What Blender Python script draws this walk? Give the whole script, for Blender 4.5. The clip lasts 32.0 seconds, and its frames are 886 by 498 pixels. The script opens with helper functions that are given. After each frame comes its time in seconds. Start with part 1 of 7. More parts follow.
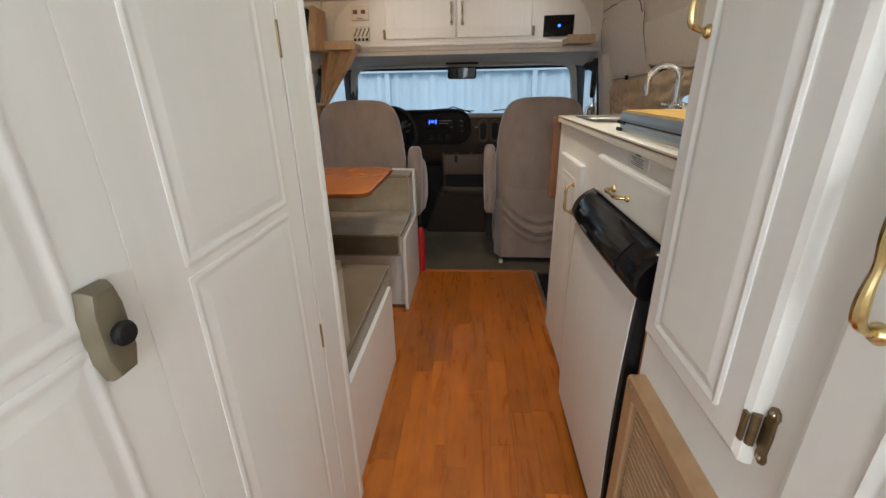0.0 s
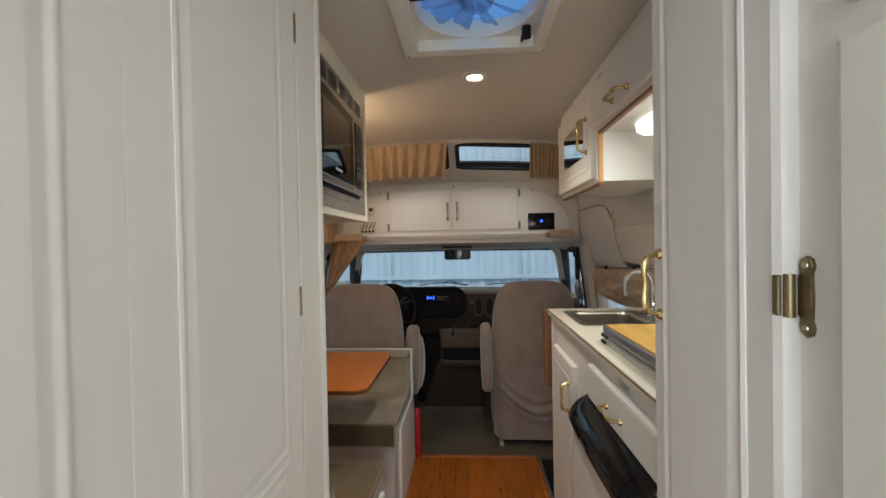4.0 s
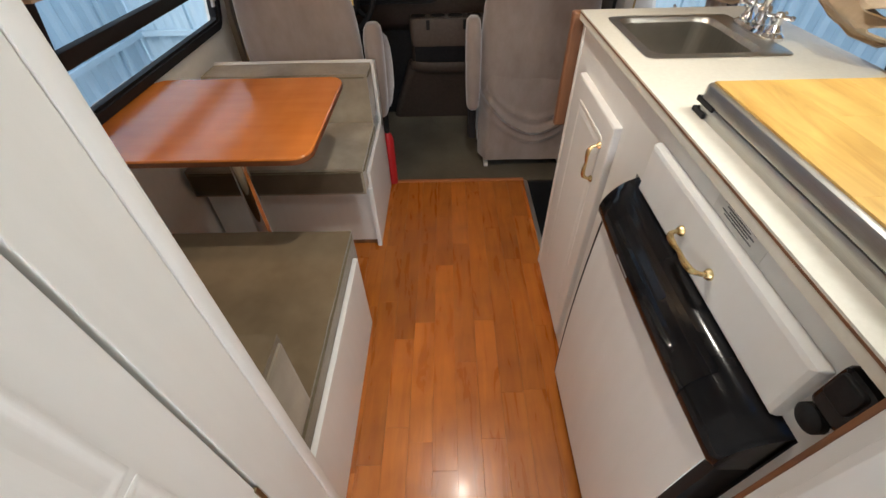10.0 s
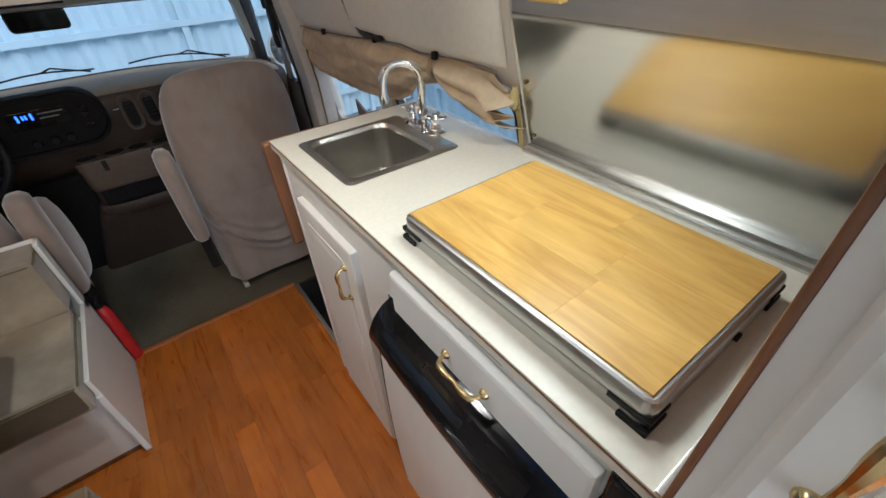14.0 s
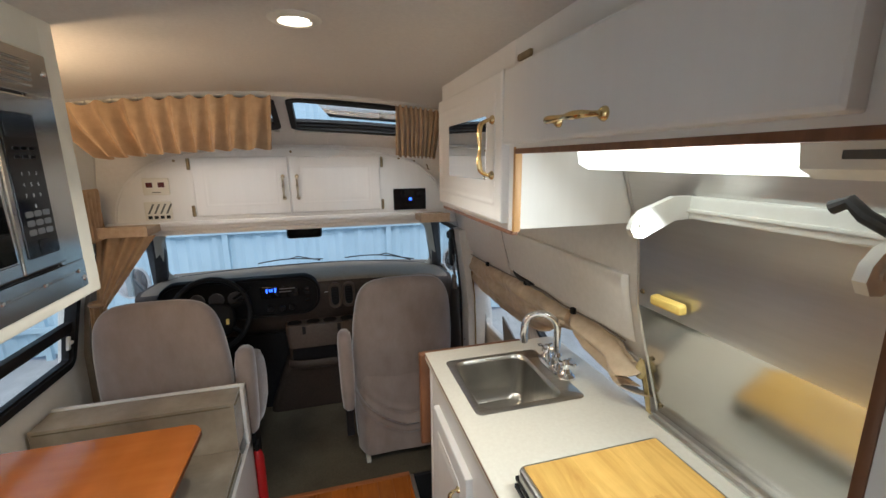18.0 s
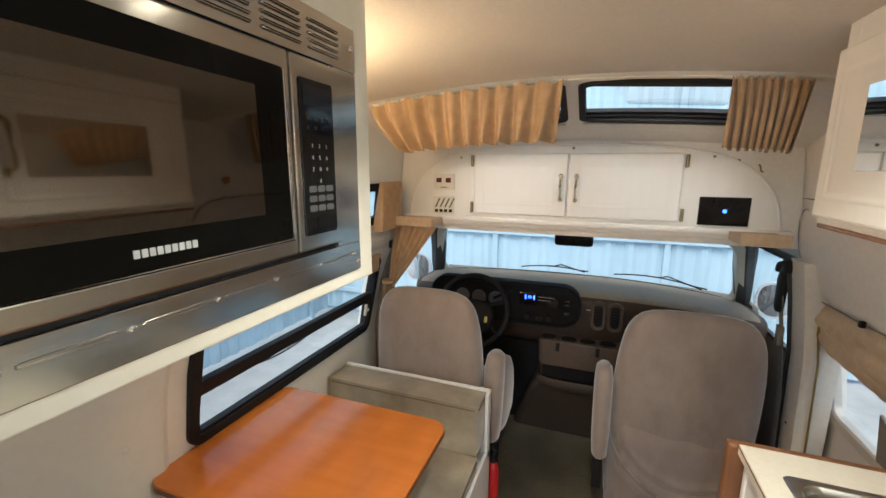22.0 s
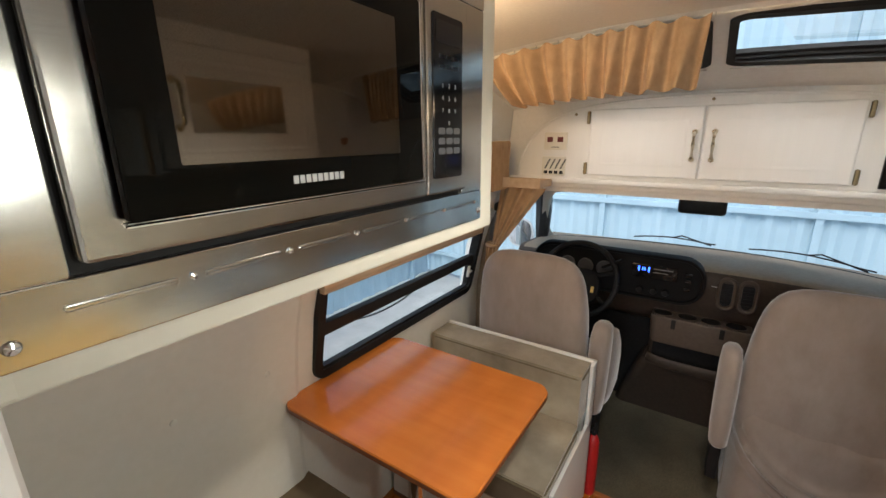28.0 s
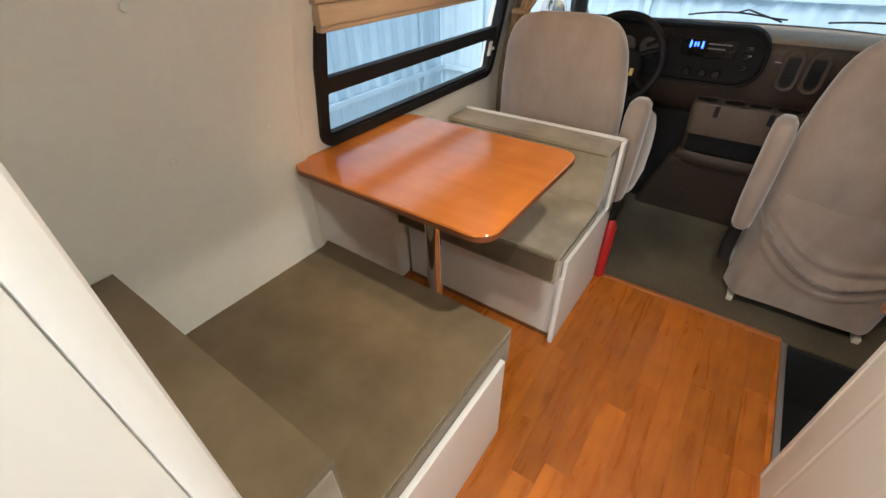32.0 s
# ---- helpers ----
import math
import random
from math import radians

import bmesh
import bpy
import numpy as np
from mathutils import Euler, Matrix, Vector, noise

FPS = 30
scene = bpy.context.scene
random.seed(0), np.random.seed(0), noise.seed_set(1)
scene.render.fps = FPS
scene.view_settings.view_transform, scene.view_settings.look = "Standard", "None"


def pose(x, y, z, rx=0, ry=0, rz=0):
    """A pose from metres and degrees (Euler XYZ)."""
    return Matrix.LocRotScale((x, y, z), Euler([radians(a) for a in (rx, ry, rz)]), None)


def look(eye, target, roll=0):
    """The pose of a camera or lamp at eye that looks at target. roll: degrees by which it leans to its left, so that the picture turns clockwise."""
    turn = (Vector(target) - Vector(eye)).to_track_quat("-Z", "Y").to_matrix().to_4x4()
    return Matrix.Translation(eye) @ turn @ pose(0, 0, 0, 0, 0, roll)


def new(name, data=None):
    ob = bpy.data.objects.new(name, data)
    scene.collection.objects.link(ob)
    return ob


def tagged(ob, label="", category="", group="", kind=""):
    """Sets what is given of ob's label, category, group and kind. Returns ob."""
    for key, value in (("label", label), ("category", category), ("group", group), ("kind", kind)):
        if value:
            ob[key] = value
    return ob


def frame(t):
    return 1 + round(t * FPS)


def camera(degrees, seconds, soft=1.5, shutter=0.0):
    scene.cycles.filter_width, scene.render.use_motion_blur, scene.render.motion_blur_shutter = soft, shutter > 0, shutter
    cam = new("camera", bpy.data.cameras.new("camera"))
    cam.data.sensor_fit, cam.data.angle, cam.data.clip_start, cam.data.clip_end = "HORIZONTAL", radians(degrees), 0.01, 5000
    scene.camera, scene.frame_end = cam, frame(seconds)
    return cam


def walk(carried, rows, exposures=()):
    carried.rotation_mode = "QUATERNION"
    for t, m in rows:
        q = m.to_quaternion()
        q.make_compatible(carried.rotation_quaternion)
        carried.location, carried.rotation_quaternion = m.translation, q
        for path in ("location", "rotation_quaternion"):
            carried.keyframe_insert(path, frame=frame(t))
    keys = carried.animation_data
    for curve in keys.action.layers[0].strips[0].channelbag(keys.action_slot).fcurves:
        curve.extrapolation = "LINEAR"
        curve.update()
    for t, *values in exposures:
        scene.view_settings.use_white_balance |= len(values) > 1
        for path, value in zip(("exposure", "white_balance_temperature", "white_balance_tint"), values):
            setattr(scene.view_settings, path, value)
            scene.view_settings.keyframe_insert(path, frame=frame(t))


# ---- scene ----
cam = camera(94.0, 32.0)
PATH = [
    (0, (0.09, 0.281, 1.108), (-0.053, 2.138, 0.378), -1.1),
    (0.5, (0.09, 0.285, 1.13), (-0.049, 2.173, 0.483), -1.0),
    (1, (0.094, 0.283, 1.153), (-0.044, 2.197, 0.589), -1.2),
    (1.5, (0.091, 0.277, 1.174), (-0.045, 2.214, 0.693), -1.1),
    (2, (0.089, 0.272, 1.195), (-0.045, 2.228, 0.8), -1.0),
    (2.5, (0.084, 0.274, 1.226), (-0.04, 2.246, 0.915), -0.7),
    (3, (0.09, 0.269, 1.253), (-0.037, 2.253, 1.041), -1.0),
    (3.5, (0.093, 0.253, 1.282), (-0.034, 2.245, 1.164), -1.2),
    (5.5, (0.103, 0.23, 1.294), (-0.028, 2.221, 1.43), -0.6),
    (6, (0.1, 0.261, 1.264), (-0.037, 2.255, 1.334), -0.6),
    (6.5, (0.096, 0.302, 1.206), (-0.051, 2.295, 1.125), -0.9),
    (7, (0.092, 0.33, 1.144), (-0.063, 2.303, 0.858), -1.1),
    (7.5, (0.075, 0.346, 1.085), (-0.071, 2.277, 0.584), -0.9),
    (8, (0.085, 0.456, 1.007), (-0.066, 2.318, 0.292), -1.2),
    (8.5, (0.063, 0.712, 0.925), (-0.073, 2.497, 0.034), -1.2),
    (9, (0.079, 0.763, 1.151), (-0.025, 2.425, 0.043), -1.4),
    (9.5, (0.044, 0.738, 1.285), (-0.031, 2.288, 0.023), -1.8),
    (10, (0.063, 0.814, 1.317), (0.033, 2.253, -0.072), -1.7),
    (10.5, (0.102, 0.88, 1.315), (0.133, 2.24, -0.151), -3.0),
    (11, (0.128, 0.969, 1.307), (0.353, 2.194, -0.257), -3.9),
    (11.5, (0.169, 0.971, 1.281), (0.593, 1.999, -0.381), -4.6),
    (12, (0.17, 0.975, 1.281), (0.695, 1.868, -0.43), -5.1),
    (12.5, (0.18, 0.976, 1.328), (0.822, 1.935, -0.306), -4.3),
    (13, (0.183, 0.971, 1.372), (0.956, 2.057, -0.119), -3.8),
    (13.5, (0.192, 0.965, 1.405), (1.058, 2.158, 0.053), -3.3),
    (14, (0.192, 0.955, 1.423), (1.101, 2.251, 0.201), -3.1),
    (14.5, (0.179, 0.911, 1.459), (1.115, 2.309, 0.376), -2.8),
    (15, (0.175, 0.886, 1.502), (1.123, 2.372, 0.556), -2.1),
    (15.5, (0.178, 0.877, 1.535), (1.114, 2.448, 0.723), -1.7),
    (17.5, (0.179, 0.854, 1.606), (0.844, 2.686, 1.156), -0.8),
    (18, (0.165, 0.85, 1.622), (0.679, 2.737, 1.2), -0.6),
    (18.5, (0.175, 0.845, 1.632), (0.504, 2.777, 1.232), -0.3),
    (19, (0.176, 0.856, 1.613), (0.305, 2.814, 1.225), 0.0),
    (19.5, (0.166, 0.913, 1.594), (0.097, 2.875, 1.21), 0.3),
    (20, (0.122, 1.02, 1.58), (-0.124, 2.967, 1.196), 0.4),
    (20.5, (0.084, 1.085, 1.585), (-0.315, 3.007, 1.202), 0.5),
    (21, (0.098, 1.103, 1.58), (-0.423, 2.996, 1.198), 0.4),
    (21.5, (0.109, 1.113, 1.584), (-0.505, 2.978, 1.202), 0.5),
    (22, (0.11, 1.118, 1.577), (-0.573, 2.959, 1.197), 0.4),
    (22.5, (0.114, 1.119, 1.57), (-0.62, 2.94, 1.192), 0.4),
    (23, (0.111, 1.117, 1.571), (-0.671, 2.919, 1.195), 0.3),
    (23.5, (0.104, 1.109, 1.572), (-0.723, 2.892, 1.201), 0.3),
    (24, (0.093, 1.11, 1.577), (-0.78, 2.871, 1.204), 0.2),
    (24.5, (0.074, 1.114, 1.575), (-0.842, 2.851, 1.194), 0.1),
    (25, (0.058, 1.117, 1.565), (-0.899, 2.827, 1.168), 0.0),
    (25.5, (0.064, 1.116, 1.558), (-0.929, 2.802, 1.145), 0.0),
    (27.5, (0.068, 1.108, 1.542), (-1.002, 2.725, 1.051), -0.3),
    (28, (0.066, 1.109, 1.539), (-1.01, 2.712, 1.016), -0.4),
    (28.5, (0.073, 1.106, 1.537), (-1.006, 2.689, 0.961), -0.3),
    (29, (0.062, 1.117, 1.497), (-1.013, 2.672, 0.844), -0.4),
    (29.5, (0.057, 1.118, 1.455), (-1.007, 2.637, 0.708), -0.3),
    (30, (0.067, 1.12, 1.404), (-0.996, 2.599, 0.578), -0.8),
    (30.5, (0.083, 1.121, 1.373), (-0.968, 2.56, 0.464), -1.3),
    (31, (0.071, 1.125, 1.346), (-0.956, 2.501, 0.319), -1.5),
    (31.5, (0.049, 1.114, 1.291), (-0.932, 2.458, 0.181), -1.3),
    (32, (0.048, 1.11, 1.274), (-0.898, 2.396, 0.068), -1.4),
]
walk(cam, [(t, look(eye, target, roll)) for t, eye, target, roll in PATH], exposures=[(0, 0.05, 6200, 7), (3, -0.20, 6250, 7), (6, -0.30, 6200, 7), (7, -0.10, 6200, 7), (8, 0.02, 6150, 6), (9, 0.62, 6100, 7), (10, 0.40, 6000, 8), (11, 0.5, 5750, 6), (12, 0.56, 5150, 1), (13, 0.38, 5300, 4), (15, 0.06, 5650, 6), (18, 0.08, 5700, 5), (20, 0.30, 6100, 4), (22, 0.62, 6050, 3), (25, 0.63, 6000, 4), (28, 0.50, 6100, 5), (29, 0.54, 6200, 5), (30, 0.36, 6300, 5), (31, 0.76, 6100, 5), (32, 0.90, 6250, 6)])

# ---- world, sun, large lights ----
world = bpy.data.worlds.new("world")
scene.world = world
world.use_nodes = True
_wn = world.node_tree.nodes
_sky = _wn.new("ShaderNodeTexSky")
_sky.sky_type, _sky.sun_disc = "NISHITA", False
_sky.sun_elevation, _sky.sun_rotation = radians(52), radians(176)
_sky.altitude, _sky.dust_density = 100.0, 1.5
world.node_tree.links.new(_sky.outputs[0], _wn["Background"].inputs[0])
_wn["Background"].inputs[1].default_value = 0.15
sun = new("sun", bpy.data.lights.new("sun", "SUN"))
sun.data.energy, sun.data.angle, sun.data.color = 1.7, radians(40), (1.0, 0.95, 0.88)
sun.matrix_world = look((-0.6, -7, 11), (0, 1.5, 0))


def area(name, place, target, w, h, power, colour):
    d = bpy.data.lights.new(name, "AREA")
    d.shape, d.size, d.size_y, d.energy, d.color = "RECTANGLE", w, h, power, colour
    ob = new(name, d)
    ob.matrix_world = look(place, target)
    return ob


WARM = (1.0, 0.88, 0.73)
# Fill lamps added at the unseen rear, turned sideways to brighten closet and pantry.
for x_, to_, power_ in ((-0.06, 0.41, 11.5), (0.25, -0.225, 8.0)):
    area("rear_fill", (x_, -0.93, 1.26), (to_, -0.80, 1.20), 0.27, 0.50, power_, (0.93, 0.97, 1.0))
# One more added fill, pointing forward down the aisle.
area("rear_fill", (0.10, -0.945, 1.28), (0.02, 1.6, 0.75), 0.56, 0.46, 3.0, (0.93, 0.97, 1.0))
lamp = bpy.data.lights.new("downlight_beam", "SPOT")
lamp.energy, lamp.spot_size, lamp.spot_blend, lamp.shadow_soft_size, lamp.color = 26, radians(126), 1.0, 0.024, WARM
new("downlight_beam", lamp).matrix_world = look((0.126, 1.70, 1.845), (0.126, 1.70, 0))
area("thin_light_glow", (0.640, 1.32, 1.596), (0.0, 1.32, 0.92), 0.09, 0.36, 4.7, (1.0, 0.97, 0.86)).rotation_mode = "XYZ"
# Unseen lamp, assumed for the warm glow on the ceiling by the microwave.
lamp2 = bpy.data.lights.new("unseen_glow_beam", "POINT")
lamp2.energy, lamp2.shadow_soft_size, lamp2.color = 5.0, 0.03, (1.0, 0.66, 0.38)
new("unseen_glow_beam", lamp2).location = (-0.55, 1.89, 1.70)


# ---- mesh helpers ----
ORIGIN = {}


def thing(name, base, label, category, group="", kind=""):
    ob = new(name)
    ob.location = base
    ob.empty_display_size = 0.05
    ORIGIN[ob] = Vector(base)
    return tagged(ob, label, category, group, kind)


def part(name, bm, material, parent=None, label="", smooth=35):
    """Links a bmesh, drawn in world metres, as one mesh object under its thing or part."""
    base = ORIGIN[parent] if parent else Vector((0, 0, 0))
    bmesh.ops.translate(bm, verts=bm.verts, vec=-base)
    bmesh.ops.recalc_face_normals(bm, faces=bm.faces)
    bm.edges.index_update()
    flat = []
    for e in bm.edges:
        if len(e.link_faces) == 2:
            a, b = sorted(f.calc_area() for f in e.link_faces)
            if b > 14 * a and e.calc_face_angle(0) > 0.05:
                flat.append(e.index)
    me = bpy.data.meshes.new(name)
    bm.to_mesh(me)
    bm.free()
    me.materials.append(material)
    if smooth:
        me.shade_smooth()
        me.set_sharp_from_angle(angle=radians(smooth))
        if flat:  # broad faces stay flat beside their rounded edges
            crease = me.attributes.get("sharp_edge") or me.attributes.new("sharp_edge", "BOOLEAN", "EDGE")
            for i in flat:
                crease.data[i].value = True
    ob = new(name, me)
    if parent:
        ob.parent = parent
    ORIGIN[ob] = base
    return tagged(ob, label)


def structure(name, bm, material, label, category, smooth=35):
    ob = part(name, bm, material, None, "", smooth)
    return tagged(ob, label, category, "", "structure")


def solo(name, base, bm, material, label, category, group="", kind="", smooth=35):
    """A thing that is one mesh."""
    base = Vector(base)
    bmesh.ops.translate(bm, verts=bm.verts, vec=-base)
    ob = part(name, bm, material, None, "", smooth)
    ob.location = base
    ORIGIN[ob] = base
    return tagged(ob, label, category, group, kind)


def join(*bms):
    out = bms[0]
    for b in bms[1:]:
        me = bpy.data.meshes.new("tmp")
        b.to_mesh(me)
        b.free()
        out.from_mesh(me)
        bpy.data.meshes.remove(me)
    return out


def box(x0, x1, y0, y1, z0, z1, r=0.0, seg=2):
    bm = bmesh.new()
    vs = [bm.verts.new((x, y, z)) for z in (z0, z1) for y in (y0, y1) for x in (x0, x1)]
    for f in ((0, 2, 3, 1), (4, 5, 7, 6), (0, 1, 5, 4), (2, 6, 7, 3), (0, 4, 6, 2), (1, 3, 7, 5)):
        bm.faces.new([vs[i] for i in f])
    if r:
        bmesh.ops.bevel(bm, geom=bm.edges[:], offset=r, segments=seg, affect="EDGES", profile=0.6)
    return bm


def curve_through(pts, n):
    """Points on a smooth curve (Catmull-Rom) through pts, n to each stretch."""
    p = [Vector(a) for a in pts]
    p = [p[0] * 2 - p[1]] + p + [p[-1] * 2 - p[-2]]
    out = []
    for a, b, c, d in zip(p, p[1:], p[2:], p[3:]):
        for k in range(n):
            t = k / n
            out.append(0.5 * (2 * b + (c - a) * t + (2 * a - 5 * b + 4 * c - d) * t * t + (3 * b - 3 * c + d - a) * t ** 3))
    return [tuple(v) for v in out + [p[-2]]]


def moved(bm, m):
    bmesh.ops.transform(bm, matrix=m, verts=bm.verts)
    return bm


def loft(rings, cap=True, closed=True):
    """Bridges rings of equal length; closed: each ring runs round."""
    bm = bmesh.new()
    rows = [[bm.verts.new(p) for p in ring] for ring in rings]
    n = len(rows[0])
    for a, b in zip(rows, rows[1:]):
        for i in range(n if closed else n - 1):
            bm.faces.new((a[i], a[(i + 1) % n], b[(i + 1) % n], b[i]))
    if cap and closed:
        bm.faces.new(rows[0][::-1])
        bm.faces.new(rows[-1])
    return bm


def tube(points, r, n=10, taper=None):
    """A round bar along points."""
    pts = [Vector(p) for p in points]
    rings, side = [], None
    for i, p in enumerate(pts):
        d = (pts[min(i + 1, len(pts) - 1)] - pts[max(i - 1, 0)]).normalized()
        side = d.orthogonal().normalized() if side is None else (side - d * side.dot(d)).normalized()
        up = d.cross(side)
        rr = r * (taper(i / (len(pts) - 1)) if taper else 1)
        rings.append([p + rr * (math.cos(2 * math.pi * k / n) * side + math.sin(2 * math.pi * k / n) * up) for k in range(n)])
    return loft(rings)


def lathe(profile, n=24, m=None):
    """Turns (radius, height) pairs about z."""
    bm = loft([[(max(r, 1e-4) * math.cos(2 * math.pi * k / n), max(r, 1e-4) * math.sin(2 * math.pi * k / n), h) for k in range(n)] for r, h in profile])
    return moved(bm, m) if m else bm


def cyl(x, y, z, r, h, axis="z", n=20, r2=None):
    turn = {"z": pose(x, y, z), "x": pose(x, y, z, 0, 90, 0), "y": pose(x, y, z, -90, 0, 0)}[axis]
    return lathe([(r, 0), (r if r2 is None else r2, h)], n, turn)


def rounded(u0, u1, v0, v1, rt, rb=None, k=5):
    """Points round a rectangle whose top and bottom corners have radii rt and rb."""
    rb = rt if rb is None else rb
    out = []
    for cu, cv, r, a0 in ((u1 - rt, v1 - rt, rt, 0), (u0 + rt, v1 - rt, rt, 90), (u0 + rb, v0 + rb, rb, 180), (u1 - rb, v0 + rb, rb, 270)):
        for i in range(k + 1):
            a = radians(a0 + 90 * i / k)
            out.append((cu + r * math.cos(a), cv + r * math.sin(a)))
    return out


# frames (u, v, w) -> world: w points out of the surface
FACE_L = lambda x: (lambda u, v, w: (x + w, u, v))      # on the driver's side, looking to +x
FACE_R = lambda x: (lambda u, v, w: (x - w, u, v))      # on the passenger's side, looking to -x
FACE_B = lambda y: (lambda u, v, w: (u, y - w, v))      # looking to the back
FACE_U = lambda z: (lambda u, v, w: (u, v, z + w))      # looking up


def slab(face, u0, u1, v0, v1, w0, w1, r=0.004, rt=0.003, rb=None, k=3):
    """A plate with rounded corners rt and a rounded front edge r."""
    ring = lambda i, w: [face(u, v, w) for u, v in rounded(u0 + i, u1 - i, v0 + i, v1 - i, max(rt - i, 0.0008), None if rb is None else max(rb - i, 0.0008), k)]
    return loft([ring(0, w0), ring(0, w1 - r), ring(0.3 * r, w1 - 0.3 * r), ring(r, w1)])


def routed(face, u0, u1, v0, v1, t, panels, rt=0.03, rb=0.012, relief=1.0, edge=0.006):
    """A cabinet door: a slab with a rounded edge and routed, raised panels (u0, u1, v0, v1)."""
    bm = slab(face, u0, u1, v0, v1, 0, t, edge)
    for a0, a1, b0, b1, *own in panels:
        rtop = own[0] if own else rt
        prof = ((0.0, -0.003), (0.0, 0.0012), (0.004, 0.0026), (0.0075, 0.0022), (0.011, 0.0007), (0.015, 0.0005), (0.024, 0.0026), (0.028, 0.0030))
        ring = lambda i, w: [face(u, v, t + w * relief) for u, v in rounded(a0 + i, a1 - i, b0 + i, b1 - i, max(rtop - i, 0.002), max(rb - i, 0.002), 6)]
        bm = join(bm, loft([ring(i, w) for i, w in prof]))
    return bm


def grid(fn, nu, nv):
    bm = bmesh.new()
    vs = [[bm.verts.new(fn(i / nu, j / nv)) for j in range(nv + 1)] for i in range(nu + 1)]
    for i in range(nu):
        for j in range(nv):
            bm.faces.new((vs[i][j], vs[i + 1][j], vs[i + 1][j + 1], vs[i][j + 1]))
    return bm


def sheet(fn, nu, nv, thick=0.003):
    """A cloth with two sides."""
    a = grid(fn, nu, nv)
    a.normal_update()
    front = list(a.verts)
    back = [a.verts.new(v.co + v.normal * thick) for v in front]
    at = {v: b for v, b in zip(front, back)}
    for f in list(a.faces):
        a.faces.new([at[v] for v in reversed(f.verts)])
    for e in [e for e in a.edges if len(e.link_faces) == 1 and e.verts[0] in at]:
        p, q = e.verts
        a.faces.new((p, q, at[q], at[p]))
    return a


def ellipse(cx, cy, z, a, b, n=28, k=2.6):
    out = []
    for i in range(n):
        t = 2 * math.pi * i / n
        c, s = math.cos(t), math.sin(t)
        out.append((cx + a * math.copysign(abs(c) ** (2 / k), c), cy + b * math.copysign(abs(s) ** (2 / k), s), z))
    return out


def text(name, body, size, m, material, parent, depth=0.0003):
    cu = bpy.data.curves.new(name, "FONT")
    cu.body, cu.size, cu.align_x, cu.align_y, cu.extrude, cu.resolution_u = body, size, "CENTER", "CENTER", depth, 2
    tmp = bpy.data.objects.new("tmp", cu)
    scene.collection.objects.link(tmp)
    me = bpy.data.meshes.new_from_object(tmp.evaluated_get(bpy.context.evaluated_depsgraph_get()))
    bpy.data.objects.remove(tmp)
    bm = bmesh.new()
    bm.from_mesh(me)
    bpy.data.meshes.remove(me)
    return part(name, moved(bm, m), material, parent, "", 0)


# text planes: x of the letters, y up, towards the reader
TEXT_L = lambda x, y, z: Matrix(((0, 0, 1, x), (1, 0, 0, y), (0, 1, 0, z), (0, 0, 0, 1)))
TEXT_R = lambda x, y, z: Matrix(((0, 0, -1, x), (-1, 0, 0, y), (0, 1, 0, z), (0, 0, 0, 1)))


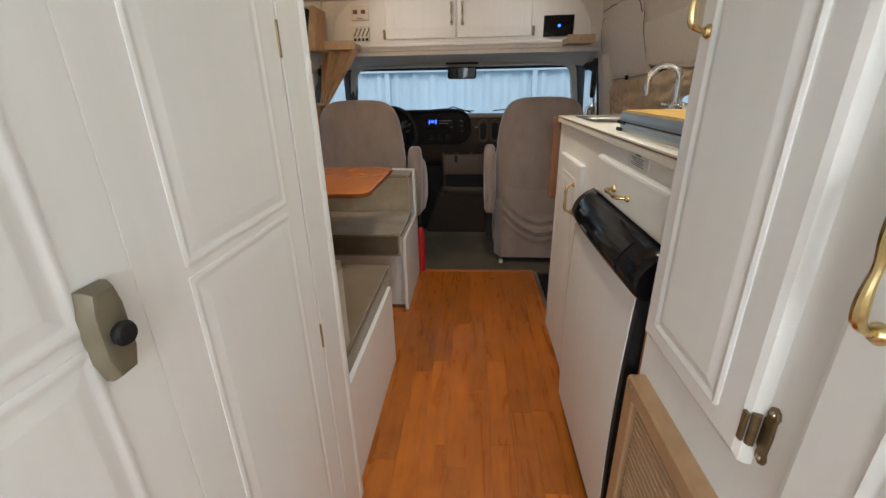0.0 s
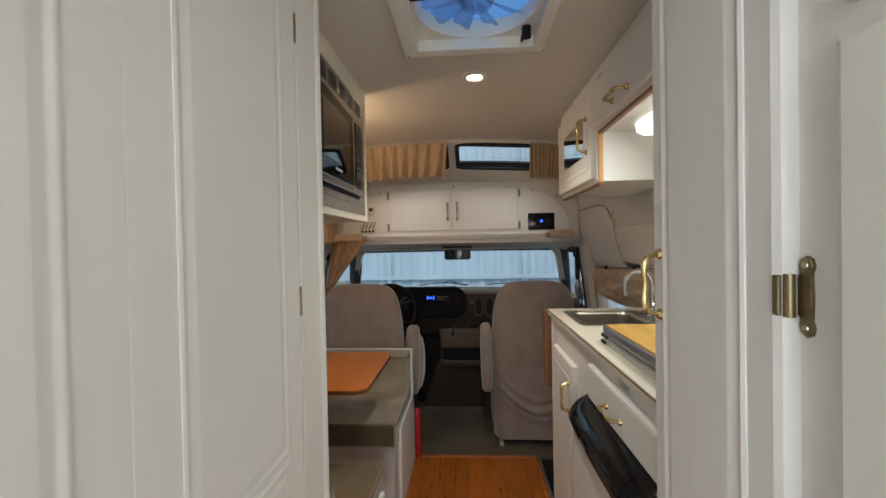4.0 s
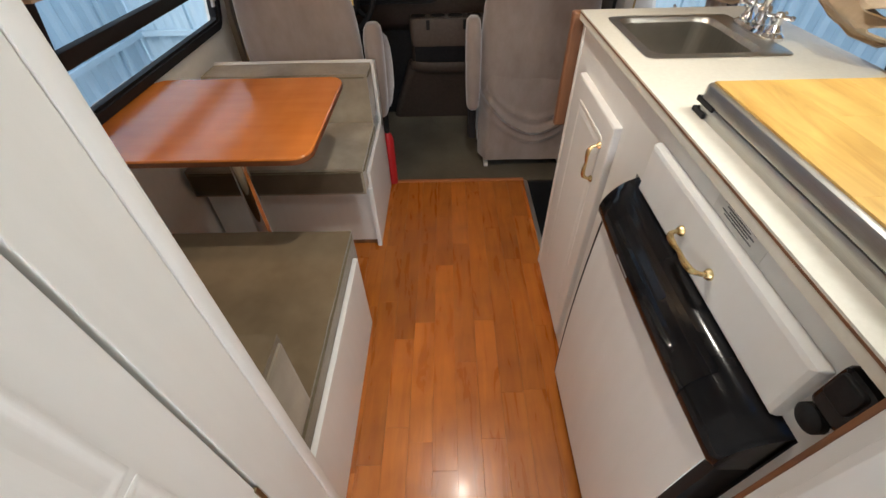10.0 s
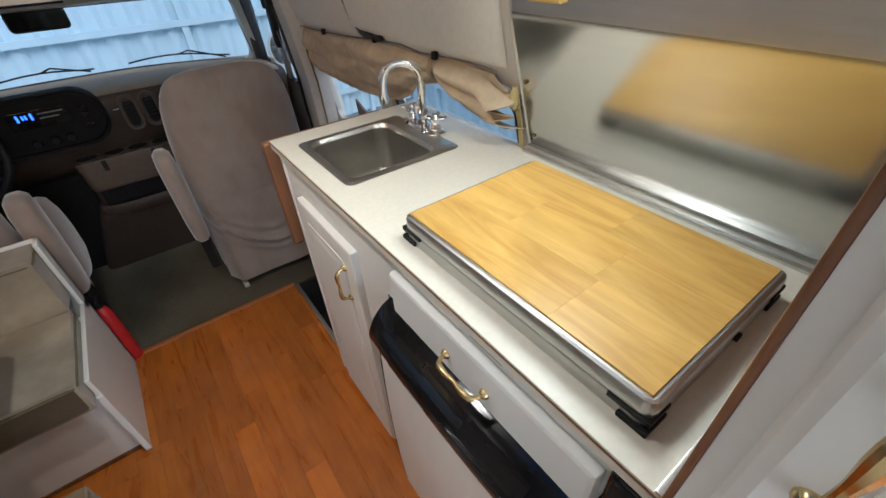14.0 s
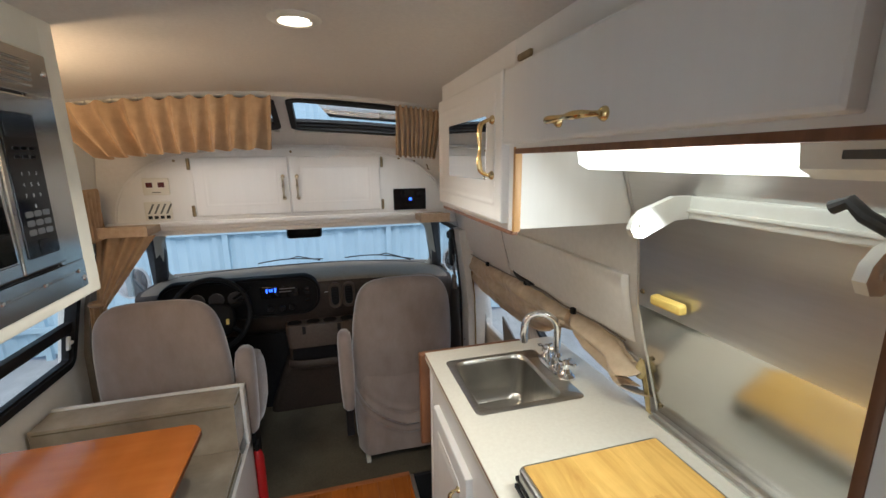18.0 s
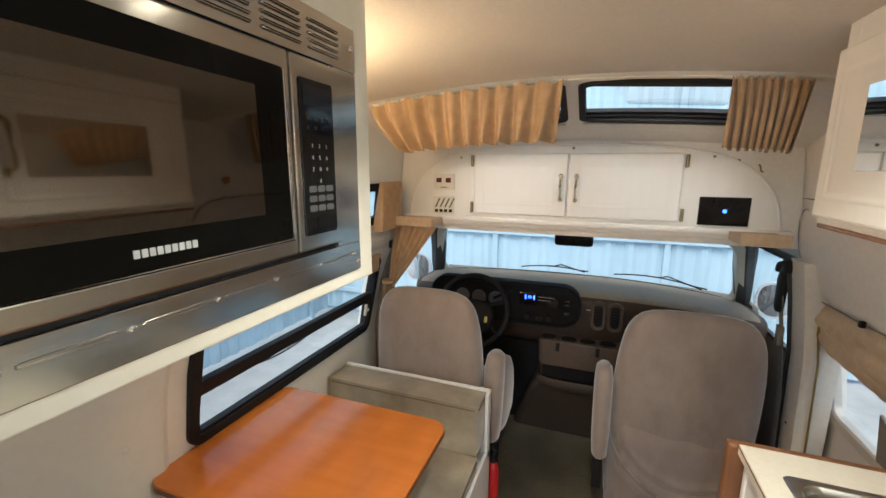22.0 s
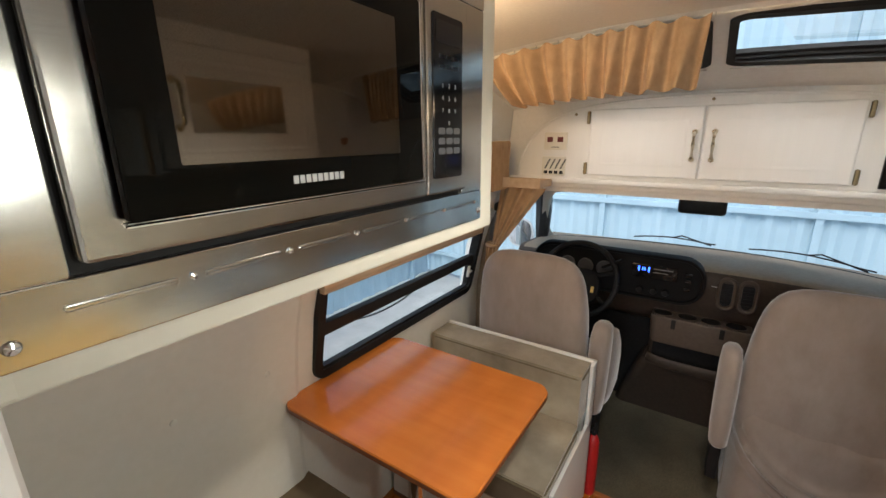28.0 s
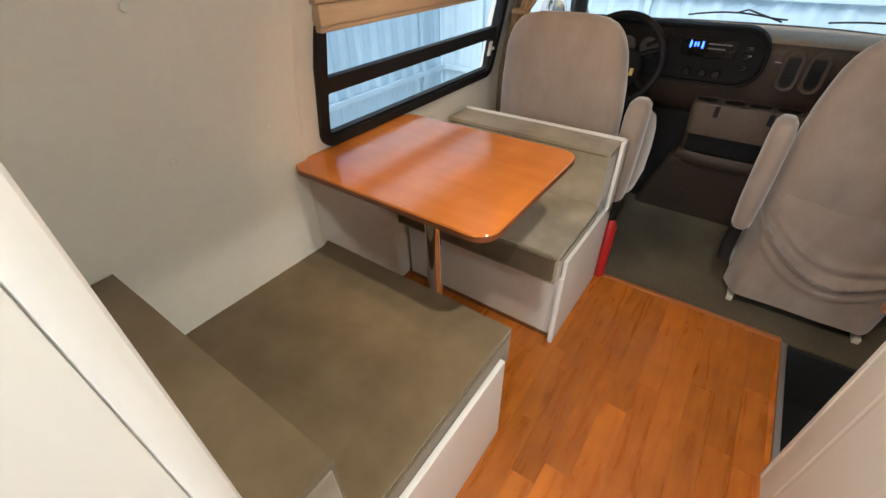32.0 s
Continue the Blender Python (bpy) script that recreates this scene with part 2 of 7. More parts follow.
# ---- materials ----
def material(name, c1, c2=None, rough=0.5, metal=0.0, scale=8.0, stretch=(1, 1, 1), bump=0.0, bump_scale=None, rough2=None, coat=0.0, sheen=0.0, vary=0.0, detail=4.0, coarse=0.0, coarse_scale=1.5, spec=0.5, coarse_stretch=None):
    """A surface with grain (c1 to c2), broad blotches (coarse), uneven gloss and fine relief; vary: shift from piece to piece."""
    m = bpy.data.materials.new(name)
    m.use_nodes = True
    nt = m.node_tree
    N, L = nt.nodes, nt.links
    p = N["Principled BSDF"]
    p.inputs["Metallic"].default_value = metal
    p.inputs["Specular IOR Level"].default_value = spec
    p.inputs["Coat Weight"].default_value = coat
    p.inputs["Coat Roughness"].default_value = 0.12
    if sheen:
        p.inputs["Sheen Weight"].default_value = sheen
        p.inputs["Sheen Roughness"].default_value = 0.4
    co = N.new("ShaderNodeTexCoord")
    mp = N.new("ShaderNodeMapping")
    mp.inputs["Scale"].default_value = stretch
    L.new(co.outputs["Object"], mp.inputs["Vector"])
    vec = mp.outputs[0]
    if vary:
        info = N.new("ShaderNodeObjectInfo")
        off = N.new("ShaderNodeVectorMath")
        off.operation = "SCALE"
        off.inputs[0].default_value = (7.3, 11.1, 5.7)
        L.new(info.outputs["Random"], off.inputs["Scale"])
        ad = N.new("ShaderNodeVectorMath")
        L.new(vec, ad.inputs[0])
        L.new(off.outputs[0], ad.inputs[1])
        vec = ad.outputs[0]
    nz = N.new("ShaderNodeTexNoise")
    nz.inputs["Scale"].default_value, nz.inputs["Detail"].default_value, nz.inputs["Roughness"].default_value = scale, detail, 0.6
    L.new(vec, nz.inputs["Vector"])
    ramp = N.new("ShaderNodeValToRGB")
    ramp.color_ramp.elements[0].position, ramp.color_ramp.elements[1].position = 0.32, 0.68
    ramp.color_ramp.elements[0].color = (*c1, 1)
    ramp.color_ramp.elements[1].color = (*(c2 or c1), 1)
    L.new(nz.outputs["Fac"], ramp.inputs["Fac"])
    colour = ramp.outputs["Color"]
    if coarse or vary:
        big = N.new("ShaderNodeTexNoise")
        big.inputs["Scale"].default_value, big.inputs["Detail"].default_value = coarse_scale, 3.0
        if coarse_stretch:
            mp2 = N.new("ShaderNodeMapping")
            mp2.inputs["Scale"].default_value = coarse_stretch
            L.new(co.outputs["Object"], mp2.inputs["Vector"])
            L.new(mp2.outputs[0], big.inputs["Vector"])
        else:
            L.new(co.outputs["Object"], big.inputs["Vector"])
        hsv = N.new("ShaderNodeHueSaturation")
        mr = N.new("ShaderNodeMapRange")
        mr.inputs["From Min"].default_value, mr.inputs["From Max"].default_value = 0.3, 0.7
        mr.inputs["To Min"].default_value, mr.inputs["To Max"].default_value = 1 - coarse, 1 + coarse
        L.new(big.outputs["Fac"], mr.inputs["Value"])
        val = mr.outputs[0]
        if vary:
            mr2 = N.new("ShaderNodeMapRange")
            mr2.inputs["To Min"].default_value, mr2.inputs["To Max"].default_value = 1 - vary, 1 + vary
            L.new(info.outputs["Random"], mr2.inputs["Value"])
            mu = N.new("ShaderNodeMath")
            mu.operation = "MULTIPLY"
            L.new(val, mu.inputs[0])
            L.new(mr2.outputs[0], mu.inputs[1])
            val = mu.outputs[0]
        L.new(val, hsv.inputs["Value"])
        L.new(colour, hsv.inputs["Color"])
        colour = hsv.outputs["Color"]
    L.new(colour, p.inputs["Base Color"])
    rr = N.new("ShaderNodeMapRange")
    rr.inputs["To Min"].default_value, rr.inputs["To Max"].default_value = rough, rough if rough2 is None else rough2
    L.new(nz.outputs["Fac"], rr.inputs["Value"])
    L.new(rr.outputs[0], p.inputs["Roughness"])
    if bump:
        bn = N.new("ShaderNodeTexNoise")
        bn.inputs["Scale"].default_value, bn.inputs["Detail"].default_value = bump_scale or scale * 4, 3.0
        L.new(vec, bn.inputs["Vector"])
        bp = N.new("ShaderNodeBump")
        bp.inputs["Strength"].default_value, bp.inputs["Distance"].default_value = bump, 0.002
        L.new(bn.outputs["Fac"], bp.inputs["Height"])
        L.new(bp.outputs[0], p.inputs["Normal"])
    return m


def glow(name, colour, strength):
    m = material(name, colour, None, 0.4)
    p = m.node_tree.nodes["Principled BSDF"]
    p.inputs["Emission Color"].default_value = (*colour, 1)
    p.inputs["Emission Strength"].default_value = strength
    return m


def glass(name, colour=(1, 1, 1), rough=0.0):
    m = bpy.data.materials.new(name)
    m.use_nodes = True
    p = m.node_tree.nodes["Principled BSDF"]
    p.inputs["Base Color"].default_value = (*colour, 1)
    p.inputs["Transmission Weight"].default_value = 1.0
    p.inputs["Roughness"].default_value = rough
    p.inputs["IOR"].default_value = 1.1
    return m


WHITE = material("white_door_paint", (0.764, 0.748, 0.718), (0.782, 0.767, 0.738), 0.50, 0, 5, (9, 9, 0.5), 0.025, 40, 0.60, coarse=0.03)
WHITE_FLAT = material("white_laminate", (0.74, 0.725, 0.69), (0.768, 0.753, 0.72), 0.4, 0, 6, (6, 6, 0.7), 0.02, 90, 0.5, coarse=0.03)
CREAM = material("cream_trim", (0.64, 0.61, 0.52), (0.69, 0.66, 0.57), 0.4, 0, 20, bump=0.05, rough2=0.5)
WALL = material("grey_wall_vinyl", (0.795, 0.78, 0.715), (0.825, 0.81, 0.75), 0.6, 0, 40, bump=0.12, bump_scale=300, rough2=0.75, coarse=0.05)
CEIL = material("beige_headliner", (0.60, 0.57, 0.52), (0.65, 0.62, 0.565), 0.8, 0, 120, bump=0.2, bump_scale=600, rough2=0.95, coarse=0.03)
CAP = material("grey_moulded_cap", (0.68, 0.655, 0.61), (0.73, 0.705, 0.665), 0.6, 0, 60, bump=0.1, bump_scale=400, coarse=0.04)
FLOORWOOD = material("oiled_cherry_plank", (0.370, 0.100, 0.0095), (0.490, 0.153, 0.0165), 0.23, 0, 3, (9, 1.1, 9), 0.02, 30, 0.34, vary=0.19, coarse=0.24, coarse_scale=3.4, coat=0.08)
SUBFLOOR = material("dark_plank_joint", (0.22, 0.070, 0.012), (0.27, 0.090, 0.016), 0.7, 0, 20)
NOSING = material("cherry_nosing", (0.34, 0.11, 0.03), (0.42, 0.15, 0.045), 0.4, 0, 9, (0.6, 8, 8), 0.1)
TABLE = material("cherry_table_veneer", (0.455, 0.142, 0.026), (0.50, 0.168, 0.032), 0.15, 0, 4, (0.8, 6, 1), 0.01, 90, 0.22, coarse=0.16, coarse_scale=2.4, coarse_stretch=(2.6, 0.8, 1), coat=0.2)
TABLE_EDGE = material("dark_table_edge", (0.16, 0.05, 0.018), (0.22, 0.075, 0.025), 0.4, 0, 20)
BROWN = material("brown_stained_edge", (0.15, 0.062, 0.026), (0.24, 0.105, 0.045), 0.4, 0, 8, (6, 6, 0.6), 0.15)
OAK = material("honey_oak_trim", (0.40, 0.20, 0.06), (0.55, 0.30, 0.10), 0.4, 0, 8, (8, 8, 0.6), 0.15)
MAPLE = material("maple_board", (0.49, 0.275, 0.060), (0.68, 0.440, 0.125), 0.32, 0, 6, (4, 0.5, 6), 0.05, 50, 0.42, vary=0.10, coarse=0.10, detail=7, coarse_scale=4)
PINE = material("raw_pine_strip", (0.44, 0.32, 0.205), (0.54, 0.41, 0.285), 0.6, 0, 7, (6, 0.6, 6), 0.2)
COUNTER = material("off_white_worktop", (0.66, 0.625, 0.535), (0.71, 0.68, 0.59), 0.36, 0, 90, rough2=0.46, bump=0.03, coarse=0.03)
STEEL = material("brushed_steel", (0.43, 0.415, 0.385), (0.49, 0.475, 0.445), 0.145, 1, 40, (30, 0.4, 30), 0.003, 60, 0.20)
HOBSTEEL = material("satin_hob_aluminium", (0.47, 0.465, 0.445), (0.55, 0.545, 0.525), 0.30, 1, 60, (20, 0.5, 20), 0.005, 60, 0.38)
STEEL_UPPER = material("satin_steel_sheet", (0.60, 0.59, 0.57), (0.64, 0.63, 0.61), 0.36, 1, 14, (0.6, 0.6, 8), 0.0, 20, 0.40)
STEEL_WALL = material("steel_splashback", (0.53, 0.525, 0.50), (0.55, 0.545, 0.52), 0.175, 1, 14, (0.6, 0.6, 8), 0.0, 20, 0.195)
SINKSTEEL = material("satin_sink_steel", (0.44, 0.425, 0.385), (0.52, 0.50, 0.46), 0.30, 1, 12, (1, 14, 1), 0.04, 20, 0.38)
CHROME = material("chrome", (0.80, 0.80, 0.80), (0.86, 0.86, 0.86), 0.06, 1, 20, rough2=0.10)
BRASS = material("polished_brass", (0.58, 0.44, 0.20), (0.74, 0.59, 0.31), 0.14, 1, 25, rough2=0.30)
PALEBRASS = material("worn_pale_brass", (0.46, 0.40, 0.29), (0.62, 0.56, 0.44), 0.2, 1, 25, rough2=0.35)
OLDBRASS = material("antique_brass", (0.20, 0.155, 0.085), (0.30, 0.24, 0.14), 0.38, 1, 40, bump=0.1, rough2=0.5)
BLACKPL = material("glossy_black_plastic", (0.006, 0.006, 0.007), (0.010, 0.010, 0.011), 0.07, 0, 10, rough2=0.13, spec=0.32)
BLACK = material("matt_black_plastic", (0.009, 0.009, 0.010), (0.016, 0.016, 0.017), 0.5, 0, 60, bump=0.1, rough2=0.65, spec=0.25)
CLUSTER = material("black_cluster_plastic", (0.005, 0.005, 0.006), (0.008, 0.008, 0.009), 0.65, 0, 60, bump=0.1, rough2=0.75, spec=0.2)
FRIDGEBLACK = material("gloss_black_moulding", (0.005, 0.005, 0.006), (0.009, 0.009, 0.010), 0.10, 0, 12, rough2=0.18, spec=0.22)
RUBBER = material("black_rubber", (0.02, 0.02, 0.021), (0.035, 0.034, 0.033), 0.6, 0, 40, bump=0.1)
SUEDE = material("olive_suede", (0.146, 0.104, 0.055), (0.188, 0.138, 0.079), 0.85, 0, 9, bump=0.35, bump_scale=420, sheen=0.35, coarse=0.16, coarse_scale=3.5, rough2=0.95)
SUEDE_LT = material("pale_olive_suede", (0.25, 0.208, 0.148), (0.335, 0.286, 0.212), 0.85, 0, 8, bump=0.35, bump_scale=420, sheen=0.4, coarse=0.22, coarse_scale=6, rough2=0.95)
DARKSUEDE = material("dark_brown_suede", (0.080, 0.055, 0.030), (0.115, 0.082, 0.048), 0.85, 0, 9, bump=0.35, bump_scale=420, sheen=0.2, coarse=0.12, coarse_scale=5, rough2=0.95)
PIPING = material("olive_piping", (0.13, 0.105, 0.06), (0.17, 0.14, 0.085), 0.9, 0, 60, bump=0.3)
VELOUR = material("taupe_velour", (0.258, 0.208, 0.180), (0.322, 0.264, 0.233), 0.9, 0, 14, (1, 1, 0.5), bump=0.3, bump_scale=500, sheen=0.9, coarse=0.10, coarse_scale=2.5, rough2=1.0)
CARPET = material("taupe_carpet", (0.070, 0.058, 0.036), (0.136, 0.115, 0.073), 0.95, 0, 220, bump=0.35, bump_scale=700, coarse=0.34, coarse_scale=2.6, sheen=0.2)
MAT = material("black_step_mat", (0.007, 0.007, 0.008), (0.014, 0.014, 0.015), 0.8, 0, 120, bump=0.6)
ALU = material("worn_aluminium", (0.60, 0.60, 0.575), (0.70, 0.70, 0.675), 0.34, 1, 30, (20, 1, 20), 0.15)
TAN = material("tan_curtain_cloth", (0.36, 0.24, 0.135), (0.44, 0.305, 0.180), 0.9, 0, 30, bump=0.25, bump_scale=500, sheen=0.2, coarse=0.08, coarse_scale=8)
TANPALE = material("pale_tan_drill_cloth", (0.46, 0.355, 0.235), (0.55, 0.435, 0.30), 0.9, 0, 30, bump=0.25, bump_scale=500, sheen=0.2, coarse=0.12, coarse_scale=7)
DIGITINK = material("dim_key_print", (0.30, 0.30, 0.30), (0.36, 0.36, 0.36), 0.5)
TANPL = material("tan_heater_enamel", (0.36, 0.22, 0.115), (0.42, 0.265, 0.145), 0.38, 0, 30, rough2=0.5)
DASH = material("taupe_dash_plastic", (0.048, 0.034, 0.026), (0.064, 0.046, 0.035), 0.6, 0, 60, bump=0.25, bump_scale=700, coarse=0.06)
# Dash top lightened in its colour for the daylight from the windscreen.
DASHTOP = material("dash_top_lit", (0.30, 0.245, 0.185), (0.36, 0.295, 0.225), 0.9, 0, 60, bump=0.2, bump_scale=700, spec=0.12)
DASHMID = material("taupe_tray_plastic", (0.085, 0.062, 0.047), (0.105, 0.078, 0.060), 0.5, 0, 60, bump=0.2, bump_scale=700)
CABTRIM = material("taupe_cab_trim", (0.20, 0.175, 0.15), (0.25, 0.22, 0.19), 0.6, 0, 40, bump=0.15, bump_scale=500)
CABDARK = material("dark_seal_trim", (0.03, 0.032, 0.035), (0.05, 0.052, 0.056), 0.5, 0, 40)
RED = material("red_enamel", (0.40, 0.012, 0.015), (0.48, 0.02, 0.022), 0.3, 0, 20)
LATCH = material("olive_latch_plastic", (0.135, 0.112, 0.07), (0.17, 0.142, 0.092), 0.35, 0, 30, rough2=0.45)
WEBBING = material("faded_yellow_webbing", (0.46, 0.35, 0.14), (0.60, 0.49, 0.25), 0.8, 0, 60, bump=0.3, bump_scale=600)
YELLOW = material("yellow_plastic", (0.72, 0.52, 0.12), (0.80, 0.60, 0.18), 0.4, 0, 20)
SHELFW = material("white_bracket_plastic", (0.74, 0.74, 0.68), (0.80, 0.80, 0.75), 0.35, 0, 20)
PAPER = material("label_paper", (0.62, 0.61, 0.57), (0.68, 0.67, 0.63), 0.5, 0, 30)
INK = material("label_ink", (0.10, 0.10, 0.09), (0.14, 0.14, 0.13), 0.6)
SILVERINK = material("silver_print", (0.55, 0.55, 0.54), (0.65, 0.65, 0.64), 0.4)
GREYKEY = material("grey_key_print", (0.075, 0.075, 0.078), (0.10, 0.10, 0.105), 0.4)
FENCE = material("pale_blue_steel_sheet", (0.47, 0.615, 0.69), (0.53, 0.67, 0.74), 0.45, 0, 3, (1, 1, 0.4), 0.05, 20, 0.6, coarse=0.10, coarse_scale=0.8)
GROUND = material("pale_concrete", (0.42, 0.41, 0.39), (0.52, 0.505, 0.48), 0.9, 0, 4, bump=0.3, bump_scale=60, coarse=0.12, coarse_scale=0.6)
VANPAINT = material("white_van_paint", (0.70, 0.71, 0.72), (0.74, 0.75, 0.76), 0.25, 0, 10, coat=0.5)
MIRROR = material("mirror_silver", (0.86, 0.88, 0.88), (0.88, 0.90, 0.90), 0.015, 1, 5)
DARKGLASS = material("black_oven_glass", (0.004, 0.004, 0.004), (0.005, 0.005, 0.004), 0.02, 0, 5, rough2=0.03, spec=0.10)
PERF = material("perforated_oven_screen", (0.112, 0.100, 0.086), (0.145, 0.130, 0.113), 0.03, 1, 1800, rough2=0.05, detail=0)
GLASS = glass("window_glass")


def frosted(name, clear, milky, share):
    """Acrylic that lets light through in part clear, in part scattered."""
    m = bpy.data.materials.new(name)
    m.use_nodes = True
    nd, lk = m.node_tree.nodes, m.node_tree.links
    nd.remove(nd["Principled BSDF"])
    tr, ml, gl = nd.new("ShaderNodeBsdfTransparent"), nd.new("ShaderNodeBsdfTranslucent"), nd.new("ShaderNodeBsdfGlossy")
    tr.inputs[0].default_value, ml.inputs[0].default_value = (*clear, 1), (*milky, 1)
    gl.inputs["Roughness"].default_value = 0.12
    m1, m2 = nd.new("ShaderNodeMixShader"), nd.new("ShaderNodeMixShader")
    m1.inputs[0].default_value, m2.inputs[0].default_value = share, 0.05
    lk.new(tr.outputs[0], m1.inputs[1])
    lk.new(ml.outputs[0], m1.inputs[2])
    lk.new(m1.outputs[0], m2.inputs[1])
    lk.new(gl.outputs[0], m2.inputs[2])
    lk.new(m2.outputs[0], nd["Material Output"].inputs[0])
    return m


TINT = frosted("roof_dome_acrylic", (0.55, 0.76, 0.98), (0.42, 0.62, 0.88), 0.6)
FANCLEAR = frosted("clear_fan_acrylic", (0.84, 0.90, 0.96), (0.52, 0.58, 0.64), 0.3)
PILLAR = material("pale_grey_pillar_plastic", (0.56, 0.535, 0.49), (0.61, 0.585, 0.54), 0.55, 0, 40, bump=0.15, bump_scale=500)
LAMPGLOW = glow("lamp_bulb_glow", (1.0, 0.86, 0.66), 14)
TUBEGLOW = glow("tube_diffuser_glow", (1.0, 0.98, 0.88), 1.8)
BLUEGLOW = glow("blue_display_glow", (0.04, 0.12, 1.0), 3.5)
SCREEN = material("dark_screen", (0.008, 0.010, 0.016), (0.012, 0.014, 0.02), 0.15, 0, 5)
for wood, bend in ((MAPLE, 1.6), (FLOORWOOD, 0.7)):  # the grain wanders
    for node in wood.node_tree.nodes:
        if node.bl_idname == "ShaderNodeTexNoise":
            node.inputs["Distortion"].default_value = bend


# ---- the van's shell ----
WALLX = ((0.0, 0.985), (0.76, 0.975), (1.0, 0.935), (1.08, 0.91), (1.18, 0.872), (1.30, 0.842), (1.5, 0.818), (1.83, 0.785))


def wall_x(z):
    return float(np.interp(z, [a for a, _ in WALLX], [b for _, b in WALLX]))


def ceil_z(x):
    return 1.874 - 0.13 * x * x


def wall_piece(side, y0, y1, z0, z1, thick=0.045):
    """A stretch of side wall that follows the van's tumblehome."""
    zs = sorted({z0, z1, *[z for z, _ in WALLX if z0 < z < z1]})
    ring = [(side * wall_x(z), z) for z in zs] + [(side * (wall_x(z) + thick), z) for z in reversed(zs)]
    return loft([[(x, y, z) for x, z in ring] for y in (y0, y1)])


def wall_with(side, y0, y1, holes):
    """A side wall from y0 to y1 with openings (y0, y1, z0, z1), in order along y."""
    bms, at = [], y0
    for a, b, c, d in holes:
        bms.append(wall_piece(side, at, a, -0.05, 1.83))
        bms += [wall_piece(side, a, b, -0.05, c), wall_piece(side, a, b, d, 1.83)]
        at = b
    bms.append(wall_piece(side, at, y1, -0.05, 1.83))
    return join(*bms)


LWIN = (1.89, 2.88, 0.775, 1.125)
UWIN = (1.985, 2.845, 1.338, 1.50)
structure("wall_left", join(wall_piece(-1, -0.95, LWIN[0], -0.05, 1.25), wall_piece(-1, LWIN[0], LWIN[1], -0.05, LWIN[2]), wall_piece(-1, LWIN[0], LWIN[1], LWIN[3], 1.25), wall_piece(-1, LWIN[1], 3.0, -0.05, 1.25), wall_piece(-1, -0.95, UWIN[0], 1.25, 1.83), wall_piece(-1, UWIN[0], UWIN[1], 1.25, UWIN[2]), wall_piece(-1, UWIN[0], UWIN[1], UWIN[3], 1.83), wall_piece(-1, UWIN[1], 3.0, 1.25, 1.83)), WALL, "light grey vinyl wall lining of the van", "wall")
RWIN1, RWIN2 = (1.62, 2.28, 0.90, 1.12), (2.36, 2.925, 0.690, 1.09)
structure("wall_right", wall_with(1, -0.95, 3.0, [RWIN1, RWIN2]), CAP, "off-white moulded wall lining of the van", "wall")
# Unseen rear openings, added and placed to suit the fill lamps.
RW = ((-0.72, 0.08), (0.12, 0.72))
structure("wall_rear", join(box(-1.0, 1.0, -1.0, -0.95, -0.05, 1.04), box(-1.0, 1.0, -1.0, -0.95, 1.52, 1.9), box(-1.0, -0.72, -1.0, -0.95, 1.04, 1.52), box(0.08, 0.12, -1.0, -0.95, 1.04, 1.52), box(0.72, 1.0, -1.0, -0.95, 1.04, 1.52)), WALL, "plain grey rear wall of the van", "wall")

for a_, b_ in RW:
    wr = structure("window_rear_unseen", box(a_, b_, -0.985, -0.98, 1.04, 1.52), GLASS, "unseen rear door window, added", "window")
    wr.visible_shadow = False
structure("bulkhead", box(-0.90, 0.90, 3.014, 3.030, 1.29, 1.76), CAP, "pale lining behind the overhead cabinet", "roof lining")

# ceiling, arched across, with the opening of the roof vent
VENT = (-0.045, 0.295, 1.15, 1.47)


def ceiling_mesh():
    bms = []
    xs = [-0.80, -0.7, -0.6, -0.5, -0.4, -0.3, -0.2, -0.1, VENT[0], 0.04, 0.125, 0.21, VENT[1], 0.36, 0.45, 0.53, 0.6, 0.7, 0.80]
    for a, b in zip(xs, xs[1:]):
        ys = [(-0.95, 2.57)] if not VENT[0] <= a < VENT[1] else [(-0.95, VENT[2]), (VENT[3], 2.57)]
        for y0, y1 in ys:
            bms.append(loft([[(a, y, ceil_z(a)), (b, y, ceil_z(b)), (b, y, ceil_z(b) + 0.06), (a, y, ceil_z(a) + 0.06)] for y in (y0, y1)]))
    bm = join(*bms)
    bmesh.ops.remove_doubles(bm, verts=bm.verts, dist=0.0005)
    return bm


structure("ceiling", ceiling_mesh(), CEIL, "beige fabric headliner, gently arched", "ceiling")


# sloping front cap with two window openings, from the ceiling down to the overhead cabinet
def cap_point(x, s, w=0.0):
    """s runs from the ceiling (0) to the cabinet (1); w into the cab's roof."""
    e = abs(x) / 0.8
    y, z = 2.57 + 0.44 * s - 0.10 * e * e * (1 - s), ceil_z(x) + (1.70 - 1.874) * s * (1 - 0.25 * e * e) + 0.010 * math.sin(math.pi * s)
    return (x, y + 0.4 * w, z + 0.9 * w)


CAPWIN = ((-0.56, -0.03), (0.035, 0.60))
CAPS = (0.12, 0.66)


